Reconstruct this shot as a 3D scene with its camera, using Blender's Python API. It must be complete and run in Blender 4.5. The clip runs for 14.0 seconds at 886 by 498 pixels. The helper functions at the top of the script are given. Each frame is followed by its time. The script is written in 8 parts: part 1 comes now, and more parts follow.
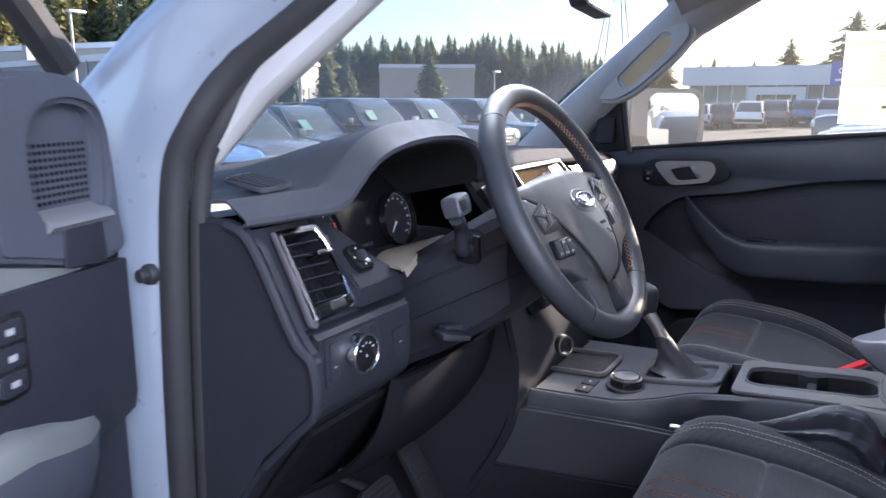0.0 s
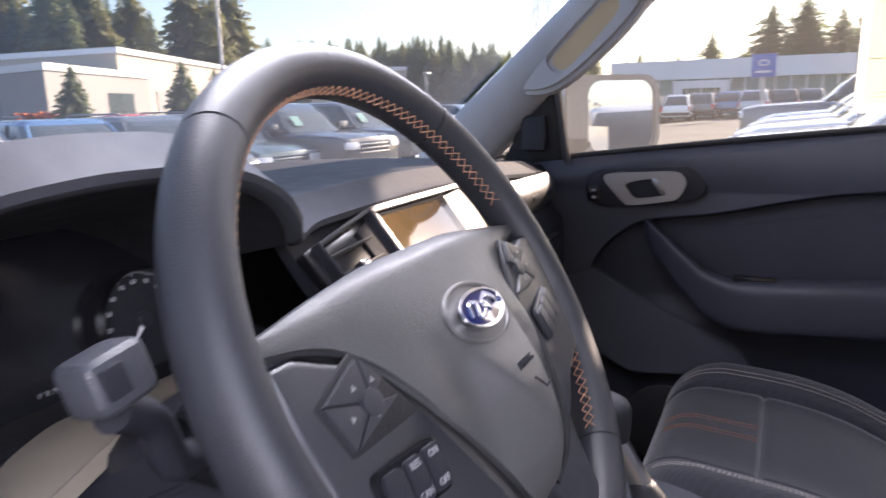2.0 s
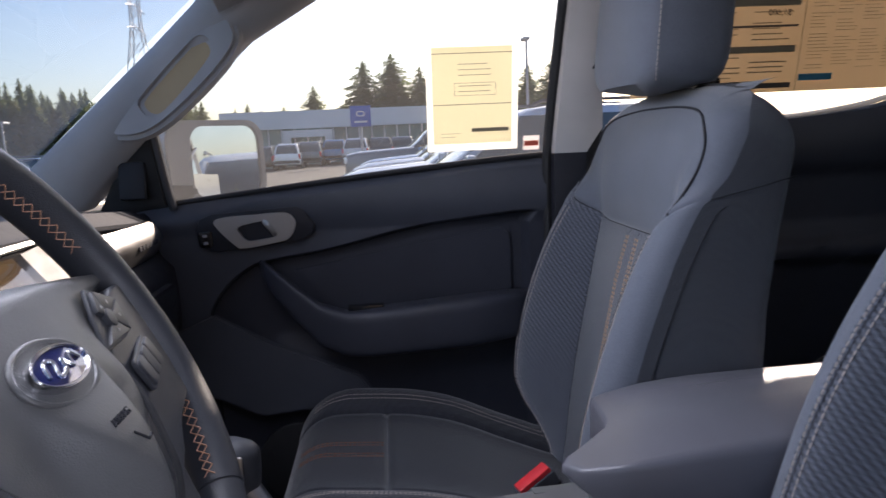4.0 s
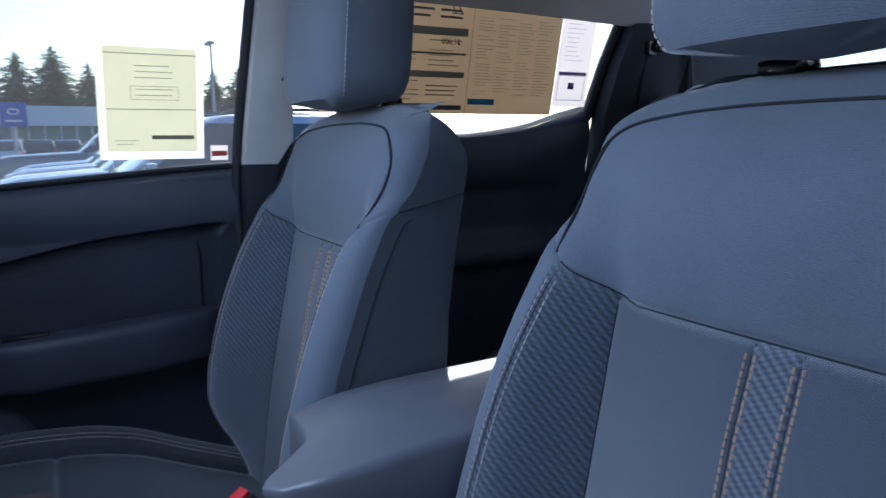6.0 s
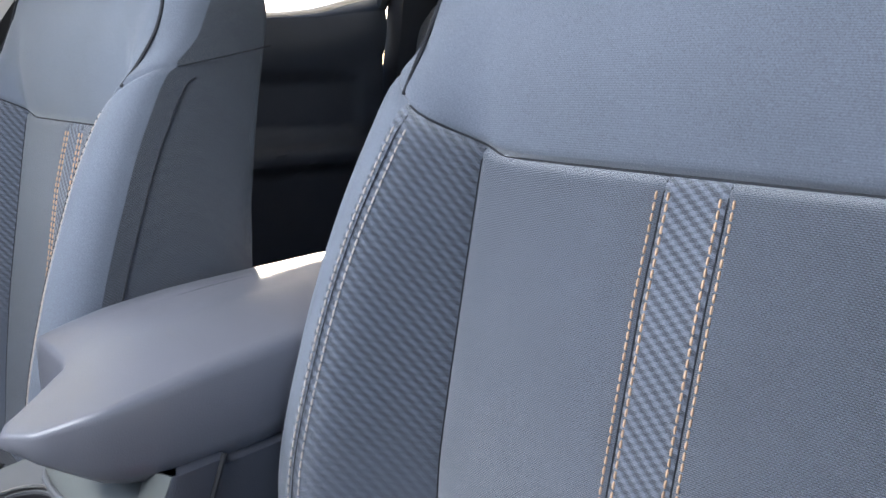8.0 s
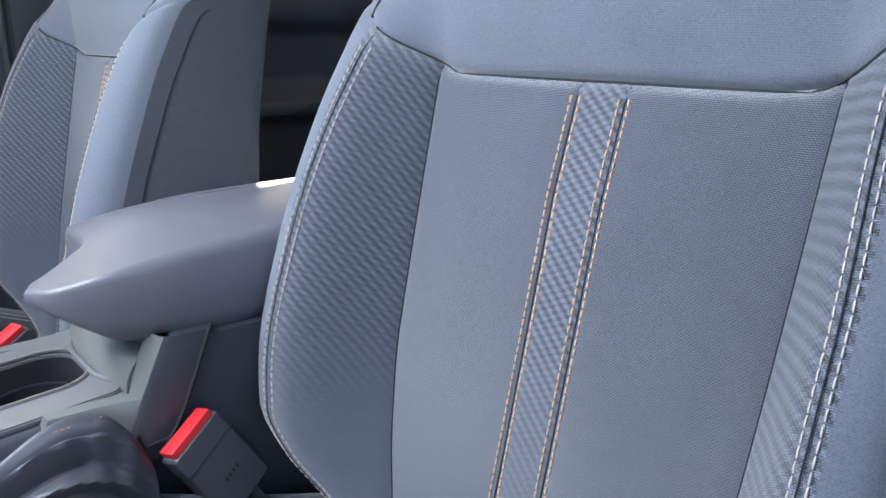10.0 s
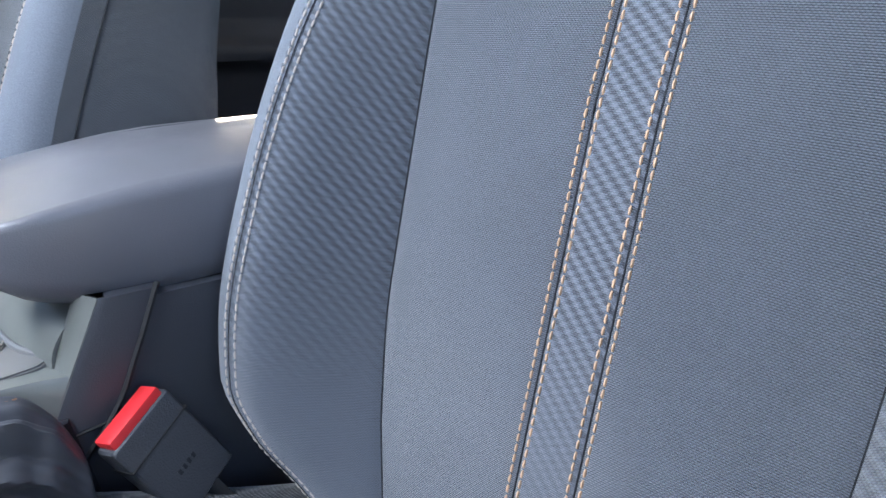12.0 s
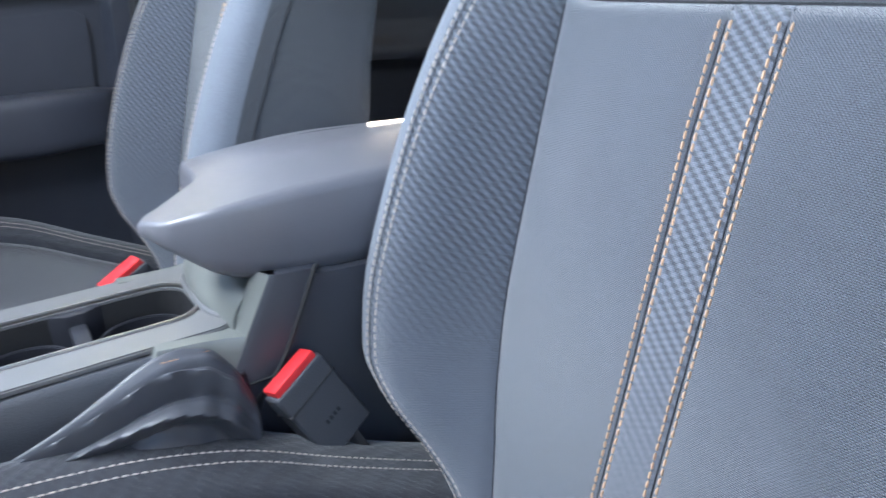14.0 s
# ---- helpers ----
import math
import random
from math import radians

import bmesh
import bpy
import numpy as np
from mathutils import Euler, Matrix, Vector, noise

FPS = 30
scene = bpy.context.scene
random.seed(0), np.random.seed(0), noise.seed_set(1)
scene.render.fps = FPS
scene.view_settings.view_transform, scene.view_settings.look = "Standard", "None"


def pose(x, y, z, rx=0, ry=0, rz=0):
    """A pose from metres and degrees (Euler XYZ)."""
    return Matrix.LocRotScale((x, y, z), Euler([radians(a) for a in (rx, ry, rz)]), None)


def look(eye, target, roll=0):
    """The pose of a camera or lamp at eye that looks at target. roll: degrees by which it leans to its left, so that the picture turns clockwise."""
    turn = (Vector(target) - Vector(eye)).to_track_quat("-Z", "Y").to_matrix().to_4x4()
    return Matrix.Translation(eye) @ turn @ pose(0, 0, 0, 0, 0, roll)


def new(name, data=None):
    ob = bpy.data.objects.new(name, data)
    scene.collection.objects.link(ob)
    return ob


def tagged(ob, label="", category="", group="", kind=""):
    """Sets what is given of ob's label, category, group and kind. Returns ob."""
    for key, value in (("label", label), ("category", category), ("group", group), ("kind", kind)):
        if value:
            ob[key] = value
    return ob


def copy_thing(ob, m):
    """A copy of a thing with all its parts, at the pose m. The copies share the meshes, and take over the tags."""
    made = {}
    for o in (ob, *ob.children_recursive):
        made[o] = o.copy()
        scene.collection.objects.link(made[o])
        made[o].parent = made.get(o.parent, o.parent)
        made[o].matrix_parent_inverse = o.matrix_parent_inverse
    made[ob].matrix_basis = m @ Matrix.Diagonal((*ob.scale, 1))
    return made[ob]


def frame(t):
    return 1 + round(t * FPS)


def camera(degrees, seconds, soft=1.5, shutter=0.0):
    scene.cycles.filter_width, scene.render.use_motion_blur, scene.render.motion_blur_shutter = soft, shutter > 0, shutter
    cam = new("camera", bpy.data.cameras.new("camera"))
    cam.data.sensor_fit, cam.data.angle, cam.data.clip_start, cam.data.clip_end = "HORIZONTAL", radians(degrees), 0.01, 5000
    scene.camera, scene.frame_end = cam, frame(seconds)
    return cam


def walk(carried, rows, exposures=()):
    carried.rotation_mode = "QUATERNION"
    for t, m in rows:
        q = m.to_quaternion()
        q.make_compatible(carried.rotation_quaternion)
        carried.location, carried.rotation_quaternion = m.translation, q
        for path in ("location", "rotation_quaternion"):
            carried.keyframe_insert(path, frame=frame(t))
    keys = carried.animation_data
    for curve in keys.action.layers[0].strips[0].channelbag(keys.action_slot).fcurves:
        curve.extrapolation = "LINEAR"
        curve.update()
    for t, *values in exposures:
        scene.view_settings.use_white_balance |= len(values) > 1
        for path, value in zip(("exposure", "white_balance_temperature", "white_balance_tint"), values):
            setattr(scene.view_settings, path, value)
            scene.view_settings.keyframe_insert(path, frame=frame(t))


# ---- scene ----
PATH = [
    (0.0, (-1.2967, -0.3238, 1.4607), (0.3942, 0.6659, 1.0591), 0.12),
    (0.5, (-1.1062, -0.2847, 1.4371), (0.5670, 0.7278, 1.0185), 0.16),
    (1.0, (-0.9354, -0.2705, 1.4523), (0.6866, 0.8158, 1.0173), -0.05),
    (1.5, (-0.8492, -0.2309, 1.4532), (0.7858, 0.8387, 1.0262), -0.51),
    (2.0, (-0.7354, -0.1549, 1.4481), (1.0334, 0.6896, 1.0505), -1.66),
    (2.5, (-0.6731, -0.1192, 1.4407), (1.2218, 0.4033, 1.0717), -2.01),
    (3.0, (-0.6601, -0.1241, 1.4337), (1.2957, 0.1174, 1.0924), -1.78),
    (3.5, (-0.6998, -0.1571, 1.4423), (1.2748, -0.1432, 1.1247), -1.70),
    (3.7, (-0.7145, -0.1658, 1.4381), (1.2604, -0.2168, 1.1266), -2.12),
    (5.8, (-0.7723, -0.1808, 1.4362), (1.0077, -1.0440, 1.1421), -0.83),
    (6.0, (-0.7236, -0.1723, 1.4406), (1.0096, -1.1247, 1.1425), -0.48),
    (6.5, (-0.6255, -0.1672, 1.4271), (0.9539, -1.3563, 1.1241), 0.30),
    (7.0, (-0.5803, -0.1948, 1.3832), (0.8688, -1.5294, 1.0382), 0.64),
    (7.5, (-0.5628, -0.2164, 1.3547), (0.7978, -1.6240, 0.9455), 0.78),
    (8.0, (-0.5684, -0.2167, 1.3414), (0.7562, -1.6407, 0.8748), 0.72),
    (8.2, (-0.5747, -0.2168, 1.3330), (0.7510, -1.6381, 0.8615), 0.99),
    (10.3, (-0.7014, -0.2212, 1.2946), (0.7632, -1.4609, 0.7308), 0.69),
    (10.5, (-0.6868, -0.2280, 1.2877), (0.8001, -1.4295, 0.6998), 0.18),
    (11.0, (-0.6317, -0.2555, 1.2629), (0.8835, -1.3848, 0.6082), -0.84),
    (11.5, (-0.6069, -0.2681, 1.2508), (0.8274, -1.4970, 0.5931), 0.27),
    (12.0, (-0.6008, -0.2712, 1.2480), (0.7504, -1.6134, 0.6374), 1.95),
    (12.5, (-0.5973, -0.2729, 1.2462), (0.7229, -1.6413, 0.6263), 2.12),
    (13.0, (-0.5911, -0.2759, 1.2429), (0.7352, -1.6269, 0.5980), 2.26),
    (13.5, (-0.6038, -0.2696, 1.2497), (0.8021, -1.5235, 0.5779), 1.80),
    (14.0, (-0.6641, -0.2399, 1.2817), (0.9175, -1.2689, 0.6187), 0.80),
]
cam = camera(63.46, 14.0, soft=1.5, shutter=0.35)
walk(cam, [(t, look(eye, target, roll)) for t, eye, target, roll in PATH],
     exposures=[(0.0, 2.48, 6150, 20), (1.0, 2.58, 6650, 24), (1.5, 2.60, 6750, 26), (2.5, 2.13, 6750, 26), (3.0, 1.88, 6700, 25), (3.7, 1.68, 6550, 24), (5.8, 1.5, 5000, 12), (6.5, 1.7, 5050, 13), (7.0, 2.24, 6250, 13), (7.5, 2.75, 6350, 13), (8.2, 2.95, 6500, 13), (10.5, 3.18, 6250, 13), (12.5, 3.22, 6250, 11), (14.0, 3.48, 6250, 10)])

# ---- light ----
SUN_AZ, SUN_EL = 119.5, 25.0   # clockwise from the truck's nose, above the horizon
world = bpy.data.worlds.new("sky")
scene.world = world
world.use_nodes = True
wn = world.node_tree.nodes
sky = wn.new("ShaderNodeTexSky")
sky.sky_type, sky.sun_disc = "NISHITA", False
sky.sun_elevation, sky.sun_rotation = radians(SUN_EL), radians(SUN_AZ)
sky.air_density, sky.dust_density, sky.ozone_density = 1.0, 1.4, 2.5
world.node_tree.links.new(sky.outputs[0], wn["Background"].inputs[0])
wn["Background"].inputs[1].default_value = 0.07
sun = new("sun", bpy.data.lights.new("sun", "SUN"))
sun.data.energy, sun.data.angle, sun.data.color = 2.8, radians(1.2), (1.0, 0.87, 0.68)
# skylight in the open doorway
door_light = new("doorway_skylight", bpy.data.lights.new("doorway_skylight", "AREA"))
door_light.data.shape, door_light.data.size, door_light.data.size_y = "RECTANGLE", 0.9, 0.7
door_light.data.energy, door_light.data.color, door_light.data.spread = 1.4, (0.78, 0.88, 1.0), radians(62)
door_light.matrix_world = look((-1.50, -0.75, 1.72), (-0.80, 0.35, 1.25))
# skylight in the rear window
rear_light = new("rear_window_skylight", bpy.data.lights.new("rear_window_skylight", "AREA"))
rear_light.data.shape, rear_light.data.size, rear_light.data.size_y = "RECTANGLE", 1.0, 0.24
rear_light.data.energy, rear_light.data.color = 0.35, (0.84, 0.92, 1.0)
rear_light.matrix_world = look((0.0, -1.535, 1.60), (0.0, 0.0, 1.30))
# skylight in the upper windscreen opening
screen_light = new("windscreen_skylight", bpy.data.lights.new("windscreen_skylight", "AREA"))
screen_light.data.shape, screen_light.data.size, screen_light.data.size_y = "RECTANGLE", 0.70, 0.20
screen_light.data.energy, screen_light.data.color, screen_light.data.spread = 3.2, (0.84, 0.92, 1.0), radians(160)
screen_light.matrix_world = look((-0.06, 0.12, 1.72), (-0.24, -0.55, 1.20))
_a, _e = radians(SUN_AZ), radians(SUN_EL)
sun.matrix_world = look((0, 0, 0), (-math.sin(_a) * math.cos(_e), -math.cos(_a) * math.cos(_e), -math.sin(_e)))


# ---- materials ----
def mat(name, color, rough=0.5, metal=0.0, grain=0.0, scale=400.0, var=0.12, big=6.0, coat=0.0, spec=0.5, rvar=0.1):
    """A surface with grain relief and two scales of variation in colour and gloss."""
    m = bpy.data.materials.new(name)
    m.use_nodes = True
    nt = m.node_tree
    b = nt.nodes["Principled BSDF"]
    b.inputs["Metallic"].default_value = metal
    b.inputs["Coat Weight"].default_value = coat
    b.inputs["Coat Roughness"].default_value = 0.05
    b.inputs["Specular IOR Level"].default_value = spec
    tc = nt.nodes.new("ShaderNodeTexCoord")
    n1 = nt.nodes.new("ShaderNodeTexNoise")
    n1.inputs["Scale"].default_value = big
    n1.inputs["Detail"].default_value = 6
    nt.links.new(tc.outputs["Object"], n1.inputs["Vector"])
    r = nt.nodes.new("ShaderNodeMapRange")
    r.inputs["From Min"].default_value, r.inputs["From Max"].default_value = 0.3, 0.7
    r.inputs["To Min"].default_value, r.inputs["To Max"].default_value = 1 - var, 1 + var
    nt.links.new(n1.outputs["Fac"], r.inputs["Value"])
    mx = nt.nodes.new("ShaderNodeVectorMath")
    mx.operation = "SCALE"
    mx.inputs[0].default_value = color[:3]
    nt.links.new(r.outputs[0], mx.inputs["Scale"])
    nt.links.new(mx.outputs[0], b.inputs["Base Color"])
    r2 = nt.nodes.new("ShaderNodeMapRange")
    r2.inputs["From Min"].default_value, r2.inputs["From Max"].default_value = 0.3, 0.7
    r2.inputs["To Min"].default_value, r2.inputs["To Max"].default_value = max(0.01, rough - rvar * rough), min(1, rough + rvar * rough)
    n2 = nt.nodes.new("ShaderNodeTexNoise")
    n2.inputs["Scale"].default_value = big * 7
    n2.inputs["Detail"].default_value = 4
    nt.links.new(tc.outputs["Object"], n2.inputs["Vector"])
    nt.links.new(n2.outputs["Fac"], r2.inputs["Value"])
    nt.links.new(r2.outputs[0], b.inputs["Roughness"])
    if grain > 0:
        v = nt.nodes.new("ShaderNodeTexVoronoi")
        v.inputs["Scale"].default_value = scale
        nt.links.new(tc.outputs["Object"], v.inputs["Vector"])
        bp = nt.nodes.new("ShaderNodeBump")
        bp.inputs["Strength"].default_value = grain
        bp.inputs["Distance"].default_value = 0.35 / scale
        nt.links.new(v.outputs["Distance"], bp.inputs["Height"])
        nt.links.new(bp.outputs[0], b.inputs["Normal"])
    return m


def fabric(name, color, carbon=0.0, fade=None, rib=2080.0, weave=0.55):
    """Woven cloth: fine ribs, and, where carbon > 0, a diagonal twill of lighter dashes that may fade out towards the foot."""
    m = bpy.data.materials.new(name)
    m.use_nodes = True
    nt = m.node_tree
    L = nt.links.new
    b = nt.nodes["Principled BSDF"]
    b.inputs["Roughness"].default_value = 0.82
    b.inputs["Specular IOR Level"].default_value = 0.3
    b.inputs["Sheen Weight"].default_value = 0.35
    b.inputs["Sheen Roughness"].default_value = 0.45
    tc = nt.nodes.new("ShaderNodeTexCoord")
    sx = nt.nodes.new("ShaderNodeSeparateXYZ")
    L(tc.outputs["Object"], sx.inputs[0])

    def op(kind, a, c=None):
        n = nt.nodes.new("ShaderNodeMath")
        n.operation = kind
        for i, v in enumerate((a, c)):
            if v is None:
                continue
            if isinstance(v, (int, float)):
                n.inputs[i].default_value = v
            else:
                L(v, n.inputs[i])
        return n.outputs[0]

    X, Y, Z = sx.outputs
    H = op("SUBTRACT", Z, op("MULTIPLY", Y, 0.8))
    row = op("MULTIPLY", H, rib * 2.0)
    shift = op("MULTIPLY", op("FLOOR", op("DIVIDE", row, 2 * math.pi)), math.pi)
    pick = op("SINE", op("ADD", op("MULTIPLY", X, rib * 1.25), shift))
    rib_h = op("SUBTRACT", op("ADD", op("MULTIPLY", op("COSINE", row), -0.75), op("MULTIPLY", pick, 0.35)), 0.05)
    n1 = nt.nodes.new("ShaderNodeTexNoise")
    n1.inputs["Scale"].default_value, n1.inputs["Detail"].default_value = 9.0, 5
    L(tc.outputs["Object"], n1.inputs["Vector"])
    n2 = nt.nodes.new("ShaderNodeTexNoise")
    n2.inputs["Scale"].default_value, n2.inputs["Detail"].default_value = 900.0, 2
    L(tc.outputs["Object"], n2.inputs["Vector"])
    f = op("ADD", op("MULTIPLY", op("SUBTRACT", n1.outputs["Fac"], 0.5), 0.35), op("MULTIPLY", op("SUBTRACT", n2.outputs["Fac"], 0.5), 0.8))
    f = op("ADD", op("ADD", f, 1.0), op("MULTIPLY", rib_h, weave))
    f = op("MAXIMUM", f, 0.06)
    height = op("MULTIPLY", rib_h, 1.5 * weave)
    if carbon > 0:
        step = op("MULTIPLY", op("ADD", op("FLOOR", op("MULTIPLY", H, 250.0)), 0.5), 1 / 250.0)
        up = op("ADD", op("MULTIPLY", step, 0.8), op("MULTIPLY", H, 0.2))
        d1 = op("SUBTRACT", op("MULTIPLY", X, 570.0), op("MULTIPLY", up, 570.0))
        s1 = op("SINE", d1)
        notch = op("ADD", op("MULTIPLY", op("ABSOLUTE", op("SINE", op("MULTIPLY", H, 250.0 * math.pi))), 0.35), 0.72)
        w = op("MULTIPLY", op("ADD", op("MULTIPLY", s1, 0.85), op("MULTIPLY", op("MULTIPLY", s1, s1), 0.15)), notch)
        w = op("MULTIPLY", w, carbon)
        if fade:
            r = nt.nodes.new("ShaderNodeMapRange")
            r.inputs["From Min"].default_value, r.inputs["From Max"].default_value = fade
            L(Z, r.inputs["Value"])
            w = op("MULTIPLY", w, r.outputs[0])
        f = op("ADD", f, w)
        height = op("ADD", height, op("MULTIPLY", w, 2.0))
    mx = nt.nodes.new("ShaderNodeVectorMath")
    mx.operation = "SCALE"
    mx.inputs[0].default_value = color
    L(f, mx.inputs["Scale"])
    L(mx.outputs[0], b.inputs["Base Color"])
    bp = nt.nodes.new("ShaderNodeBump")
    bp.inputs["Strength"].default_value, bp.inputs["Distance"].default_value = 0.9, 0.0006
    L(height, bp.inputs["Height"])
    L(bp.outputs[0], b.inputs["Normal"])
    return m


def glass(name, tint=(0.93, 0.96, 0.95), gloss=1.0, haze=0.0):
    """A thin pane: tinted, mirror-like at low angles, under a pale film that adds haze to the view."""
    m = bpy.data.materials.new(name)
    m.use_nodes = True
    nt = m.node_tree
    nt.nodes.remove(nt.nodes["Principled BSDF"])
    t, g = nt.nodes.new("ShaderNodeBsdfTransparent"), nt.nodes.new("ShaderNodeBsdfGlossy")
    t.inputs[0].default_value = (*tint, 1)
    g.inputs["Roughness"].default_value = 0.02
    fr = nt.nodes.new("ShaderNodeFresnel")
    fr.inputs[0].default_value = 1.45
    mm = nt.nodes.new("ShaderNodeMath")
    mm.operation = "MULTIPLY"
    mm.inputs[1].default_value = gloss
    mix = nt.nodes.new("ShaderNodeMixShader")
    nt.links.new(fr.outputs[0], mm.inputs[0])
    nt.links.new(mm.outputs[0], mix.inputs[0])
    nt.links.new(t.outputs[0], mix.inputs[1])
    nt.links.new(g.outputs[0], mix.inputs[2])
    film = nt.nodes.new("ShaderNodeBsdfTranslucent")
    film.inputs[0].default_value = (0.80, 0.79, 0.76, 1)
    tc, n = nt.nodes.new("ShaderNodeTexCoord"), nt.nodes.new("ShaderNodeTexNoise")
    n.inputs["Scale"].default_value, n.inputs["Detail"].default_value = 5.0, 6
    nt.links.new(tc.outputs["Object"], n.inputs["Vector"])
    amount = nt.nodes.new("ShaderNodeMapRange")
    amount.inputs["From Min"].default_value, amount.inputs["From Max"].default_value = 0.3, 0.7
    amount.inputs["To Min"].default_value, amount.inputs["To Max"].default_value = haze * 0.75, haze * 1.25
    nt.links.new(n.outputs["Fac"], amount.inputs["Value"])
    hazed = nt.nodes.new("ShaderNodeMixShader")
    nt.links.new(amount.outputs[0], hazed.inputs[0])
    nt.links.new(mix.outputs[0], hazed.inputs[1])
    nt.links.new(film.outputs[0], hazed.inputs[2])
    nt.links.new(hazed.outputs[0], nt.nodes["Material Output"].inputs[0])
    return m


M_DASH = mat("dash_soft_plastic", (0.048, 0.051, 0.060), 0.62, grain=0.35, scale=900, spec=0.28)
M_PLAS = mat("black_grained_plastic", (0.022, 0.023, 0.030), 0.48, grain=0.35, scale=700, spec=0.32)
M_DOORP = mat("door_grained_plastic", (0.058, 0.063, 0.080), 0.50, grain=0.3, scale=700, spec=0.42)
M_DOORL = mat("dark_door_plastic", (0.033, 0.036, 0.049), 0.52, grain=0.3, scale=700, spec=0.36)
M_GLOSS = mat("gloss_black_plastic", (0.010, 0.010, 0.012), 0.14, grain=0.0)
M_LEATH = mat("black_leather", (0.028, 0.030, 0.036), 0.48, grain=0.45, scale=1100)
M_HUB = mat("grained_airbag_cover", (0.090, 0.089, 0.088), 0.43, grain=0.38, scale=850)
M_ARM = mat("armrest_vinyl", (0.128, 0.128, 0.146), 0.32, grain=0.32, scale=1000)
M_CONS = mat("console_plastic", (0.055, 0.058, 0.068), 0.40, grain=0.55, scale=650)
M_GREYP = mat("grey_console_plastic", (0.135, 0.135, 0.14), 0.34, grain=0.1, scale=900)
M_BOOT = mat("soft_grey_black_leather", (0.070, 0.073, 0.086), 0.44, grain=0.3, scale=1300)
M_VTRIM = mat("mauve_satin_trim", (0.13, 0.115, 0.13), 0.40, 0.35)
M_SILVER = mat("silver_painted_plastic", (0.46, 0.45, 0.44), 0.33, 0.75)
M_POST = mat("grey_grained_plastic", (0.042, 0.045, 0.057), 0.45, grain=0.45, scale=950)
M_KNEE = mat("matt_black_plastic", (0.009, 0.009, 0.012), 0.68, grain=0.3, scale=700, spec=0.15)
# sun on the sill below the dials is put into this warm base colour
M_SILL = mat("sunlit_grey_plastic", (0.235, 0.20, 0.16), 0.6, grain=0.3, scale=800)
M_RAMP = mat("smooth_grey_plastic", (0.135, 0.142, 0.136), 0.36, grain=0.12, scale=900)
M_CHROME = mat("chrome_trim", (0.75, 0.75, 0.77), 0.16, 1.0)
M_SATIN = mat("satin_silver", (0.42, 0.41, 0.40), 0.33, 1.0)
M_DSAT = mat("dark_satin_trim", (0.16, 0.16, 0.165), 0.35, 0.8)
M_HEAD = mat("grey_pillar_cloth", (0.50, 0.485, 0.475), 0.85, grain=0.5, scale=1500)
M_PAINT = mat("silver_white_paint", (0.22, 0.255, 0.31), 0.30, 0.2, coat=0.8, var=0.03)
M_SEAL = mat("rubber_seal", (0.016, 0.016, 0.018), 0.62, grain=0.2, scale=500)
M_CARPET = mat("black_carpet", (0.01, 0.01, 0.012), 0.95, grain=0.8, scale=600)
M_YOKE = fabric("seat_cloth", (0.123, 0.137, 0.168), weave=0.10)
M_INSERT = fabric("seat_insert_cloth", (0.100, 0.112, 0.140), rib=2080, weave=0.62)
M_BAND = fabric("twill_band_cloth", (0.123, 0.134, 0.162), carbon=0.55, weave=0.34, fade=(0.93, 1.10))
M_BOLST = fabric("twill_bolster_cloth", (0.106, 0.119, 0.151), carbon=0.52, weave=0.50, fade=(0.97, 1.10))
M_SHELL = fabric("seat_side_cloth", (0.072, 0.08, 0.1))
# shade low in the cab is put into these cushion colours, below the backrest cloth
M_CUSH = fabric("shaded_cushion_cloth", (0.018, 0.020, 0.027), weave=0.2)
M_CUSHC = fabric("shaded_twill_cushion_cloth", (0.020, 0.022, 0.030), carbon=0.16, weave=0.15)
M_PIPE = mat("seam_piping", (0.012, 0.013, 0.018), 0.8)
M_STITCH = mat("tan_thread", (0.60, 0.38, 0.24), 0.65)
M_STITCHW = mat("pale_thread", (0.46, 0.40, 0.36), 0.75)
M_STITCHO = mat("orange_thread", (0.2, 0.075, 0.035), 0.7)
M_STITCHX = mat("brown_thread", (0.42, 0.22, 0.13), 0.7)
M_RED = mat("red_button", (0.62, 0.026, 0.032), 0.35)
M_GLASS = glass("window_glass", (0.74, 0.77, 0.755), haze=0.04)
M_SCREENG = glass("hazed_windscreen_glass", (0.74, 0.77, 0.755), haze=0.10)
M_MIRROR = mat("mirror_glass", (0.86, 0.88, 0.88), 0.02, 1.0, var=0.0, rvar=0.0)
M_PAPER = mat("cream_paper", (0.80, 0.72, 0.48), 0.7, var=0.04)
M_PAPERW = mat("white_paper", (0.80, 0.76, 0.74), 0.7, var=0.04)


def let_through(m, color, share):
    """Thin paper: part of the light that falls on one side leaves the other."""
    nt = m.node_tree
    tr, mix = nt.nodes.new("ShaderNodeBsdfTranslucent"), nt.nodes.new("ShaderNodeMixShader")
    tr.inputs[0].default_value = (*color, 1)
    mix.inputs[0].default_value = share
    nt.links.new(nt.nodes["Principled BSDF"].outputs[0], mix.inputs[1])
    nt.links.new(tr.outputs[0], mix.inputs[2])
    nt.links.new(mix.outputs[0], nt.nodes["Material Output"].inputs[0])


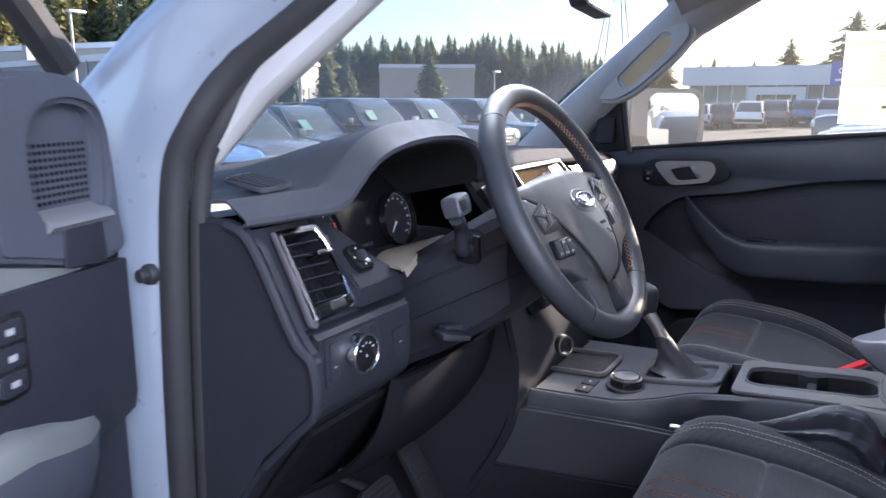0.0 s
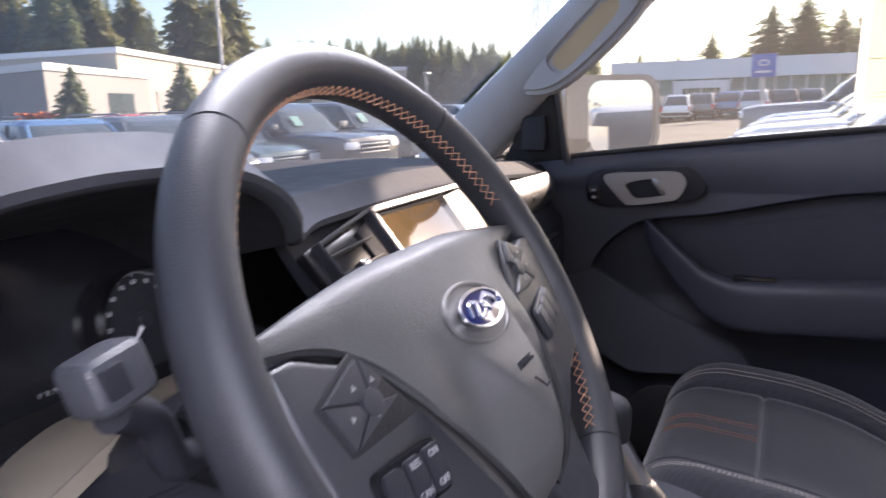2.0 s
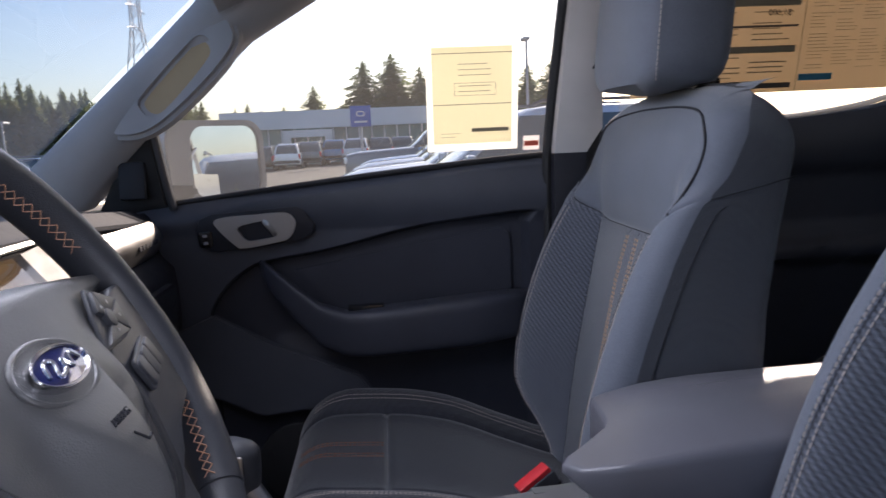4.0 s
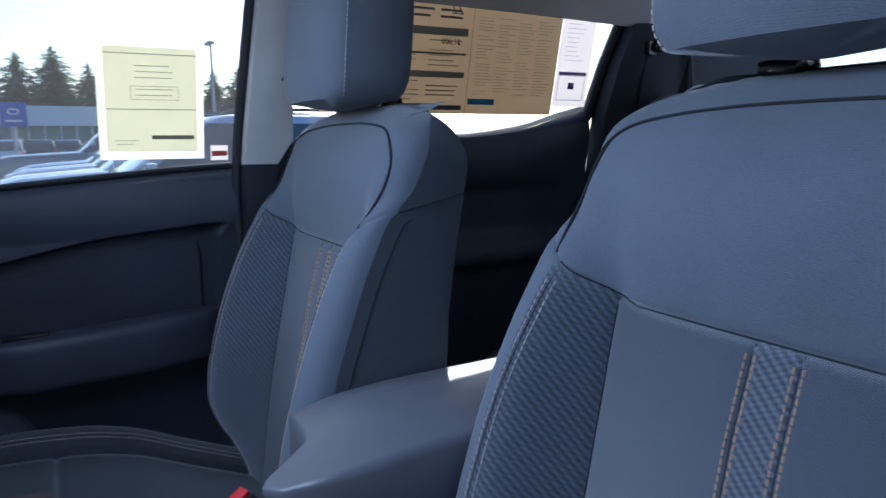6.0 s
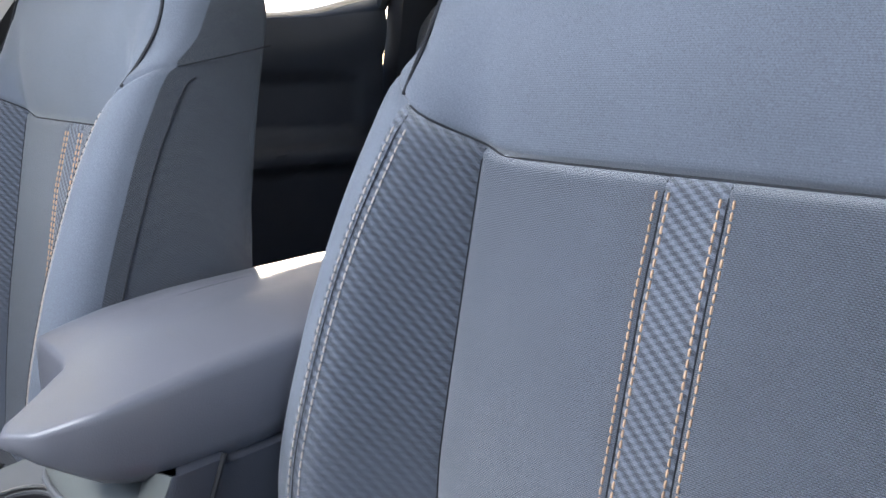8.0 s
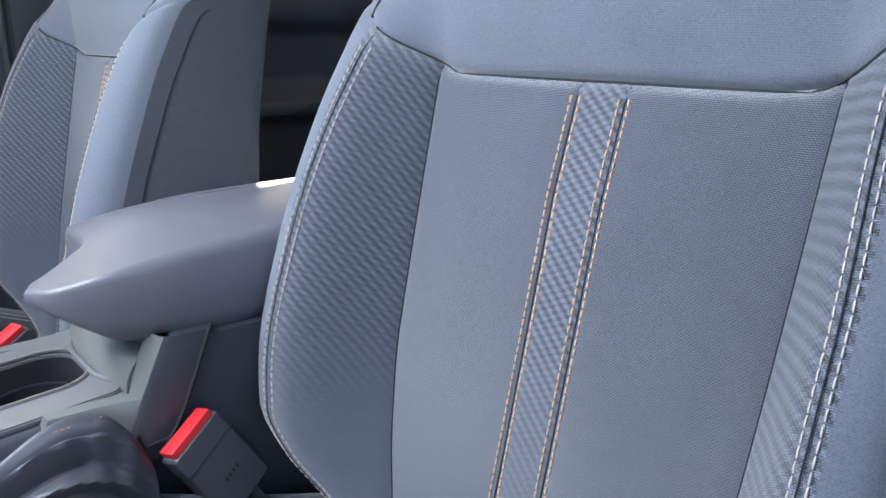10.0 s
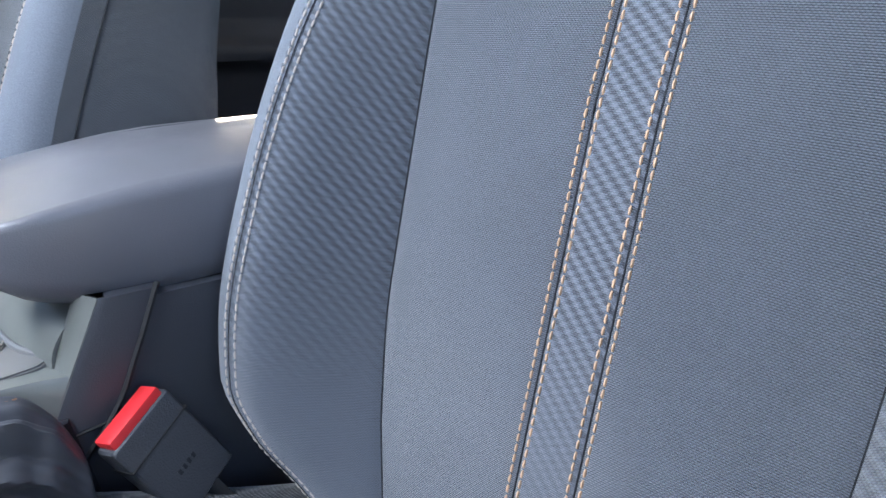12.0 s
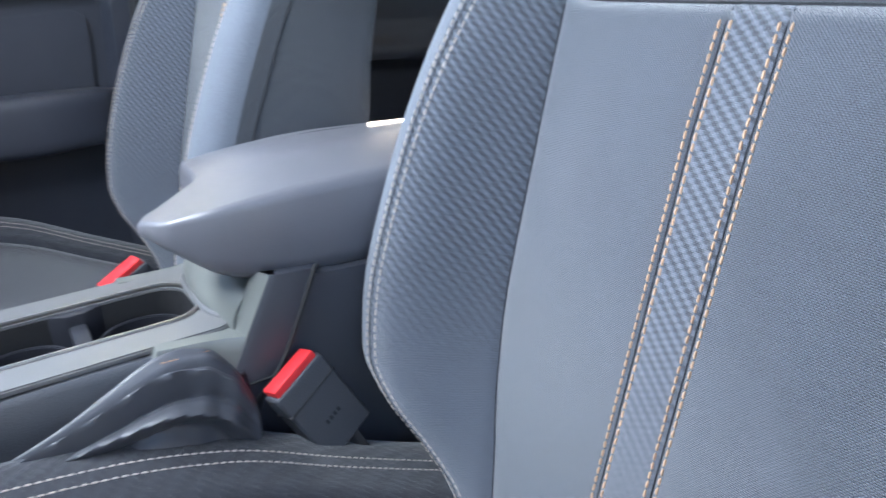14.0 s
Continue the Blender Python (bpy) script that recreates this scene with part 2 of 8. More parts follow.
let_through(M_PAPER, (0.90, 0.84, 0.62), 0.60)
let_through(M_PAPERW, (0.90, 0.86, 0.84), 0.60)
M_PRICE = mat("tan_price_paper", (0.62, 0.52, 0.36), 0.7, var=0.04)
let_through(M_PRICE, (0.62, 0.52, 0.38), 0.42)
M_SLEEVE = mat("clear_sleeve", (0.72, 0.74, 0.70), 0.25, var=0.03)
let_through(M_SLEEVE, (0.93, 0.94, 0.90), 0.75)
M_INK = mat("grey_ink", (0.30, 0.26, 0.18), 0.7)
M_INKD = mat("dark_ink", (0.10, 0.09, 0.08), 0.7)
M_INKB = mat("blue_ink", (0.05, 0.28, 0.42), 0.7)
M_INKP = mat("purple_ink", (0.22, 0.14, 0.42), 0.7)
M_INKR = mat("red_ink", (0.6, 0.10, 0.06), 0.7)
M_WHITE = mat("white_marks", (0.72, 0.72, 0.72), 0.5)
M_MARK = mat("dim_grey_print", (0.30, 0.30, 0.31), 0.5)
M_SPOKE = mat("smooth_spoke_plastic", (0.040, 0.042, 0.048), 0.42, grain=0.15, scale=800)
M_REDM = mat("red_marks", (0.7, 0.06, 0.04), 0.5)
M_BLUE = mat("blue_enamel", (0.008, 0.014, 0.09), 0.12, coat=1.0)
M_TAN = mat("tan_recess", (0.56, 0.41, 0.23), 0.6)
# brown, uneven base stands in for glare on the switched-off screen
M_SCREEN = mat("screen_glare_brown", (0.07, 0.045, 0.02), 0.07, coat=0.6, var=0.3, big=9)
M_YELL = mat("yellow_card", (0.75, 0.6, 0.08), 0.6)


# ---- mesh helpers ----
def part(name, bm, material, parent=None, label="", sharp=35.0, smooth=True):
    """Links a bmesh as one mesh object under a thing or a part."""
    bm.normal_update()
    if smooth:
        lim = radians(sharp)
        for f in bm.faces:
            f.smooth = True
        for e in bm.edges:
            if len(e.link_faces) == 2 and e.calc_face_angle(0) > lim:
                e.smooth = False
    me = bpy.data.meshes.new(name)
    bm.to_mesh(me)
    bm.free()
    me.materials.append(material)
    ob = new(name, me)
    if parent:
        ob.parent = parent
    if label:
        ob["label"] = label
    return ob


def thing(name, label, category, group="", kind="", at=(0, 0, 0)):
    ob = new(name)
    ob.empty_display_size = 0.05
    ob.location = at
    return tagged(ob, label, category, group, kind)


def rbox(sx, sy, sz, bevel=0.004, seg=2, m=None):
    bm = bmesh.new()
    bmesh.ops.create_cube(bm, size=1)
    bmesh.ops.scale(bm, vec=(sx, sy, sz), verts=bm.verts)
    if bevel > 0:
        bmesh.ops.bevel(bm, geom=bm.edges[:], offset=min(bevel, 0.49 * min(sx, sy, sz)), segments=seg, profile=0.6, affect="EDGES")
    if m is not None:
        bm.transform(m)
    return bm


def cyl(r1, r2, h, seg=24, bevel=0.0, m=None):
    """A cylinder along z, from 0 to h."""
    bm = bmesh.new()
    bmesh.ops.create_cone(bm, cap_ends=True, segments=seg, radius1=r1, radius2=r2, depth=h)
    bmesh.ops.translate(bm, vec=(0, 0, h / 2), verts=bm.verts)
    if bevel > 0:
        rim = [e for e in bm.edges if abs(e.verts[0].co.z - e.verts[1].co.z) < 1e-6]
        bmesh.ops.bevel(bm, geom=rim, offset=bevel, segments=3, profile=0.5, affect="EDGES")
    if m is not None:
        bm.transform(m)
    return bm


def join(*bms):
    out = bmesh.new()
    for b in bms:
        me = bpy.data.meshes.new("tmp")
        b.to_mesh(me)
        b.free()
        out.from_mesh(me)
        bpy.data.meshes.remove(me)
    return out


def loft(rings, cap=True, closed=True, wrap=False):
    bm = bmesh.new()
    vs = [[bm.verts.new(p) for p in ring] for ring in rings]
    n = len(vs[0])
    pairs = list(zip(vs[:-1], vs[1:])) + ([(vs[-1], vs[0])] if wrap else [])
    for a, b in pairs:
        for i in range(n if closed else n - 1):
            j = (i + 1) % n
            bm.faces.new((a[i], a[j], b[j], b[i]))
    if cap and closed and not wrap:
        bm.faces.new(vs[0][::-1])
        bm.faces.new(vs[-1])
    bmesh.ops.recalc_face_normals(bm, faces=bm.faces[:])
    return bm


def tube(pts, r, seg=10, closed=False, flat=1.0):
    """A round bar along points; r is a number or one for each point."""
    P = [Vector(p) for p in pts]
    n = len(P)
    rad = [r] * n if isinstance(r, (int, float)) else list(r)
    rings, up = [], None
    for i in range(n):
        if closed:
            t = (P[(i + 1) % n] - P[i - 1]).normalized()
        else:
            t = (P[min(i + 1, n - 1)] - P[max(i - 1, 0)]).normalized()
        if up is None:
            up = t.orthogonal().normalized()
        up = (up - t * up.dot(t)).normalized()
        side = t.cross(up)
        rings.append([P[i] + rad[i] * (math.cos(a) * up + flat * math.sin(a) * side) for a in (2 * math.pi * k / seg for k in range(seg))])
    return loft(rings, cap=not closed, wrap=closed)


def spline(pts, n=8):
    """Catmull-Rom through points, n steps a span."""
    P = [Vector(p) for p in pts]
    out = []
    for i in range(len(P) - 1):
        a, b, c, d = P[max(i - 1, 0)], P[i], P[i + 1], P[min(i + 2, len(P) - 1)]
        for k in range(n):
            t = k / n
            out.append(0.5 * ((2 * b) + (c - a) * t + (2 * a - 5 * b + 4 * c - d) * t * t + (3 * b - a - 3 * c + d) * t ** 3))
    return out + [P[-1]]


def plate(poly, thick, bevel=0.003, m=None, seg=2):
    """A plate from an outline in x and z; it goes from y = 0 to y = -thick."""
    bm = bmesh.new()
    f = bm.faces.new([bm.verts.new((x, 0, z)) for x, z in poly])
    ex = bmesh.ops.extrude_face_region(bm, geom=[f])
    bmesh.ops.translate(bm, vec=(0, -thick, 0), verts=[v for v in ex["geom"] if isinstance(v, bmesh.types.BMVert)])
    bmesh.ops.recalc_face_normals(bm, faces=bm.faces[:])
    if bevel > 0:
        bmesh.ops.bevel(bm, geom=bm.edges[:], offset=bevel, segments=seg, profile=0.6, affect="EDGES", clamp_overlap=True)
    if m is not None:
        bm.transform(m)
    return bm


def rounded(w, h, r, seg=5):
    """The outline of a rounded rectangle about the origin."""
    out = []
    for cx, cz, a0 in ((w / 2 - r, h / 2 - r, 0), (-w / 2 + r, h / 2 - r, 90), (-w / 2 + r, -h / 2 + r, 180), (w / 2 - r, -h / 2 + r, 270)):
        out += [(cx + r * math.cos(radians(a0 + 90 * k / seg)), cz + r * math.sin(radians(a0 + 90 * k / seg))) for k in range(seg + 1)]
    return out


def smooth_loop(pts, n):
    """A closed smooth outline through a few corner points, as n points of even spacing."""
    m = len(pts)
    fine = []
    for i in range(m):
        a, b, c, d = (Vector((*pts[(i + k) % m], 0)) for k in (-1, 0, 1, 2))
        for k in range(10):
            t = k / 10
            fine.append(0.5 * ((2 * b) + (c - a) * t + (2 * a - 5 * b + 4 * c - d) * t * t + (3 * b - a - 3 * c + d) * t ** 3))
    run = [0.0]
    for i in range(len(fine)):
        run.append(run[-1] + (fine[(i + 1) % len(fine)] - fine[i]).length)
    out, j = [], 0
    for k in range(n):
        want = run[-1] * k / n
        while run[j + 1] < want:
            j += 1
        p = fine[j].lerp(fine[(j + 1) % len(fine)], (want - run[j]) / max(1e-9, run[j + 1] - run[j]))
        out.append((p.x, p.y))
    return out


def frame_of(outer, inner, thick, m=None, bevel=0.0015):
    """A frame between two outlines with as many points each, in x and z, thick towards -y."""
    rings = [[(x, 0, z) for x, z in outer], [(x, -thick, z) for x, z in outer], [(x, -thick, z) for x, z in inner], [(x, 0, z) for x, z in inner]]
    bm = loft(rings, wrap=True)
    if bevel > 0:
        sharp = [e for e in bm.edges if len(e.link_faces) == 2 and e.calc_face_angle(0) > 0.8]
        bmesh.ops.bevel(bm, geom=sharp, offset=bevel, segments=2, affect="EDGES")
    if m is not None:
        bm.transform(m)
    return bm


def sheet(fn, nu, nv, thick=0.004):
    """A thick sheet over u, v in 0..1."""
    bm = bmesh.new()
    g = [[bm.verts.new(fn(i / nu, j / nv)) for j in range(nv + 1)] for i in range(nu + 1)]
    for i in range(nu):
        for j in range(nv):
            bm.faces.new((g[i][j], g[i + 1][j], g[i + 1][j + 1], g[i][j + 1]))
    bm.normal_update()
    bmesh.ops.solidify(bm, geom=bm.faces[:], thickness=thick)
    bmesh.ops.recalc_face_normals(bm, faces=bm.faces[:])
    return bm


def slab(poly3, normal, thick, bevel=0.0):
    """A plate from a flat outline in space, thickened along a direction."""
    bm = bmesh.new()
    f = bm.faces.new([bm.verts.new(p) for p in poly3])
    ex = bmesh.ops.extrude_face_region(bm, geom=[f])
    bmesh.ops.translate(bm, vec=Vector(normal) * thick, verts=[v for v in ex["geom"] if isinstance(v, bmesh.types.BMVert)])
    bmesh.ops.recalc_face_normals(bm, faces=bm.faces[:])
    if bevel:
        bmesh.ops.bevel(bm, geom=bm.edges[:], offset=bevel, segments=2, affect="EDGES", clamp_overlap=True)
    return bm


def frame3(origin, right, up):
    """A matrix whose x is right, z is up and -y faces the viewer."""
    r = Vector(right).normalized()
    u = Vector(up)
    u = (u - r * u.dot(r)).normalized()
    b = u.cross(r)
    m = Matrix((r, b, u)).transposed().to_4x4()
    m.translation = origin
    return m


def text_mesh(body, size, m, depth=0.0004):
    """Letters in the x-z plane of m, centred, raised towards -y."""
    cu = bpy.data.curves.new("letters", "FONT")
    cu.body, cu.size, cu.align_x, cu.align_y, cu.extrude = body, size, "CENTER", "CENTER", depth
    ob = bpy.data.objects.new("letters", cu)
    dg = bpy.context.evaluated_depsgraph_get()
    scene.collection.objects.link(ob)
    dg.update()
    me = bpy.data.meshes.new_from_object(ob.evaluated_get(dg))
    bm = bmesh.new()
    bm.from_mesh(me)
    bpy.data.objects.remove(ob)
    bpy.data.curves.remove(cu)
    bpy.data.meshes.remove(me)
    bm.transform(m @ Matrix.Rotation(radians(90), 4, "X"))
    return bm


def lerp(a, b, t):
    return a + (b - a) * t


def curve_at(table, z):
    """A value from a short table of (z, value), on a smooth curve without overshoot."""
    if z <= table[0][0]:
        return table[0][1]
    for (z0, a), (z1, b) in zip(table, table[1:]):
        if z <= z1:
            i = table.index((z0, a))
            t, h = (z - z0) / (z1 - z0), z1 - z0
            s = (b - a) / h
            p = (a - table[i - 1][1]) / (z0 - table[i - 1][0]) if i > 0 else s
            n = (table[i + 2][1] - b) / (table[i + 2][0] - z1) if i + 2 < len(table) else s
            m0 = 0 if p * s <= 0 else 2 * p * s / (p + s)
            m1 = 0 if n * s <= 0 else 2 * n * s / (n + s)
            return (2 * t ** 3 - 3 * t * t + 1) * a + (t ** 3 - 2 * t * t + t) * h * m0 + (3 * t * t - 2 * t ** 3) * b + (t ** 3 - t * t) * h * m1
    return table[-1][1]


# ---- the seats ----
SEAT_W = [(0.80, 0.178), (0.86, 0.195), (0.90, 0.222), (0.94, 0.246), (0.98, 0.264), (1.05, 0.270), (1.16, 0.267), (1.26, 0.256), (1.33, 0.250), (1.40, 0.247), (1.44, 0.237), (1.47, 0.210), (1.487, 0.168), (1.497, 0.11)]
SEAT_B = [(0.80, 0.0), (0.86, 0.024), (0.90, 0.050), (0.94, 0.080), (0.98, 0.097), (1.05, 0.103), (1.12, 0.098), (1.20, 0.083), (1.26, 0.062), (1.33, 0.018), (1.40, 0.0)]
SEAT_X = [(0.80, 0.11), (0.88, 0.130), (0.97, 0.155), (1.05, 0.166), (1.3, 0.170)]
TOPZ = 1.497
BAND_X = -0.009   # the centre band sits a little off the middle


def seam_z(X):
    """The seam below the shoulder panel."""
    a = abs(X)
    return 1.281 if a < 0.15 else 1.281 + 0.068 * min(1.15, ((a - 0.15) / 0.105)) ** 1.2


def back_front(X, z, zn):
    """The front face of the backrest."""
    W, xs = curve_at(SEAT_W, zn), curve_at(SEAT_X, zn)
    a = abs(X)
    y = 0.205 * (1.28 - z)
    if a > xs - 0.01:
        t = min(1.0, (a - xs + 0.01) / max(0.02, (W - 0.03 - xs)))
        y += curve_at(SEAT_B, zn) * t * t * (3 - 2 * t)
    y += 0.008 * math.cos(min(1, a / 0.17) * math.pi / 2) * min(1, max(0, (1.30 - zn) / 0.1))
    if zn > 1.281:
        t = (zn - 1.281) / (TOPZ - 1.281)
        y += 0.022 * math.sin(math.pi * min(1, t * 1.15)) * (1 - (a / 0.28) ** 2)
        y += 0.010 * t
        if t > 0.66:
            q = (t - 0.66) / 0.34
            y -= 0.055 * (1 - math.sqrt(max(0, 1 - q * q)))
    r = min(0.036, W * 0.6)
    if a > W - r:
        q = min(1.0, (a - (W - r)) / r)
        y -= r * 1.1 * (1 - math.sqrt(max(0.0, 1 - q * q)))
    g = 0.0055 * math.exp(-((a - xs) / 0.0032) ** 2) if zn < 1.281 else 0.0
    g += 0.006 * math.exp(-((z - seam_z(X)) / 0.0035) ** 2)
    if zn < 1.281:
        g += 0.0019 * math.exp(-((abs(X - BAND_X) - 0.0212) / 0.0022) ** 2)
    return y - g


def back_rear(X, zn):
    t = max(0, (zn - 1.40) / (TOPZ - 1.40))
    d = 0.125 + 0.05 * max(0, (1.2 - zn) / 0.4)
    W = curve_at(SEAT_W, zn)
    return 0.205 * (1.28 - zn) - d + 0.07 * t * t + 0.03 * (abs(X) / W) ** 4


def back_columns(zn):
    W, xs = curve_at(SEAT_W, zn), curve_at(SEAT_X, zn)
    half = [0, 0.008, 0.015, 0.0188, 0.0200, 0.0212, 0.0224, 0.0236, 0.030, 0.05, 0.075, 0.10]
    k = min(1.0, (xs - 0.012) / 0.10 if xs < 0.115 else 1.0)
    half = [h * k for h in half]
    half += [lerp(half[-1], xs - 0.012, 0.5), xs - 0.012, xs - 0.006, xs - 0.003, xs, xs + 0.003, xs + 0.006, xs + 0.012]
    r = min(0.036, W * 0.6)
    lo, hi = xs + 0.012, max(xs + 0.02, W - r)
    half += [lerp(lo, hi, t) for t in (0.2, 0.4, 0.6, 0.8, 1.0)]
    half += [lerp(hi, W, t) for t in (0.3, 0.55, 0.75, 0.88, 0.96, 1.0)]
    return half


def seat_backrest(seat):
    levels = [lerp(0.80, 1.281, i / 38) for i in range(35)] + [1.262, 1.270, 1.275, 1.278, 1.281]
    levels = sorted(set(round(v, 5) for v in levels))
    nl = len(levels)
    levels += [1.284, 1.287, 1.292, 1.30] + [lerp(1.31, TOPZ, math.sin(math.pi / 2 * i / 20)) for i in range(0, 21)]
    nh = len(back_columns(1.0))
    cols = 2 * nh - 1
    grid, rear = [], []
    for li, zn in enumerate(levels):
        half = back_columns(zn)
        xs = [-h for h in half[:0:-1]] + half
        xs = [x + BAND_X * max(0.0, 1 - max(0.0, abs(x) - 0.03) / 0.08) for x in xs]
        row = []
        for X in xs:
            lift = seam_z(X) - 1.281
            if li < nl:
                z = zn + lift * max(0, (zn - 1.0) / 0.281) ** 2
            else:
                z = zn + lift * (1 - (zn - 1.281) / (TOPZ - 1.281))
            row.append((X, back_front(X, z, zn), z))
        grid.append(row)
        W = half[-1]
        e = row[-1]
        rr = []
        for t in (0.15, 0.4, 0.7, 0.9, 1.0):
            rr.append((W * (1.0 + 0.012 * math.sin(math.pi * t)), lerp(e[1], back_rear(W, zn), t), lerp(e[2], zn, t)))
        rr += [(W * (1 - 2 * t), back_rear(W * (1 - 2 * t), zn) - 0.02 * math.sin(math.pi * t), zn) for t in (0.06, 0.15, 0.3, 0.5, 0.7, 0.85, 0.94)]
        rr += [(-x, y, z) for x, y, z in rr[4::-1]]
        rear.append(rr)

    def piece(c0, c1, r0, r1):
        bm = bmesh.new()
        g = [[bm.verts.new(grid[r][c]) for c in range(c0, c1 + 1)] for r in range(r0, r1 + 1)]
        for i in range(r1 - r0):
            for j in range(c1 - c0):
                bm.faces.new((g[i][j], g[i][j + 1], g[i + 1][j + 1], g[i + 1][j]))
        bmesh.ops.recalc_face_normals(bm, faces=bm.faces[:])
        return bm

    mid, seam, band = nh - 1, 16, 5
    part("shoulder_panel", piece(0, cols - 1, nl - 1, len(levels) - 1), M_YOKE, seat, sharp=80)
    crest = seam + 8
    part("bolster", piece(mid - crest, mid - seam, 0, nl - 1), M_BOLST, seat, "twill-woven side bolster", sharp=80)
    part("bolster", piece(mid + seam, mid + crest, 0, nl - 1), M_BOLST, seat, "twill-woven side bolster", sharp=80)
    part("bolster_edge", piece(0, mid - crest, 0, nl - 1), M_YOKE, seat, sharp=80)
    part("bolster_edge", piece(mid + crest, cols - 1, 0, nl - 1), M_YOKE, seat, sharp=80)
    part("insert", piece(mid - seam, mid - band, 0, nl - 1), M_INSERT, seat, sharp=80)
    part("insert", piece(mid + band, mid + seam, 0, nl - 1), M_INSERT, seat, sharp=80)
    part("centre_band", piece(mid - band, mid + band, 0, nl - 1), M_BAND, seat, "diagonal twill centre band", sharp=80)
    bm = bmesh.new()
    g = [[bm.verts.new(p) for p in [grid[r][-1]] + rear[r] + [grid[r][0]]] for r in range(len(levels))]
    for i in range(len(g) - 1):
        for j in range(len(g[0]) - 1):
            bm.faces.new((g[i][j], g[i][j + 1], g[i + 1][j + 1], g[i + 1][j]))
    top = [bm.verts.new(p) for p in grid[-1][1:-1]]
    bm.faces.new(g[-1] + top)
    bmesh.ops.recalc_face_normals(bm, faces=bm.faces[:])
    part("back_shell", bm, M_SHELL, seat, "plain cloth side and back", sharp=60)

    # piping along the shoulder panel's side edges, and thread
    def on_shoulder(X, zn):
        z = zn + (seam_z(X) - 1.281) * (1 - (zn - 1.281) / (TOPZ - 1.281))
        return (X, back_front(X, z, zn) + 0.0010, z)
    edge = ((0.224, 1.284), (0.228, 1.31), (0.229, 1.35), (0.225, 1.39), (0.212, 1.425), (0.186, 1.450), (0.14, 1.463), (0.07, 1.468), (0.0, 1.469))
    for s in (-1, 1):
        part("piping", tube(spline([on_shoulder(s * X, zn) for X, zn in edge], 4), 0.0018, 6), M_PIPE, seat)

    def at_level(X, z):
        lift = (seam_z(X) - 1.281) * max(0, (z - 1.0) / 0.281) ** 2
        return (X, back_front(X, z + lift, z) + 0.0006, z + lift)
    for s in (-1, 1):
        part("seam", tube([at_level(BAND_X + s * 0.0212, z) for z in (lerp(0.83, 1.278, i / 40) for i in range(41))], 0.0006, 5), M_PIPE, seat)
        part("seam", tube([at_level(s * curve_at(SEAT_X, z), z) for z in (lerp(0.83, 1.278, i / 40) for i in range(41))], 0.0007, 5), M_PIPE, seat)
        part("seam", tube([at_level(s * (curve_at(SEAT_W, z) - 0.0437), z) for z in (lerp(0.85, 1.278, i / 40) for i in range(41))], 0.0005, 5), M_PIPE, seat)
        for back, k in ((0.018, 0),):
            side = [(s * rr[k][0] * 1.002, grid[r][-1][1] - back, rr[0][2]) for r, rr in enumerate(rear[:nl]) if r > 2]
            part("seam", tube(side, 0.0009, 5), M_PIPE, seat)
        e = grid[nl - 1][-1]
        part("seam", tube([(s * e[0] * (1.002 + 0.012 * math.sin(math.pi * k / 6)), e[1] - 0.018 * k, e[2] + 0.004 * k) for k in range(7)], 0.0008, 5), M_PIPE, seat)
    part("seam", tube([(X, back_front(X, seam_z(X), 1.281) + 0.001, seam_z(X)) for X in (lerp(-0.215, 0.215, i / 60) for i in range(61))], 0.0011, 5), M_PIPE, seat)
    for off, material in ((BAND_X - 0.0255, M_STITCH), (BAND_X - 0.0170, M_STITCH), (BAND_X + 0.0170, M_STITCH), (BAND_X + 0.0255, M_STITCH)):
        part("stitching", thread(lambda z, o=off: (o, back_front(o, z, z), z), 0.845, 1.272), material, seat, "tan double stitching", smooth=False)
    for s in (-1, 1):
        for inset, material in ((0.0480, M_STITCHW), (0.0395, M_STITCHW)):
            def run(z, s=s, inset=inset):
                X = s * (curve_at(SEAT_W, z) - inset)
                lift = (seam_z(X) - 1.281) * max(0, (z - 1.0) / 0.281) ** 2
                return (X, back_front(X, z + lift, z), z + lift)
            part("stitching", thread(run, 0.835, 1.272, r=0.0007), material, seat, "pale double stitching", smooth=False)


def thread(fn, t0, t1, length=0.0056, gap=0.0011, r=0.00086, out=(0, 1, 0)):
    """A run of single stitches along a curve on a surface."""
    bm = bmesh.new()
    t, dt = t0, 0.0005
    pts = []
    while t < t1:
        pts.append(Vector(fn(t)))
        t += dt
    acc, start = 0.0, 0
    out = Vector(out)
    on = True
    for i in range(1, len(pts)):
        acc += (pts[i] - pts[i - 1]).length
        if acc >= (length if on else gap):
            if on:
                a, b = pts[start], pts[i]
                d = (b - a).normalized()
                side = d.cross(out).normalized()
                n = side.cross(d)
                ring = []
                for p, k in ((a, 0.35), (a + (b - a) * 0.25, 1.0), (a + (b - a) * 0.75, 1.0), (b, 0.35)):
                    ring.append([bm.verts.new(p + side * r * sx * (0.6 if k < 1 else 1) + n * (r * 1.6 * k * up - 0.0002)) for sx, up in ((-1, 0), (-0.6, 1), (0.6, 1), (1, 0))])
                for u, v in zip(ring, ring[1:]):
                    for q in range(3):
                        bm.faces.new((u[q], u[q + 1], v[q + 1], v[q]))
            on = not on
            acc, start = 0.0, i
    bmesh.ops.recalc_face_normals(bm, faces=bm.faces[:])
    return bm


CUSH_F, CUSH_R = 0.575, 0.0   # front and rear of the cushion, from the backrest's plane


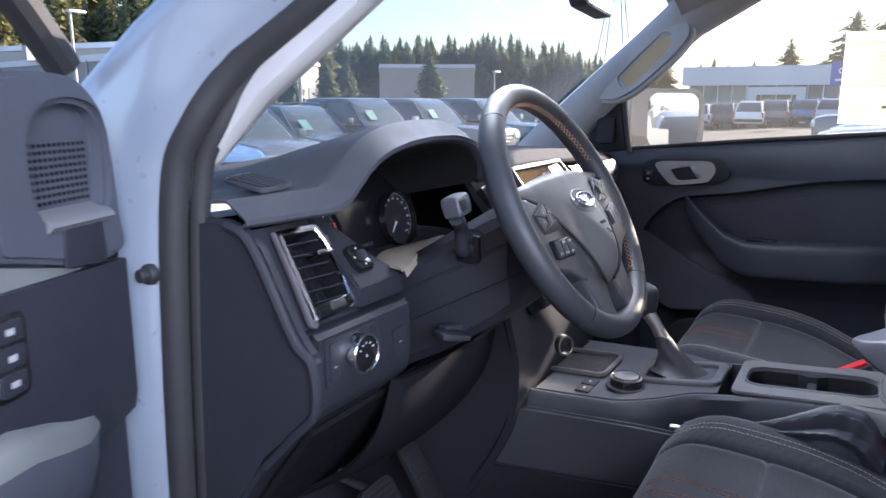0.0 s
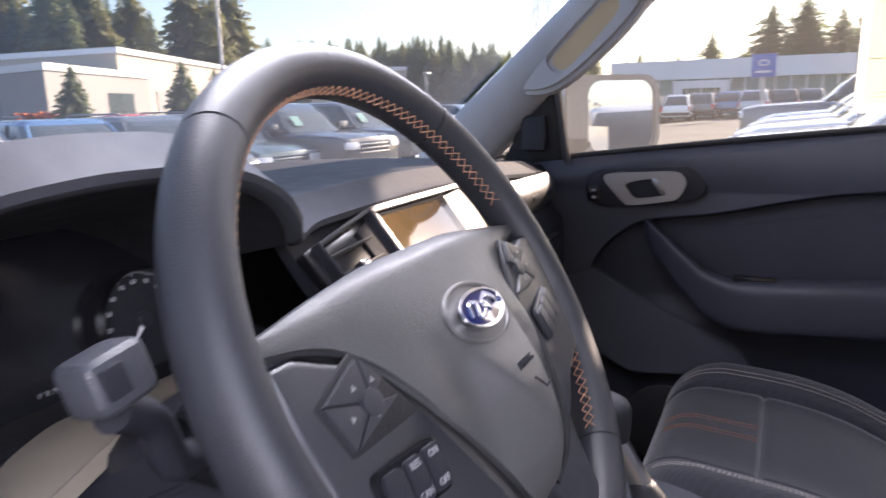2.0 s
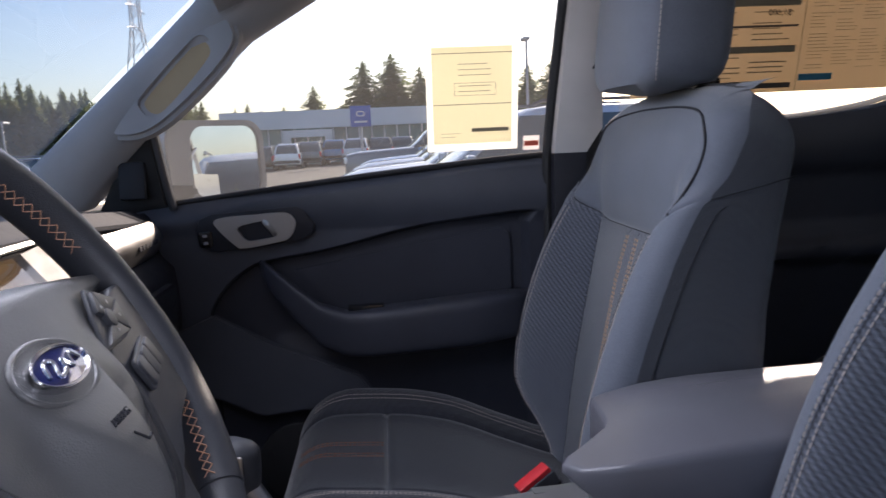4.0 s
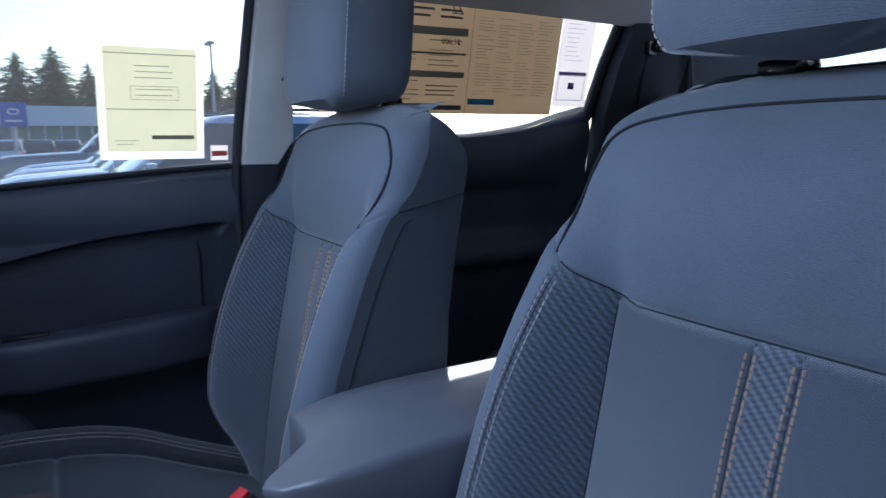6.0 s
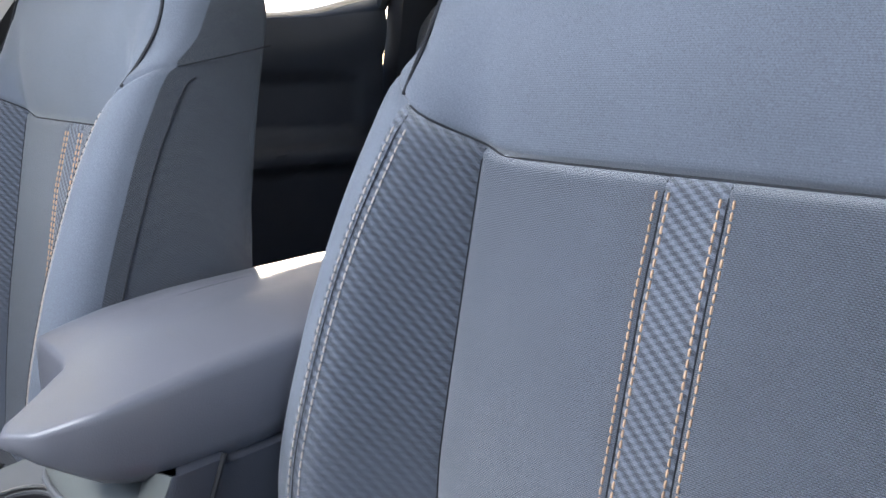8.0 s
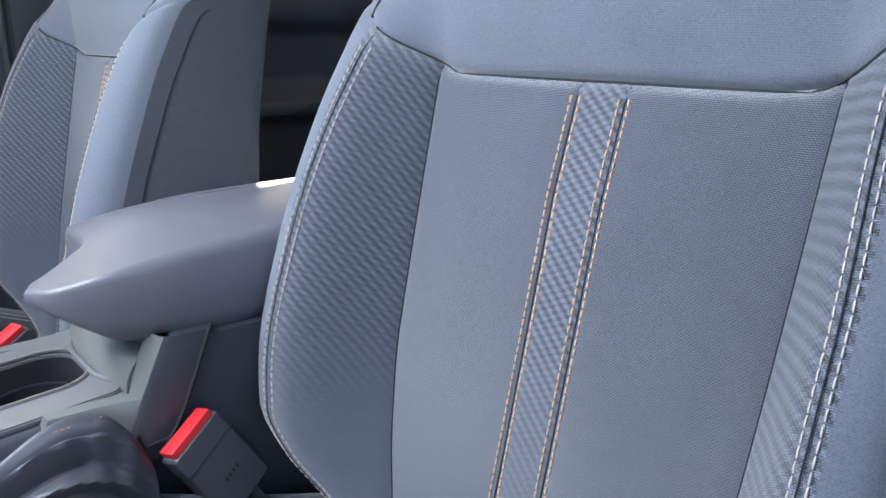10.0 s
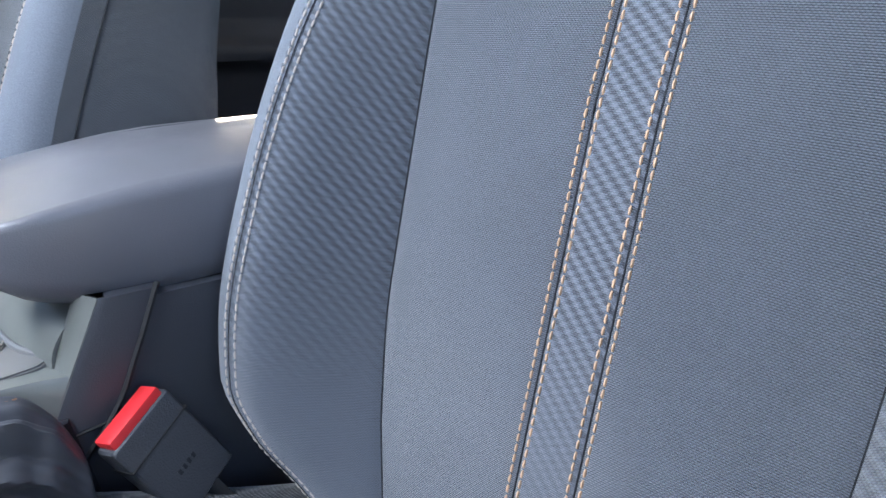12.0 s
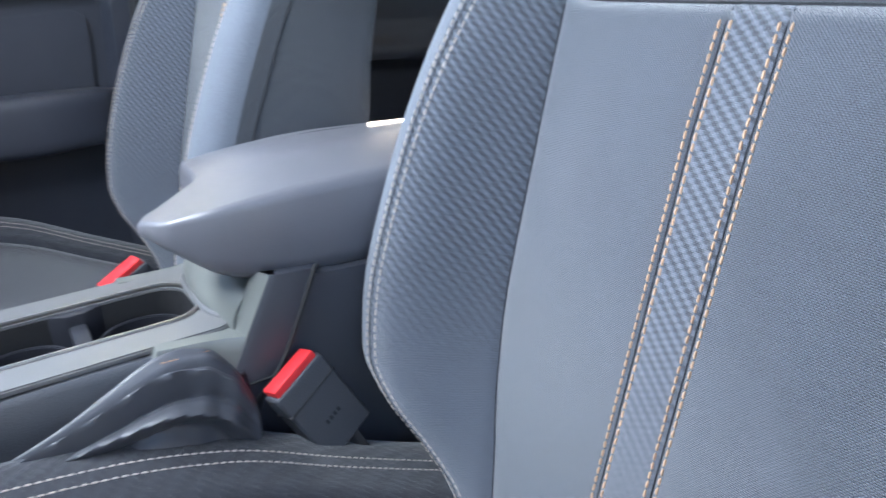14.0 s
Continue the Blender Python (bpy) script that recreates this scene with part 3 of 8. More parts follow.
def cush_top(X, y):
    """The cushion's upper face."""
    a = abs(X)
    z = curve_at([(0.0, 0.800), (0.10, 0.838), (0.20, 0.880), (0.30, 0.923), (0.38, 0.940), (0.575, 0.955)], y)
    W = 0.258
    t = min(1, max(0, (a - 0.115) / 0.10))
    z += 0.026 * t * t * (3 - 2 * t) * min(1, max(0, (0.60 - y) / 0.12))
    r = 0.045
    if a > W - r:
        q = min(1, (a - (W - r)) / r)
        z -= r * (1 - math.sqrt(max(0, 1 - q * q)))
    rf = 0.075
    if y > CUSH_F - rf:
        q = min(1, (y - (CUSH_F - rf)) / rf)
        z -= rf * (1 - math.sqrt(max(0, 1 - q * q)))
    z -= 0.006 * math.exp(-((a - 0.150) / 0.004) ** 2)
    if a < 0.150:
        z -= 0.006 * math.exp(-((y - 0.410) / 0.004) ** 2)
    return z


def seat_cushion(seat):
    ys = sorted([lerp(0.0, 0.39, i / 16) for i in range(17)] + [0.400, 0.406, 0.410, 0.414, 0.42] + [lerp(0.435, CUSH_F - 0.075, i / 4) for i in range(5)] + [CUSH_F - 0.075 * (1 - math.sin(math.pi / 2 * i / 10)) for i in range(1, 11)])
    half = [0, 0.02, 0.05, 0.08, 0.11, 0.135, 0.144, 0.147, 0.150, 0.153, 0.156, 0.165, 0.18, 0.195, 0.213] + [0.213 + 0.045 * math.sin(math.pi / 2 * i / 7) for i in range(1, 8)]
    # a squarer plan at the front corners
    def plan(X, y):
        k = 1 - 0.16 * max(0, (y - 0.38) / (CUSH_F - 0.38)) ** 3
        return X * k

    def surf(X, y):
        return (plan(X, y), y, cush_top(X, y))

    def piece(xs, ylist):
        bm = bmesh.new()
        g = [[bm.verts.new(surf(x, y)) for x in xs] for y in ylist]
        for i in range(len(g) - 1):
            for j in range(len(xs) - 1):
                bm.faces.new((g[i][j], g[i][j + 1], g[i + 1][j + 1], g[i + 1][j]))
        bmesh.ops.recalc_face_normals(bm, faces=bm.faces[:])
        if sum(f.normal.z for f in bm.faces) < 0:
            bmesh.ops.reverse_faces(bm, faces=bm.faces[:])
        return bm

    inner = [h for h in half if h <= 0.1501]
    outer = [h for h in half if h >= 0.1499]
    mid = [-h for h in inner[:0:-1]] + inner
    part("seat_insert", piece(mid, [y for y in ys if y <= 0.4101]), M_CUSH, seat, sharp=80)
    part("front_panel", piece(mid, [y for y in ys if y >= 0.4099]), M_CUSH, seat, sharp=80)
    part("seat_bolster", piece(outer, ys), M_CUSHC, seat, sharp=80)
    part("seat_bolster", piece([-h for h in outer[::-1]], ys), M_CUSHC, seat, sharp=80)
    rim = [surf(-0.258, y) for y in ys] + [surf(x, CUSH_F) for x in [-h for h in half[-2::-1]] + half[1:]] + [surf(0.258, y) for y in ys[-2::-1]]
    low = [(x * 0.94, y - 0.05 * (y / CUSH_F), 0.76) for x, y, z in rim]
    bm = loft([rim, [(lerp(a[0], b[0], 0.3) * 1.02, lerp(a[1], b[1], 0.3) + 0.004, lerp(a[2], b[2], 0.4)) for a, b in zip(rim, low)], low], cap=False, closed=False)
    part("cushion_side", bm, M_SHELL, seat, sharp=70)
    for s in (-1, 1):
        for X in (0.183, 0.194):
            part("stitching", thread(lambda y, X=X, s=s: surf(s * X, y), 0.06, CUSH_F - 0.03, length=0.0046, r=0.0006, out=(0, 0, 1)), M_STITCHW, seat, "pale double stitching", smooth=False)
        for X in (0.016, 0.026):
            part("stitching", thread(lambda y, X=X, s=s: surf(s * X, y), 0.416, CUSH_F - 0.02, out=(0, 0, 1)), M_STITCHO, seat, "orange double stitching", smooth=False)


def seat_headrest(seat, lift):
    rings = []
    cz, cy = 1.600 + lift, -0.046
    for i in range(17):
        t = -1 + 2 * i / 16
        k = (1 - abs(t) ** 4.5) ** (1 / 4.5) if abs(t) < 1 else 0.05
        k = max(k, 0.08)
        w, d = 0.128 * k * (1 - 0.05 * t), 0.070 * k
        z = cz + 0.108 * t
        ring = []
        for j in range(28):
            a = 2 * math.pi * j / 28
            c, s = math.cos(a), math.sin(a)
            e = 2 / 5.0
            x = w * abs(c) ** e * (1 if c > 0 else -1)
            y = d * abs(s) ** e * (1 if s > 0 else -1)
            y += 0.012 * (1 - (x / 0.128) ** 2) * (1 if s > 0 else 0) - 0.10 * (z - cz)
            ring.append((x, cy + y, z))
        rings.append(ring)
    part("headrest", loft(rings), M_YOKE, seat, sharp=50)
    for s in (-1, 1):
        part("headrest_post", tube([(s * 0.06, -0.088, 1.46), (s * 0.06, -0.068, 1.53 + lift)], 0.007, 10), M_CHROME, seat, "chrome headrest post")
        part("post_sleeve", join(rbox(0.04, 0.036, 0.014, 0.005, m=pose(s * 0.06, -0.086, 1.501)), cyl(0.011, 0.009, 0.014, 12, m=pose(s * 0.06, -0.086, 1.507))), M_GLOSS, seat, "black plastic post sleeve")
        pts = []
        for i in range(15):
            t = -0.86 + 1.72 * i / 14
            k = (1 - abs(t) ** 4.5) ** (1 / 4.5)
            z = cz + 0.108 * t
            pts.append((s * 0.126 * k * (1 - 0.05 * t), cy + 0.050 * k - 0.10 * (z - cz), z))
        part("stitching", thread(lambda q, P=spline(pts, 12): P[min(len(P) - 1, int(q * len(P)))], 0.0, 1.0, out=(s * 0.8, 0.6, 0)), M_STITCHW, seat, "pale seam stitching", smooth=False)


def seat_base(seat):
    part("seat_base", rbox(0.46, 0.40, 0.13, 0.03, m=pose(0, 0.27, 0.71)), M_PLAS, seat, "black plastic seat base")
    for s in (-1, 1):
        part("rail", rbox(0.04, 0.55, 0.035, 0.004, m=pose(s * 0.2, 0.27, 0.632)), M_DSAT, seat, "steel seat rail")


def front_seat(at, label, lift):
    seat = thing("front_seat", label, "car seat", "front bucket seats", at=at)
    seat_backrest(seat)
    seat_cushion(seat)
    seat_headrest(seat, lift)
    seat_base(seat)
    return seat


front_seat((-0.37, -0.657, 0), "charcoal cloth bucket seat with tan-stitched twill band, beside the open door", 0.008)
front_seat((0.375, -0.560, 0), "charcoal cloth bucket seat with twill bolsters, beside the closed door", -0.003)


# ---- the steering wheel ----
WH = Matrix.Translation((-0.37, 0.0186, 1.3195)) @ Matrix.Rotation(radians(-29.3), 4, "X")   # x right, z up in its plane, -y towards the driver
RIM_R = 0.1714


def steering_wheel():
    w = thing("steering_wheel", "black leather steering wheel with crossed orange stitching and airbag hub", "steering wheel")

    def arc(a0, a1, n, r=0.0158, infl=0.0):
        rings = []
        for i in range(n + 1):
            a = radians(lerp(a0, a1, i / n))
            c = Vector((RIM_R * math.cos(a), 0, RIM_R * math.sin(a)))
            rad = Vector((math.cos(a), 0, math.sin(a)))
            k = r + infl * math.sin(math.pi * i / n)
            rings.append([c + rad * (k * math.cos(b)) * 0.98 + Vector((0, 1, 0)) * (k * 1.12 * math.sin(b)) for b in (2 * math.pi * j / 20 for j in range(20))])
        bm = loft(rings)
        bm.transform(WH)
        return bm

    # leather runs between the seams
    for name, a0, a1 in (("top_grip", 50.3, 129.7), ("left_grip", 130.3, 229.5), ("right_grip", -49.5, 49.7), ("bottom_grip", 230.1, 309.9)):
        part(name, arc(a0, a1, 40), M_LEATH, w)
    part("rim_core", arc(0, 360, 90, 0.0150), M_PIPE, w)
    # crossed thread on the inner side of the rim
    def cross(a0, a1, sign):
        bm = bmesh.new()
        n = int(abs(a1 - a0) * math.pi / 180 * RIM_R / 0.0078)
        for i in range(n):
            for flip in (-1, 1):
                pts = []
                for k in range(4):
                    a = radians(lerp(a0, a1, (i + k / 3) / n))
                    b = math.pi + sign + flip * (k / 3 - 0.5) * 0.42
                    rr = 0.0163
                    rad = Vector((math.cos(a), 0, math.sin(a)))
                    pts.append(rad * (RIM_R + rr * 0.98 * math.cos(b)) + Vector((0, rr * 1.12 * math.sin(b), 0)))
                d = (pts[-1] - pts[0]).normalized()
                side = d.cross(rad).normalized() * 0.00042
                v = [(bm.verts.new(p - side), bm.verts.new(p + rad * -0.0006), bm.verts.new(p + side)) for p in pts]
                for u, q in zip(v, v[1:]):
                    bm.faces.new((u[0], u[1], q[1], q[0]))
                    bm.faces.new((u[1], u[2], q[2], q[1]))
        bm.transform(WH)
        return bm
    for a0, a1 in ((22, 158), (-48, -14), (194, 228)):
        part("crossed_thread", cross(a0, a1, 0.25), M_STITCHX, w, "orange crossed stitching", smooth=False)

    # airbag cover: a shield with wings, swelling below the badge
    HALF = [(-0.115, 0.010), (-0.106, 0.027), (-0.092, 0.041), (-0.064, 0.056), (-0.040, 0.068), (-0.015, 0.078), (0.002, 0.086), (0.0145, 0.097), (0.0245, 0.114), (0.030, 0.135), (0.0335, 0.154), (0.038, 0.155), (0.043, 0.126), (0.048, 0.090), (0.052, 0.050)]
    RISE = [(-0.115, 0.018), (-0.102, 0.032), (-0.080, 0.0395), (-0.05, 0.0375), (-0.03, 0.033), (0.0, 0.0225), (0.03, 0.015), (0.044, 0.011), (0.052, 0.003)]
    rings = []
    for i in range(97):
        z = lerp(-0.115, 0.052, i / 96)
        half, rise = curve_at(HALF, z), curve_at(RISE, z)
        ring = []
        for j in range(81):
            s = -1 + 2 * j / 80
            x = half * s
            k = min(1.0, abs(x) / 0.10)
            y = -rise * (1 - 0.42 * abs(s) ** 3) + 0.006 * k * k * min(1, max(0, (z + 0.05) / 0.06))
            # a soft V-shaped ridge; the foot below it falls back
            drop = -0.084 + 2.0 * math.hypot(x, 0.006) - z
            drop = (drop + math.hypot(drop, 0.007)) / 2
            fade = min(1, max(0, (0.078 - abs(x)) / 0.04)) * min(1, max(0, (0.02 - z) / 0.05))
            y += 0.017 * (1 - math.exp(-drop / 0.034)) * fade * fade * (3 - 2 * fade)
            ring.append((x, y, z))
        ring += [(half * 0.98, 0.012, z), (0, 0.014, z), (-half * 0.98, 0.012, z)]
        rings.append(ring)
    bm = loft(rings)
    bm.transform(WH)
    part("airbag_cover", bm, M_HUB, w, "grained grey airbag cover", sharp=50)
    for s in (-1, 1):
        pts = []
        for i in range(30):
            z = lerp(-0.113, 0.033, i / 29)
            pts.append(WH @ Vector((s * (curve_at(HALF, z) + 0.0012), -curve_at(RISE, z) * 0.60 + 0.006 * min(1, curve_at(HALF, z) / 0.10) ** 2 * min(1, max(0, (z + 0.05) / 0.06)) + 0.0035, z)))
        part("cover_gap", tube(pts, 0.0022, 6), M_SEAL, w)
    # spokes
    def spoke(pts, widths, depth):
        rings = []
        for (x, y, z), (hw, dirx, dirz) in zip(pts, widths):
            rings.append([(x + hw * dirx * a, y + b * depth, z + hw * dirz * a) for a, b in ((-1, -0.3), (-0.8, -0.5), (0.8, -0.5), (1, -0.3), (1, 0.4), (-1, 0.4))])
        bm = loft(rings)
        bmesh.ops.bevel(bm, geom=[e for e in bm.edges if e.calc_face_angle(0) > 0.5], offset=0.002, segments=2, affect="EDGES", clamp_overlap=True)
        bm.transform(WH)
        return bm
    for s in (-1, 1):
        flip = lambda q: q if s < 0 else [(-x, z) for x, z in q[::-1]]
        wing = [(-0.156, 0.026), (-0.157, -0.005), (-0.154, -0.036), (-0.146, -0.066), (-0.130, -0.070), (-0.108, -0.077), (-0.088, -0.090), (-0.070, -0.098), (-0.040, -0.090), (-0.060, -0.045), (-0.078, -0.020), (-0.094, 0.004), (-0.118, 0.016), (-0.14, 0.026)]
        part("spoke", plate(flip(wing), 0.019, 0.004, WH @ pose(0, 0.009, 0), 3), M_SPOKE, w, "smooth grey-black spoke")
        blade = [(-0.092, -0.078), (-0.082, -0.094), (-0.075, -0.115), (-0.070, -0.150), (-0.050, -0.160), (-0.026, -0.164), (-0.022, -0.140), (-0.017, -0.121), (-0.010, -0.112), (-0.004, -0.100), (-0.030, -0.085), (-0.060, -0.060)]
        part("lower_spoke", plate(flip(blade), 0.022, 0.007, WH @ pose(0, 0.0145, 0), 3), M_SPOKE, w)
        # four-way pad: two pairs of keys round a hub
        pad = WH @ (pose(-0.1150, -0.0110, -0.004, 2, 0, -5) if s < 0 else pose(0.1050, -0.0105, 0.011, 2, 0, 5))
        K = [(0.005, 0.0190), (-0.027, 0.007), (-0.020, -0.018), (0.028, -0.018), (0.016, 0.004)]
        K = [(x, z) for x, z in K] if s < 0 else [(-x, z) for x, z in K[::-1]]
        part("switch_bezel", plate([(x * 1.1, z * 1.1) for x, z in K], 0.0035, 0.0015, pad @ pose(0, 0.002, 0)), M_SEAL if s < 0 else M_SPOKE, w)
        hub = Vector((-s * 0.002, 0, -0.003))
        for k in range(5):
            p0, p1 = Vector((K[k][0], 0, K[k][1])), Vector((K[(k + 1) % 5][0], 0, K[(k + 1) % 5][1]))
            if k == (3 if s < 0 else 0):
                continue
            if k == 2 and s < 0:
                p1 = Vector((0.022, 0, -0.007))
            q = [hub.lerp(p0, 0.25), hub.lerp(p0, 0.97), hub.lerp(p1, 0.97), hub.lerp(p1, 0.25)]
            c = sum(q, Vector()) / 4
            q = [c + (v - c) * 0.93 for v in q]
            part("switch_key", plate([(v.x, v.z) for v in q], 0.0045, 0.0010, pad), M_SPOKE, w)
            mk = plate([(-0.0016, -0.0011), (0.0016, -0.0011), (0, 0.0016)], 0.0003, 0, pad @ Matrix.Translation((c.x, -0.0047, c.z)) @ Matrix.Rotation(radians(90 * k), 4, "Y"))
            part("arrow_mark", mk, M_MARK, w, smooth=False)
        part("switch_hub", plate([(hub.x + 0.0065 * math.cos(2 * math.pi * k / 20), hub.z + 0.0065 * math.sin(2 * math.pi * k / 20)) for k in range(20)], 0.0055, 0.001, pad), M_SPOKE, w)
        low = WH @ (pose(-0.1115, -0.0100, -0.0464, 2, 4, -5) if s < 0 else pose(0.1150, -0.0100, -0.0300, 2, -14, 5))
        part("cruise_bezel", plate(rounded(0.047, 0.025, 0.005), 0.006 if s < 0 else 0.003, 0.002, low), M_GLOSS if s < 0 else M_SPOKE, w)
        for k in range(3):
            part("cruise_key", plate(rounded(0.0130, 0.0205, 0.003), 0.003, 0.0010, low @ pose(-0.0145 + 0.0145 * k, -0.0055 if s < 0 else -0.0020, 0)), M_PLAS if s < 0 else M_SPOKE, w)
        if s < 0:
            for k, words in enumerate((("", "SET"), ("RES", "CAN"), ("ON", "OFF"))):
                for j, wd in enumerate(words):
                    if wd:
                        part("lettering", text_mesh(wd, 0.0046, low @ pose(-0.0145 + 0.0145 * k, -0.0087, 0.0068 - 0.0136 * j)), M_MARK, w, smooth=False)
    # emblem: an oval badge
    em = WH @ pose(0, -0.0222, 0.0, -15, 0, 0)
    ell = lambda a, b, n=40: [(a * math.cos(2 * math.pi * k / n), b * math.sin(2 * math.pi * k / n)) for k in range(n)]
    part("badge_recess", plate(ell(0.0335, 0.0185), 0.0022, 0.0015, em @ pose(0, 0.003, 0)), M_PLAS, w)
    dish = [em @ Vector((x, -0.0002, z)) for x, z in ell(0.0345, 0.0190)]
    part("recess_rim", tube(dish + dish[:2], 0.0017, 10), M_HUB, w)
    badge = part("badge", plate(ell(0.0262, 0.0118), 0.0048, 0.0015, em), M_BLUE, w, "dark blue oval badge with chrome ring")
    part("badge_ring", frame_of(ell(0.0268, 0.0123), ell(0.0248, 0.0103), 0.0058, em, 0.0006), M_CHROME, w)
    sq = [(-0.016, 0, -0.003), (-0.010, 0, 0.006), (-0.004, 0, 0.004), (-0.009, 0, -0.005), (-0.001, 0, -0.004), (0.003, 0, 0.003), (0.006, 0, -0.004), (0.011, 0, 0.004), (0.015, 0, -0.002)]
    bm = tube([em @ Vector((x * 1.1, -0.0052, z * 0.9)) for x, y, z in spline(sq, 6)], 0.0012, 6)
    part("badge_script", bm, M_CHROME, w)
    ab = WH @ pose(0.0, -0.0352, -0.037, -13, 0, 0)
    part("lettering", text_mesh("AIRBAG", 0.0062, ab, 0.0006), M_PIPE, w, smooth=False)
    part("airbag_mark", tube([ab @ Vector(p) for p in ((-0.004, -0.0005, -0.010), (0.001, -0.0005, -0.018), (0.006, -0.0005, -0.017))], 0.0008, 6), M_PIPE, w)
    part("column_cover", cyl(0.060, 0.052, 0.05, 32, 0.006, WH @ pose(0, 0.058, -0.004, 90, 0, 0)), M_PLAS, w)
    return w


steering_wheel()


# ---- column shroud and stalks ----
def column():
    c = thing("steering_column", "black plastic steering column shroud with multifunction stalks", "steering column")
    rings = []
    for y, hw, up, dn in ((0.054, 0.066, 0.044, 0.085), (0.070, 0.088, 0.050, 0.112), (0.10, 0.096, 0.050, 0.122), (0.15, 0.097, 0.047, 0.128), (0.20, 0.096, 0.043, 0.132), (0.30, 0.094, 0.036, 0.132)):
        z = 1.2725 - 0.53 * (y - 0.104)
        half = [(0.30, up), (0.62, up * 0.96), (0.90, up * 0.62), (1.0, up * 0.30), (1.0, -0.010), (0.975, -0.0125), (0.975, -0.0145), (0.99, -0.017), (0.985, -0.052), (0.96, -0.059), (0.915, -0.061), (0.89, -0.072), (0.85, -dn * 0.86), (0.72, -dn * 0.97), (0.40, -dn)]
        ring = [(-0.37 + hw * a, y, z + b) for a, b in half] + [(-0.37 - hw * a, y, z + b) for a, b in reversed(half)]
        rings.append(ring)
    part("shroud", loft(rings), M_PLAS, c, sharp=24)
    for s, tip in ((-1, (-0.534, 0.104, 1.336)), (1, (-0.222, 0.112, 1.310))):
        base = Vector((-0.37 + s * 0.095, 0.122, 1.268))
        ob = frame3(base + Vector((s * 0.002, -0.004, 0.002)), (0, s, 0), (-s * 0.12, 0, 1))
        part("stalk_bezel", frame_of(rounded(0.040, 0.050, 0.012), rounded(0.034, 0.044, 0.010), 0.002, ob, 0.0008), M_PLAS, c)
        part("stalk_boot", rbox(0.03, 0.036, 0.040, 0.008, m=pose(base.x - s * 0.006, base.y, base.z)), M_GLOSS, c)
        tipv = Vector(tip)
        pts = spline([base, base + Vector((s * 0.025, -0.004, 0.004)), base + Vector((s * 0.042, -0.010, 0.035)), tipv + Vector((0, 0, -0.016))], 6)
        part("stalk", tube(pts, [0.010] * 8 + [0.0095] * (len(pts) - 8), 12), M_PLAS, c)
        knob = rbox(0.032, 0.027, 0.027, 0.007, 3, Matrix.Translation(tipv) @ pose(0, 0, 0, -12, s * 10, 0))
        part("stalk_knob", knob, M_CONS, c, "rounded grey-black stalk knob")
        part("stalk_button", rbox(0.011, 0.004, 0.014, 0.001, m=Matrix.Translation(tipv) @ pose(0, 0, 0, -12, s * 10, 0) @ pose(0.006 * s, -0.0140, 0.001)), M_PLAS, c)
    part("tilt_lever", join(rbox(0.044, 0.028, 0.009, 0.003, m=pose(-0.492, 0.132, 1.152, 0, 10, -30)), rbox(0.05, 0.022, 0.014, 0.005, m=pose(-0.455, 0.150, 1.150, 0, 4, -20))), M_PLAS, c)
    part("ignition", join(cyl(0.020, 0.018, 0.02, 24, 0.003, pose(-0.262, 0.11, 1.215, 90, 0, 30))), M_SATIN, c, "round ignition lock")
    return c


column()


# ---- the dashboard ----
LIP = [(-0.72, 0.290, 1.344), (-0.66, 0.252, 1.350), (-0.622, 0.222, 1.356), (-0.602, 0.210, 1.382), (-0.578, 0.202, 1.407), (-0.545, 0.198, 1.421), (-0.50, 0.196, 1.429), (-0.45, 0.195, 1.432), (-0.40, 0.196, 1.431), (-0.35, 0.198, 1.424), (-0.315, 0.201, 1.413),
       (-0.288, 0.205, 1.400), (-0.258, 0.215, 1.377), (-0.235, 0.232, 1.356), (-0.18, 0.250, 1.360), (0.0, 0.258, 1.362), (0.3, 0.275, 1.350), (0.55, 0.285, 1.332), (0.69, 0.300, 1.322)]


def lip_at(x):
    return curve_at([(p[0], p[1]) for p in LIP], x), curve_at([(p[0], p[2]) for p in LIP], x)


def pad_surface(u, v):
    x = lerp(-0.715, 0.685, u)
    ly, lz = lip_at(x)
    base = 1.352 - 0.03 * (abs(x) / 0.7) ** 3
    if v < 0.78:
        t = v / 0.78
        y = lerp(0.70 - 0.14 * (x / 0.7) ** 2, ly + 0.020, t)
        k = min(1, max(0, (t - 0.10) / 0.9))
        z = lerp(base, lz + 0.001, k ** 1.5 * (1.6 - 0.6 * k)) + 0.002 * math.sin(math.pi * t)
    elif v < 0.90:
        # the brow: a bevelled band along the leading edge
        q = (v - 0.78) / 0.12
        y, z = lerp(ly + 0.020, ly - 0.008, q), lerp(lz + 0.001, lz - 0.018, q)
    else:
        q = (v - 0.90) / 0.10
        a = q * math.pi * 0.95
        y = ly - 0.008 - 0.003 * math.sin(a) + 0.012 * q * q
        z = lz - 0.018 - 0.003 * (1 - math.cos(a))
    return (x, y, z)


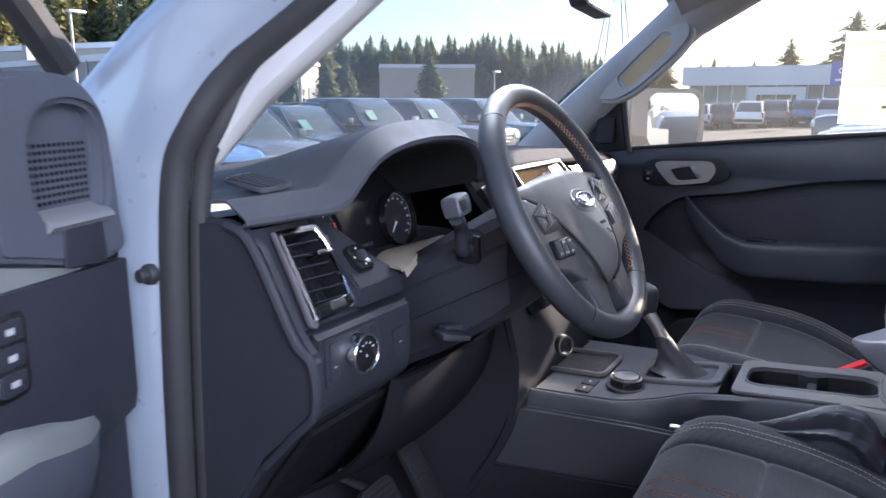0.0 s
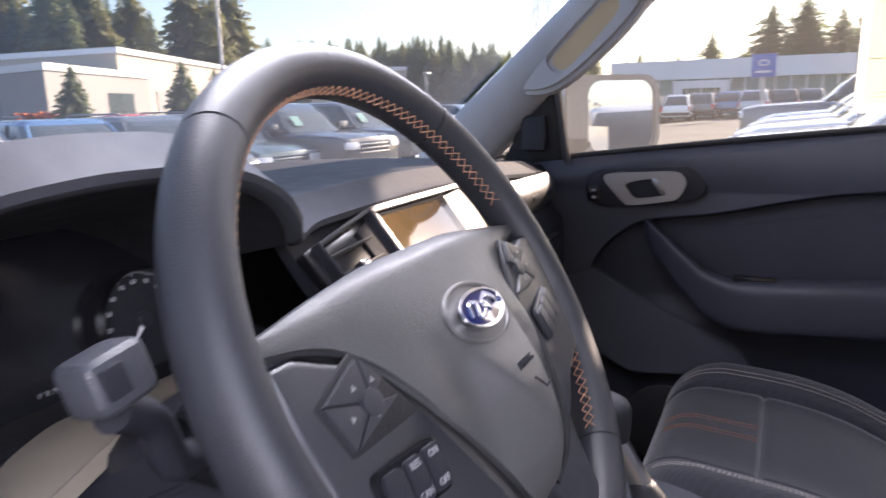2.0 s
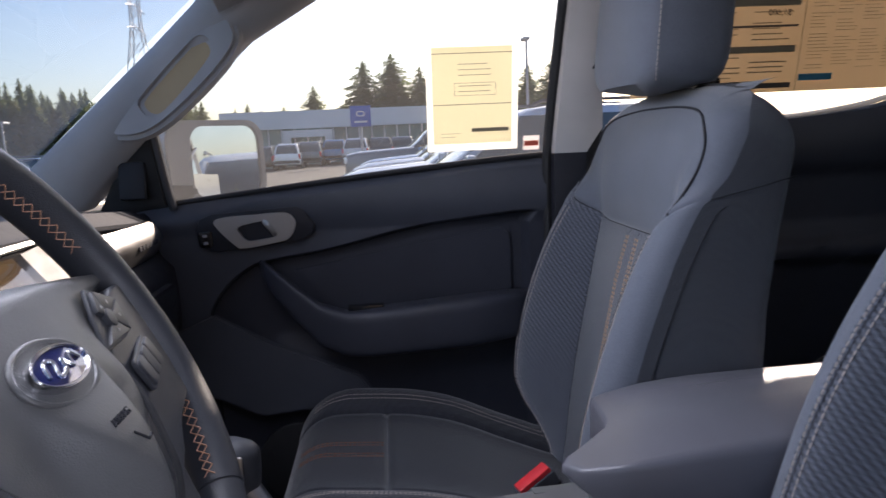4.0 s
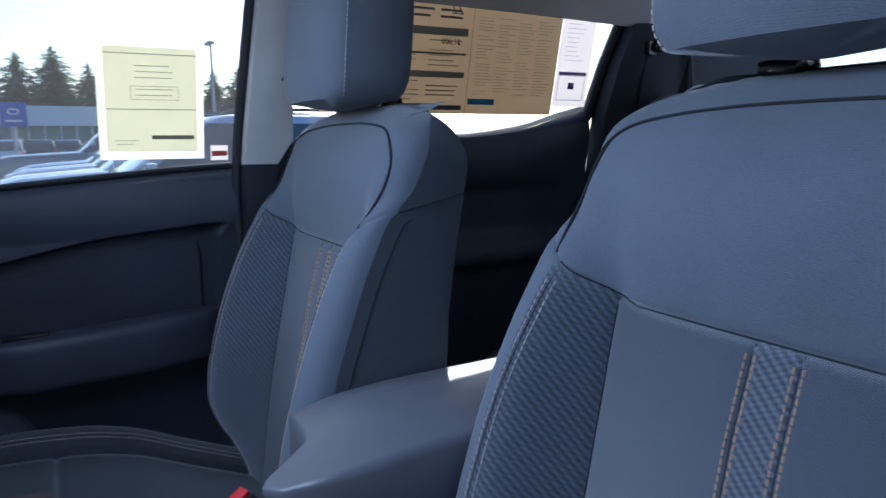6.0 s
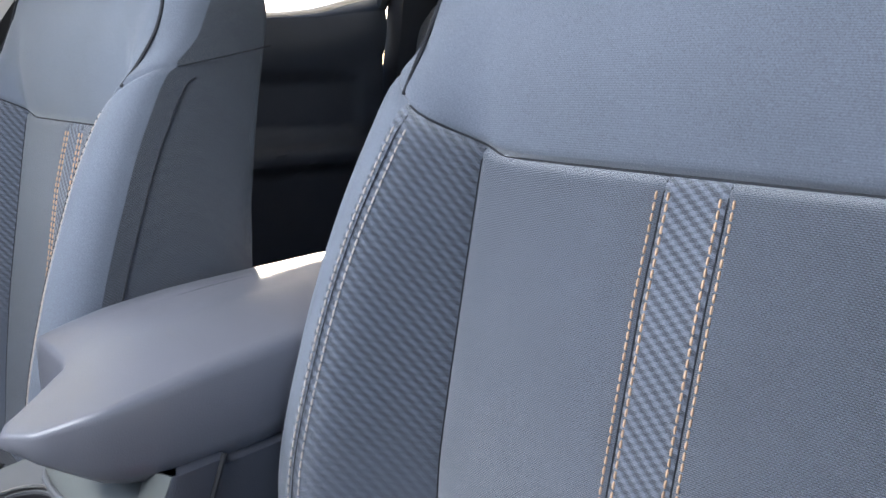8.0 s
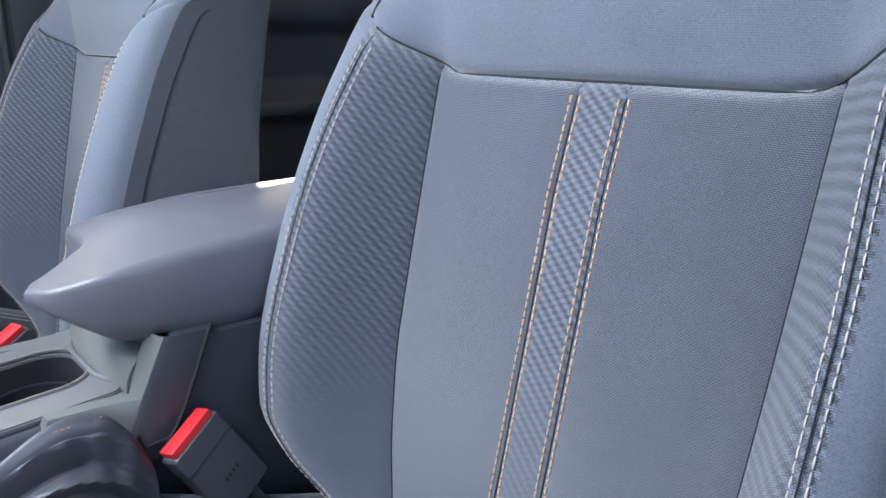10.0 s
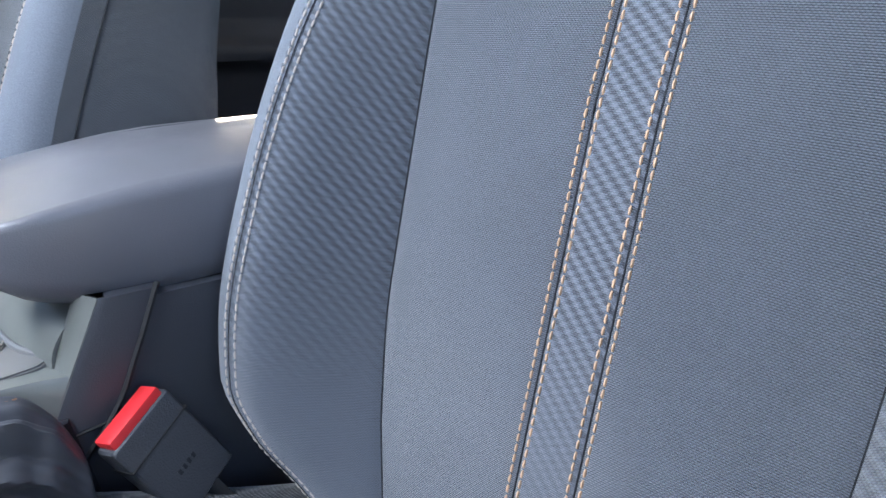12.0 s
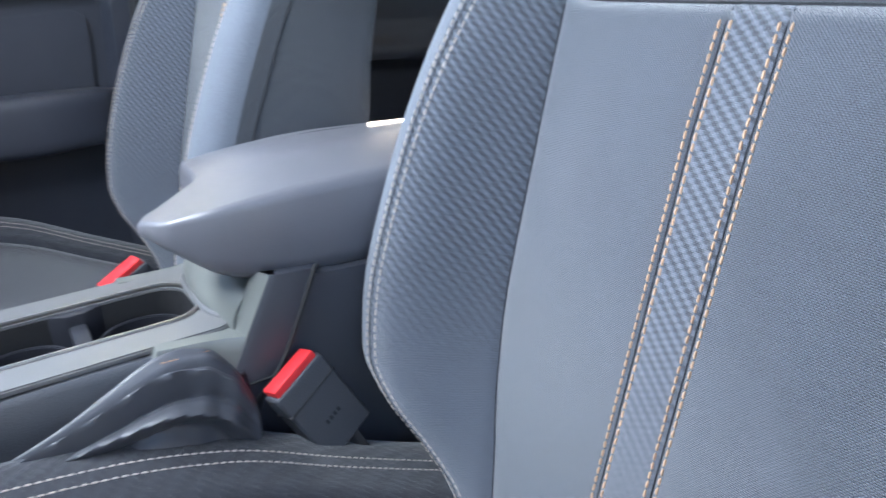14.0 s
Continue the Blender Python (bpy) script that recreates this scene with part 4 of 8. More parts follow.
def dash_face(x0, x1, n, table, ztop, zbot=0.66, bulge=None):
    """The upright face of the dash between two sides; table gives its depth by height."""
    rows = 34
    bm = bmesh.new()
    g = []
    for i in range(n + 1):
        x = lerp(x0, x1, i / n)
        zt = ztop(x)
        col = []
        for j in range(rows + 1):
            z = lerp(zt, zbot, (j / rows) ** 1.25)
            y = curve_at(table, z)
            if bulge:
                y += bulge(x, z)
            col.append(bm.verts.new((x, y, z)))
        g.append(col)
    for i in range(n):
        for j in range(rows):
            bm.faces.new((g[i][j], g[i][j + 1], g[i + 1][j + 1], g[i + 1][j]))
    bm.normal_update()
    bmesh.ops.solidify(bm, geom=bm.faces[:], thickness=0.012)
    bmesh.ops.recalc_face_normals(bm, faces=bm.faces[:])
    return bm


DRV = [(0.66, 0.44), (0.80, 0.41), (0.95, 0.33), (1.05, 0.25), (1.090, 0.205), (1.105, 0.190), (1.15, 0.186), (1.190, 0.188), (1.197, 0.191), (1.201, 0.198)]
WELL = [(0.66, 0.46), (0.95, 0.38), (1.05, 0.31), (1.15, 0.285), (1.24, 0.275), (1.34, 0.31)]
PAS = [(0.66, 0.46), (0.80, 0.42), (0.93, 0.32), (1.02, 0.262), (1.13, 0.245), (1.215, 0.250), (1.24, 0.275), (1.28, 0.272), (1.315, 0.290), (1.34, 0.33)]
CEN = [(0.66, 0.30), (0.93, 0.16), (1.0, 0.155), (1.10, 0.175), (1.20, 0.190), (1.24, 0.192), (1.30, 0.236), (1.345, 0.272), (1.36, 0.30)]


def dashboard():
    d = thing("dashboard", "charcoal moulded dashboard with cowled gauges and centre screen", "dashboard")
    part("top_pad", sheet(pad_surface, 110, 50, 0.004), M_DASH, d, "soft grained charcoal top pad", sharp=26)

    part("driver_fascia", dash_face(-0.700, -0.514, 24, DRV, lambda x: 1.201), M_PLAS, d, sharp=40)
    part("fascia_side", slab([(-0.5145, y + 0.001, z) for z, y in [(0.95, 0.33)] + DRV[3:]] + [(-0.5145, 0.31, 1.201), (-0.5145, 0.40, 0.95)], (1, 0, 0), 0.005, 0.002), M_PLAS, d)
    part("fascia_shelf", slab([(-0.700, 0.196, 1.201), (-0.511, 0.196, 1.201), (-0.511, 0.32, 1.203), (-0.700, 0.32, 1.203)], (0, 0, -1), 0.006), M_PLAS, d)
    rise = lambda z: lerp(0.199, 0.268, (z - 1.232) / 0.074)
    edge = [(-0.606, 1.322), (-0.592, 1.320), (-0.580, 1.311), (-0.565, 1.295), (-0.555, 1.282), (-0.547, 1.271), (-0.536, 1.258), (-0.523, 1.248), (-0.508, 1.2405), (-0.506, 1.236), (-0.506, 1.232), (-0.606, 1.232)]
    part("switch_panel", slab([(x, rise(z), z) for x, z in edge], (0, 0.73, -0.68), 0.012, 0.003), M_PLAS, d, "slanted black switch panel")
    part("panel_lip", rbox(0.1010, 0.05, 0.026, 0.004, 2, pose(-0.5563, 0.2235, 1.2215)), M_PLAS, d)
    part("column_surround", dash_face(-0.515, -0.205, 24, WELL, lambda x: 1.236), M_PLAS, d, sharp=50)
    part("passenger_fascia", dash_face(0.185, 0.690, 30, PAS, lambda x: 1.326 - 0.01 * (x - 0.2)), M_PLAS, d, sharp=50)
    part("centre_fascia", dash_face(-0.215, 0.195, 24, CEN, lambda x: 1.352), M_PLAS, d, sharp=50)
    # left end cap
    cap = [(0.52, 1.325), (0.30, 1.326), (0.258, 1.305), (0.200, 1.20), (0.180, 1.18), (0.176, 1.12), (0.205, 1.085), (0.255, 1.04), (0.33, 0.93), (0.42, 0.66), (0.54, 0.66)]
    part("end_cap", slab([(-0.700, y, z) for y, z in cap], (-1, 0, 0), 0.022, 0.006), M_PLAS, d, "smooth black end cap")
    part("end_cap", slab([(0.690, y + 0.06, z) for y, z in cap], (1, 0, 0), 0.012, 0.004), M_PLAS, d)
    part("cap_lip", tube(spline([(-0.724, 0.300, 1.322), (-0.724, 0.262, 1.302), (-0.724, 0.204, 1.20), (-0.722, 0.181, 1.175), (-0.722, 0.178, 1.12), (-0.722, 0.21, 1.083), (-0.72, 0.26, 1.03)], 5), 0.006, 8), M_PLAS, d)

    # windscreen demister slot near the pillar
    dm = frame3((-0.6500, 0.320, 1.3625), (1, -0.15, 0.085), (0.15, 1, 0.105))
    part("demister", plate(rounded(0.042, 0.074, 0.008), 0.003, 0.0005, dm @ pose(0, 0.0005, 0)), M_KNEE, d)
    part("demister_rim", frame_of(rounded(0.052, 0.086, 0.013), rounded(0.041, 0.073, 0.008), 0.006, dm @ pose(0, 0.002, 0), 0.002), M_DASH, d)
    for k in range(5):
        part("demister_slat", rbox(0.0024, 0.0026, 0.071, 0.0006, 1, dm @ pose(-0.0155 + 0.0078 * k, -0.0035, 0)), M_DASH, d)

    # the driver's side air vent
    TL, TR, BR, BL = Vector((-0.684, 0.268, 1.306)), Vector((-0.612, 0.268, 1.306)), Vector((-0.614, 0.206, 1.212)), Vector((-0.688, 0.210, 1.204))
    mid = (TL + TR + BR + BL) / 4
    vf = frame3(mid, (1, 0, 0), (TL + TR - BL - BR))
    w, h = 0.066, 0.106
    vo = [(-0.0345, 0.0600), (0.004, 0.0610), (0.0410, 0.0595), (0.0505, 0.0400), (0.0535, 0.0160), (0.0535, -0.0080), (0.0500, -0.0300), (0.0440, -0.0500), (0.0370, -0.0545), (0.000, -0.0565), (-0.0420, -0.0570), (-0.0385, -0.0040)]
    vn = [(-0.0255, 0.0525), (0.006, 0.0535), (0.0350, 0.0525), (0.0410, 0.0360), (0.0435, 0.0140), (0.0435, -0.0080), (0.0410, -0.0290), (0.0370, -0.0440), (0.0330, -0.0465), (0.004, -0.0480), (-0.0300, -0.0485), (-0.0275, -0.0040)]
    vent = part("air_vent", frame_of(vo, vn, 0.008, vf @ pose(0, 0.002, 0), 0.002), M_CHROME, d, "polished vent frame")
    part("vent_side_trim", plate([(-0.0355, 0.0620), (-0.0265, 0.0560), (-0.0285, -0.0040), (-0.0310, -0.0500), (-0.0300, -0.0590), (-0.0370, -0.0650), (-0.0455, -0.0590), (-0.0400, -0.0040)], 0.0075, 0.003, vf @ pose(0, 0.002, 0)), M_VTRIM, vent, "mauve grey satin cheek of the vent")
    part("vent_edge", tube([vf @ Vector((x - 0.0012, -0.0068, z)) for x, z in ((-0.0262, 0.0540), (-0.0272, 0.0300), (-0.0285, -0.0040), (-0.0300, -0.0300), (-0.0312, -0.0495))], 0.0016, 8), M_CHROME, vent)
    part("vent_surround", frame_of([(-0.075, 0.072), (0.058, 0.072), (0.058, -0.070), (-0.075, -0.070)], [(-0.030, 0.056), (0.045, 0.056), (0.045, -0.050), (-0.030, -0.050)], 0.004, vf @ pose(0, 0.012, 0), 0), M_PLAS, vent)
    part("vent_box", frame_of([(x * 1.03, z * 1.03) for x, z in vn], vn, -0.05, vf, 0), M_KNEE, vent)
    part("vent_back", plate([(x * 1.03, z * 1.03) for x, z in vn], 0.003, 0, vf @ pose(0, 0.05, 0)), M_SEAL, vent)
    for k in range(6):
        part("vent_slat", rbox(w + 0.002 * (k < 4), 0.013, 0.0026, 0.001, 1, vf @ pose(0.0085, 0.008, 0.042 - 0.0155 * k, 4, 2, 0)), M_PLAS, vent)
    for k in range(5):
        part("vent_fin", rbox(0.002, 0.016, h - 0.03, 0.0006, 1, vf @ pose(-0.016 + 0.012 * k, 0.036, 0.004, 0, 0, 16)), M_KNEE, vent)
    part("vent_tab", rbox(0.026, 0.024, 0.006, 0.002, 2, vf @ pose(0.018, -0.008, 0.0195, 4, 2, 0)), M_CHROME, vent, "chrome vent tab")
    part("vent_foot", plate([(-0.030, -0.0400), (0.0350, -0.0390), (0.0370, -0.0520), (-0.0320, -0.0560)], 0.012, 0.002, vf @ pose(0, 0.001, 0)), M_GLOSS, vent, "gloss black foot of the vent")
    part("vent_wheel", rbox(0.026, 0.010, 0.012, 0.003, 2, vf @ pose(0.006, -0.009, -0.046)), M_DSAT, vent)

    # mirror adjuster and button on the slanted panel
    sp = frame3((-0.573, 0.2275, 1.262), (1, 0, 0), (0, 0.68, 0.73))
    part("mirror_adjuster", plate(rounded(0.036, 0.036, 0.009), 0.007, 0.002, sp), M_GLOSS, d)
    part("adjuster_rim", frame_of(rounded(0.040, 0.040, 0.011), rounded(0.036, 0.036, 0.009), 0.0045, sp, 0.0005), M_KNEE, d)
    part("adjuster_knob", plate(rounded(0.014, 0.014, 0.004), 0.013, 0.002, sp), M_PLAS, d)
    for a in range(4):
        t = Matrix.Rotation(radians(90 * a), 4, "Y") @ Matrix.Translation((0, -0.0072, 0.0125))
        part("arrow_mark", plate([(-0.002, -0.0012), (0.002, -0.0012), (0, 0.0018)], 0.0003, 0, sp @ t), M_WHITE, d, smooth=False)
    part("fascia_button", cyl(0.0085, 0.0080, 0.003, 20, 0.0008, sp @ pose(-0.016, 0, 0.040, 90, 0, 0)), M_PLAS, d)

    # light switch panel
    lp = frame3((-0.642, 0.1865, 1.166), (1, 0, 0), (0, 0.02, 1))
    part("light_panel", plate(rounded(0.100, 0.060, 0.010), 0.005, 0.0015, lp @ pose(-0.004, 0, -0.002)), M_PLAS, d)
    part("panel_groove", frame_of(rounded(0.104, 0.064, 0.011), rounded(0.100, 0.060, 0.010), 0.0012, lp @ pose(-0.004, 0, -0.002), 0), M_SEAL, d)
    knob = part("light_knob", cyl(0.0245, 0.0225, 0.022, 36, 0.003, lp @ pose(0, 0, 0, 90, 0, 0)), M_GLOSS, d, "round light switch with chrome rim")
    ring = [(0.0250 * math.cos(2 * math.pi * k / 40), 0.0250 * math.sin(2 * math.pi * k / 40)) for k in range(40)]
    ring2 = [(0.0220 * math.cos(2 * math.pi * k / 40), 0.0220 * math.sin(2 * math.pi * k / 40)) for k in range(40)]
    part("knob_rim", frame_of(ring, ring2, 0.024, lp), M_CHROME, knob)
    for k in range(5):
        a = radians(150 - 30 * k)
        part("knob_mark", rbox(0.0035, 0.0006, 0.002, 0, m=lp @ pose(0.014 * math.cos(a), -0.0224, 0.014 * math.sin(a))), M_MARK, knob, smooth=False)
    part("knob_mark", rbox(0.003, 0.0006, 0.003, 0, m=lp @ pose(0, -0.0224, -0.002, 0, 45, 0)), M_MARK, knob, smooth=False)
    for s in (-1, 1):
        part("fog_button", plate(rounded(0.017, 0.046, 0.003), 0.003, 0.001, lp @ pose(s * 0.040, -0.004, 0)), M_PLAS, d)
        part("button_mark", rbox(0.0045, 0.0006, 0.0022, 0, m=lp @ pose(s * 0.040, -0.0073, -0.006)), M_MARK, d, smooth=False)
    tp = frame3((-0.543, 0.1865, 1.152), (1, 0, 0), (0, 0.02, 1))
    part("trailer_switch", plate(rounded(0.028, 0.034, 0.003), 0.004, 0.001, tp), M_PLAS, d)
    part("button_mark", rbox(0.006, 0.0006, 0.0024, 0, m=tp @ pose(0, -0.0043, -0.002)), M_MARK, d, smooth=False)

    # the gauge cluster under the cowl
    def wall(u, v):
        x = lerp(-0.628, -0.240, u)
        ly, lz = lip_at(x)
        return (lerp(x, -0.43 + (x + 0.43) * 0.94, v), lerp(ly + 0.004, 0.389, v), lerp(lz - 0.024, min(1.357, max(1.30, lz - 0.062)), v))
    part("cowl_lining", sheet(wall, 50, 8, 0.003), M_SEAL, d, sharp=60)
    part("cluster_panel", slab([(-0.580, 0.350, 1.19), (-0.225, 0.350, 1.19), (-0.225, 0.374, 1.310), (-0.25, 0.382, 1.345), (-0.30, 0.386, 1.362), (-0.56, 0.386, 1.362), (-0.610, 0.374, 1.310)], (0, 1, -0.2), 0.01), M_GLOSS, d)
    def sill(u, v):
        x = lerp(-0.532, -0.300, u)
        front = curve_at([(-0.532, 0.184), (-0.488, 0.203), (-0.438, 0.224), (-0.40, 0.240), (-0.30, 0.25)], x)
        rear = curve_at([(-0.532, 0.192), (-0.516, 0.236), (-0.47, 0.268), (-0.436, 0.279), (-0.40, 0.275), (-0.30, 0.27)], x)
        return (x, lerp(front, rear, v), 1.2445 + 0.003 * math.sin(math.pi * v))
    part("cluster_sill", sheet(sill, 28, 8, 0.003), M_SILL, d, "curved grey sill below the dials, coloured as sunlit")
    part("sill_lip", sheet(lambda u, v: (sill(u, 0)[0], sill(u, 0)[1] - 0.001 - 0.004 * v, sill(u, 0)[2] + 0.001 - 0.010 * v), 28, 3, 0.002), M_SILL, d)
    part("cluster_floor", slab([(-0.585, 0.228, 1.224), (-0.235, 0.228, 1.224), (-0.235, 0.356, 1.224), (-0.585, 0.356, 1.224)], (0, 0, -1), 0.004), M_SEAL, d)
    cf = frame3((-0.3965, 0.361, 1.2650), (1, 0, 0), (0, 0.2, 0.98))
    for name, cx, labels, n, red in (("rev_counter", -0.1025, ["0", "1", "2", "3", "4", "5", "6", "7", "8"], 9, 6), ("speed_gauge", 0.1025, ["0", "10", "20", "30", "40", "50", "60", "70", "80", "90", "100", "110", "120"], 13, 99)):
        R = 0.0475
        o = [(R * math.cos(2 * math.pi * k / 48), R * math.sin(2 * math.pi * k / 48)) for k in range(48)]
        i_ = [(0.045 * math.cos(2 * math.pi * k / 48), 0.045 * math.sin(2 * math.pi * k / 48)) for k in range(48)]
        gg = cf @ pose(cx, -0.004, 0)
        gauge = part(name, frame_of(o, i_, 0.012, gg), M_GLOSS, d, "round dial with white figures")
        dark = part("dial_face", plate(i_, 0.001, 0, gg), M_PIPE, gauge)
        for k in range(n):
            a = radians(225 - 270 * k / (n - 1))
            part("figure", text_mesh(labels[k], 0.0075 if n < 12 else 0.0056, gg @ pose(0.0350 * math.cos(a), -0.0014, 0.0350 * math.sin(a)), 0.0001), M_WHITE, gauge, smooth=False)
        tick = bmesh.new()
        tr = bmesh.new()
        for k in range((n - 1) * 5 + 1):
            a = radians(225 - 270 * k / ((n - 1) * 5))
            long = k % 5 == 0
            r0, r1, hw = (0.0400 if long else 0.0418), 0.0440, 0.0004
            dst = tr if k >= red * 5 else tick
            rad, tan = Vector((math.cos(a), 0, math.sin(a))), Vector((-math.sin(a), 0, math.cos(a)))
            dst.faces.new([dst.verts.new(gg @ (rad * r + tan * s + Vector((0, -0.0016, 0)))) for r, s in ((r0, -hw), (r1, -hw), (r1, hw), (r0, hw))])
        part("ticks", tick, M_WHITE, gauge, smooth=False)
        if len(tr.faces):
            rr = [gg @ Vector((0.0440 * math.cos(radians(a)), -0.0018, 0.0440 * math.sin(radians(a)))) for a in range(-45, 22, 3)]
            tr2 = tube(rr, 0.0010, 5)
            part("red_zone", join(tr, tr2), M_REDM, gauge, smooth=False)
        else:
            tr.free()
        a = radians(225)
        part("needle", slab([gg @ Vector(p) for p in ((-0.002, -0.004, 0.002), (0.002, -0.004, -0.002), (0.030 * math.cos(a) + 0.0004, -0.004, 0.030 * math.sin(a)))], (0, -1, 0.2), 0.001), M_WHITE, gauge, smooth=False)
        part("needle_cap", cyl(0.008, 0.007, 0.006, 20, 0.001, gg @ pose(0, 0, 0, 90, 0, 0)), M_PLAS, gauge)
    part("lettering", text_mesh("x1000", 0.005, cf @ pose(-0.1025, -0.006, 0.022), 0.0001), M_WHITE, d, smooth=False)
    part("lettering", text_mesh("P  R  N  D  S", 0.0060, cf @ pose(0.008, -0.006, -0.030), 0.0001), M_MARK, d, smooth=False)

    # centre screen with its frame, and the two vents beside it
    cs = frame3((0.0, 0.238, 1.333), (1, 0, 0), (0, 0.6, 0.8))
    part("screen_surround", plate([(-0.218, -0.014), (-0.095, 0.010), (0.155, 0.010), (0.215, -0.012), (0.205, -0.085), (0.15, -0.108), (-0.15, -0.108), (-0.208, -0.085)], 0.012, 0.003, cs @ pose(0, 0.016, 0)), M_GLOSS, d)
    part("screen", plate([(-0.078, -0.002), (0.076, -0.002), (0.080, -0.095), (-0.076, -0.095)], 0.003, 0.0005, cs @ pose(0, 0.006, 0)), M_SCREEN, d, "dark glossy touch screen")
    part("screen_frame", frame_of([(-0.088, 0.009), (0.152, 0.009), (0.168, -0.030), (0.150, -0.104), (-0.082, -0.104)], [(-0.0825, 0.0035), (0.147, 0.0035), (0.161, -0.030), (0.144, -0.100), (-0.077, -0.100)], 0.012, cs @ pose(0, 0.006, 0)), M_SATIN, d, "thin satin screen surround")
    part("screen_hood", slab([cs @ Vector(p) for p in ((-0.082, 0.002, 0.0035), (0.147, 0.002, 0.0035), (0.147, 0.010, -0.003), (-0.080, 0.010, -0.003))], (0, 0.6, 0.8), 0.001), M_GLOSS, d)
    part("screen_cheek", slab([cs @ Vector(p) for p in ((0.079, 0.006, -0.001), (0.146, -0.001, 0.002), (0.160, -0.001, -0.030), (0.144, -0.001, -0.098), (0.082, 0.006, -0.095))], (0, 0.8, -0.6), 0.001), M_PLAS, d)
    vq = [(-0.205, -0.013), (-0.094, 0.008), (-0.088, -0.046), (-0.098, -0.092), (-0.178, -0.092), (-0.200, -0.052)]
    cx = sum(p[0] for p in vq) / 6
    cz = sum(p[1] for p in vq) / 6
    vi = [(cx + (x - cx) * 0.93, cz + (z - cz) * 0.91) for x, z in vq]
    v2 = part("centre_vent", frame_of(vq, vi, 0.014, cs @ pose(0, 0.006, 0)), M_PLAS, d, "black framed centre vent")
    part("vent_back", plate(vi, 0.002, 0, cs @ pose(0, 0.014, 0)), M_SEAL, v2)
    part("vent_flap", plate([(-0.128, -0.012), (-0.098, -0.003), (-0.094, -0.046), (-0.122, -0.060)], 0.004, 0.001, cs @ pose(0, 0.004, 0)), M_KNEE, v2)
    for k in range(3):
        part("vent_slat", rbox(0.082, 0.016, 0.003, 0.001, 1, cs @ pose(-0.150, 0.006, -0.026 - 0.022 * k, -14, -4, 0)), M_SEAL, v2)
    part("vent_tab", rbox(0.014, 0.012, 0.007, 0.002, 2, cs @ pose(-0.165, -0.008, -0.048)), M_CHROME, v2, "chrome vent tab")
    part("screen_shelf", tube([cs @ Vector(p) for p in ((-0.050, -0.006, -0.084), (-0.02, -0.022, -0.076), (0.05, -0.022, -0.074), (0.076, -0.006, -0.080))], 0.0065, 10), M_DASH, d)
    part("control_panel", plate(rounded(0.30, 0.150, 0.02), 0.016, 0.004, frame3((0.0, 0.200, 1.150), (1, 0, 0), (0, 0.28, 0.95))), M_GLOSS, d)
    cp = frame3((0.0, 0.184, 1.155), (1, 0, 0), (0, 0.28, 0.95))
    for s in (-1, 1):
        part("dial", cyl(0.019, 0.017, 0.018, 28, 0.002, cp @ pose(s * 0.095, 0, 0.03, 90, 0, 0)), M_SATIN, d, "satin control dial")
        for r in range(3):
            for c in range(3):
                part("button", rbox(0.024, 0.005, 0.012, 0.002, m=cp @ pose(s * (0.02 + 0.028 * c), -0.001, -0.052 + 0.018 * r)), M_PLAS, d)
    # silver panel, its plain badge bars, and the far vent
    def silver(u, v):
        x = lerp(0.205, 0.640, u)
        return (x, 0.268 - 0.016 * math.sin(math.pi * v) + 0.02 * max(0, u - 0.8) - 0.004, lerp(1.245, 1.318 - 0.008 * u, v))
    part("trim_panel", sheet(silver, 24, 10, 0.004), M_SATIN, d, "brushed silver trim panel")
    for k in range(6):
        part("badge_bar", rbox(0.012, 0.002, 0.009, 0.0008, m=pose(0.50 + 0.020 * k, 0.246 + 0.0010 * k, 1.276, -4)), M_PLAS, d)
    fv = frame3((0.655, 0.292, 1.262), (0.92, -0.2, 0), (0, 0.3, 0.95))
    part("side_vent", frame_of(rounded(0.062, 0.116, 0.016), rounded(0.050, 0.100, 0.012), 0.008, fv), M_GLOSS, d, "gloss black side vent")
    part("vent_back", plate(rounded(0.052, 0.104, 0.012), 0.002, 0, fv), M_GLOSS, d)
    for k in range(5):
        part("vent_slat", rbox(0.048, 0.010, 0.003, 0.001, 1, fv @ pose(0, -0.004, 0.036 - 0.018 * k, -14, 0, 0)), M_PLAS, d)
    part("glovebox", plate(rounded(0.42, 0.19, 0.03), 0.014, 0.006, frame3((0.43, 0.252, 1.10), (1, 0, 0), (0, -0.06, 1))), M_PLAS, d)
    part("glovebox_latch", rbox(0.08, 0.012, 0.022, 0.004, m=pose(0.43, 0.236, 1.165)), M_GLOSS, d)
    part("hanging_tag", rbox(0.045, 0.002, 0.075, 0.0008, m=pose(0.245, 0.215, 1.130, 10, 0, -8)), M_PAPERW, d, "white tag with a yellow head")
    part("tag_head", rbox(0.045, 0.003, 0.018, 0.0008, m=pose(0.245, 0.219, 1.158, 10, 0, -8)), M_YELL, d)
    wall_pts = [(0.46, 0.66), (0.30, 0.66), (0.165, 0.93), (0.160, 1.0), (0.19, 1.10), (0.23, 1.20), (0.30, 1.24), (0.46, 1.24)]
    part("stack_flank", slab([(-0.200, y, z) for y, z in wall_pts], (-1, 0, 0), 0.012, 0.003), M_PLAS, d)
    def knee(u, v):
        side = math.sin(math.pi * u) ** 0.45
        z = lerp(1.078, 0.845, v)
        y = curve_at([(0.0, 0.225), (0.3, 0.245), (0.65, 0.30), (1.0, 0.41)], v) - curve_at([(0.0, 0.025), (0.15, 0.032), (0.3, 0.036), (0.5, 0.036), (0.75, 0.03), (1.0, 0.02)], v) * side
        return (lerp(-0.508, -0.190, u), y, z)
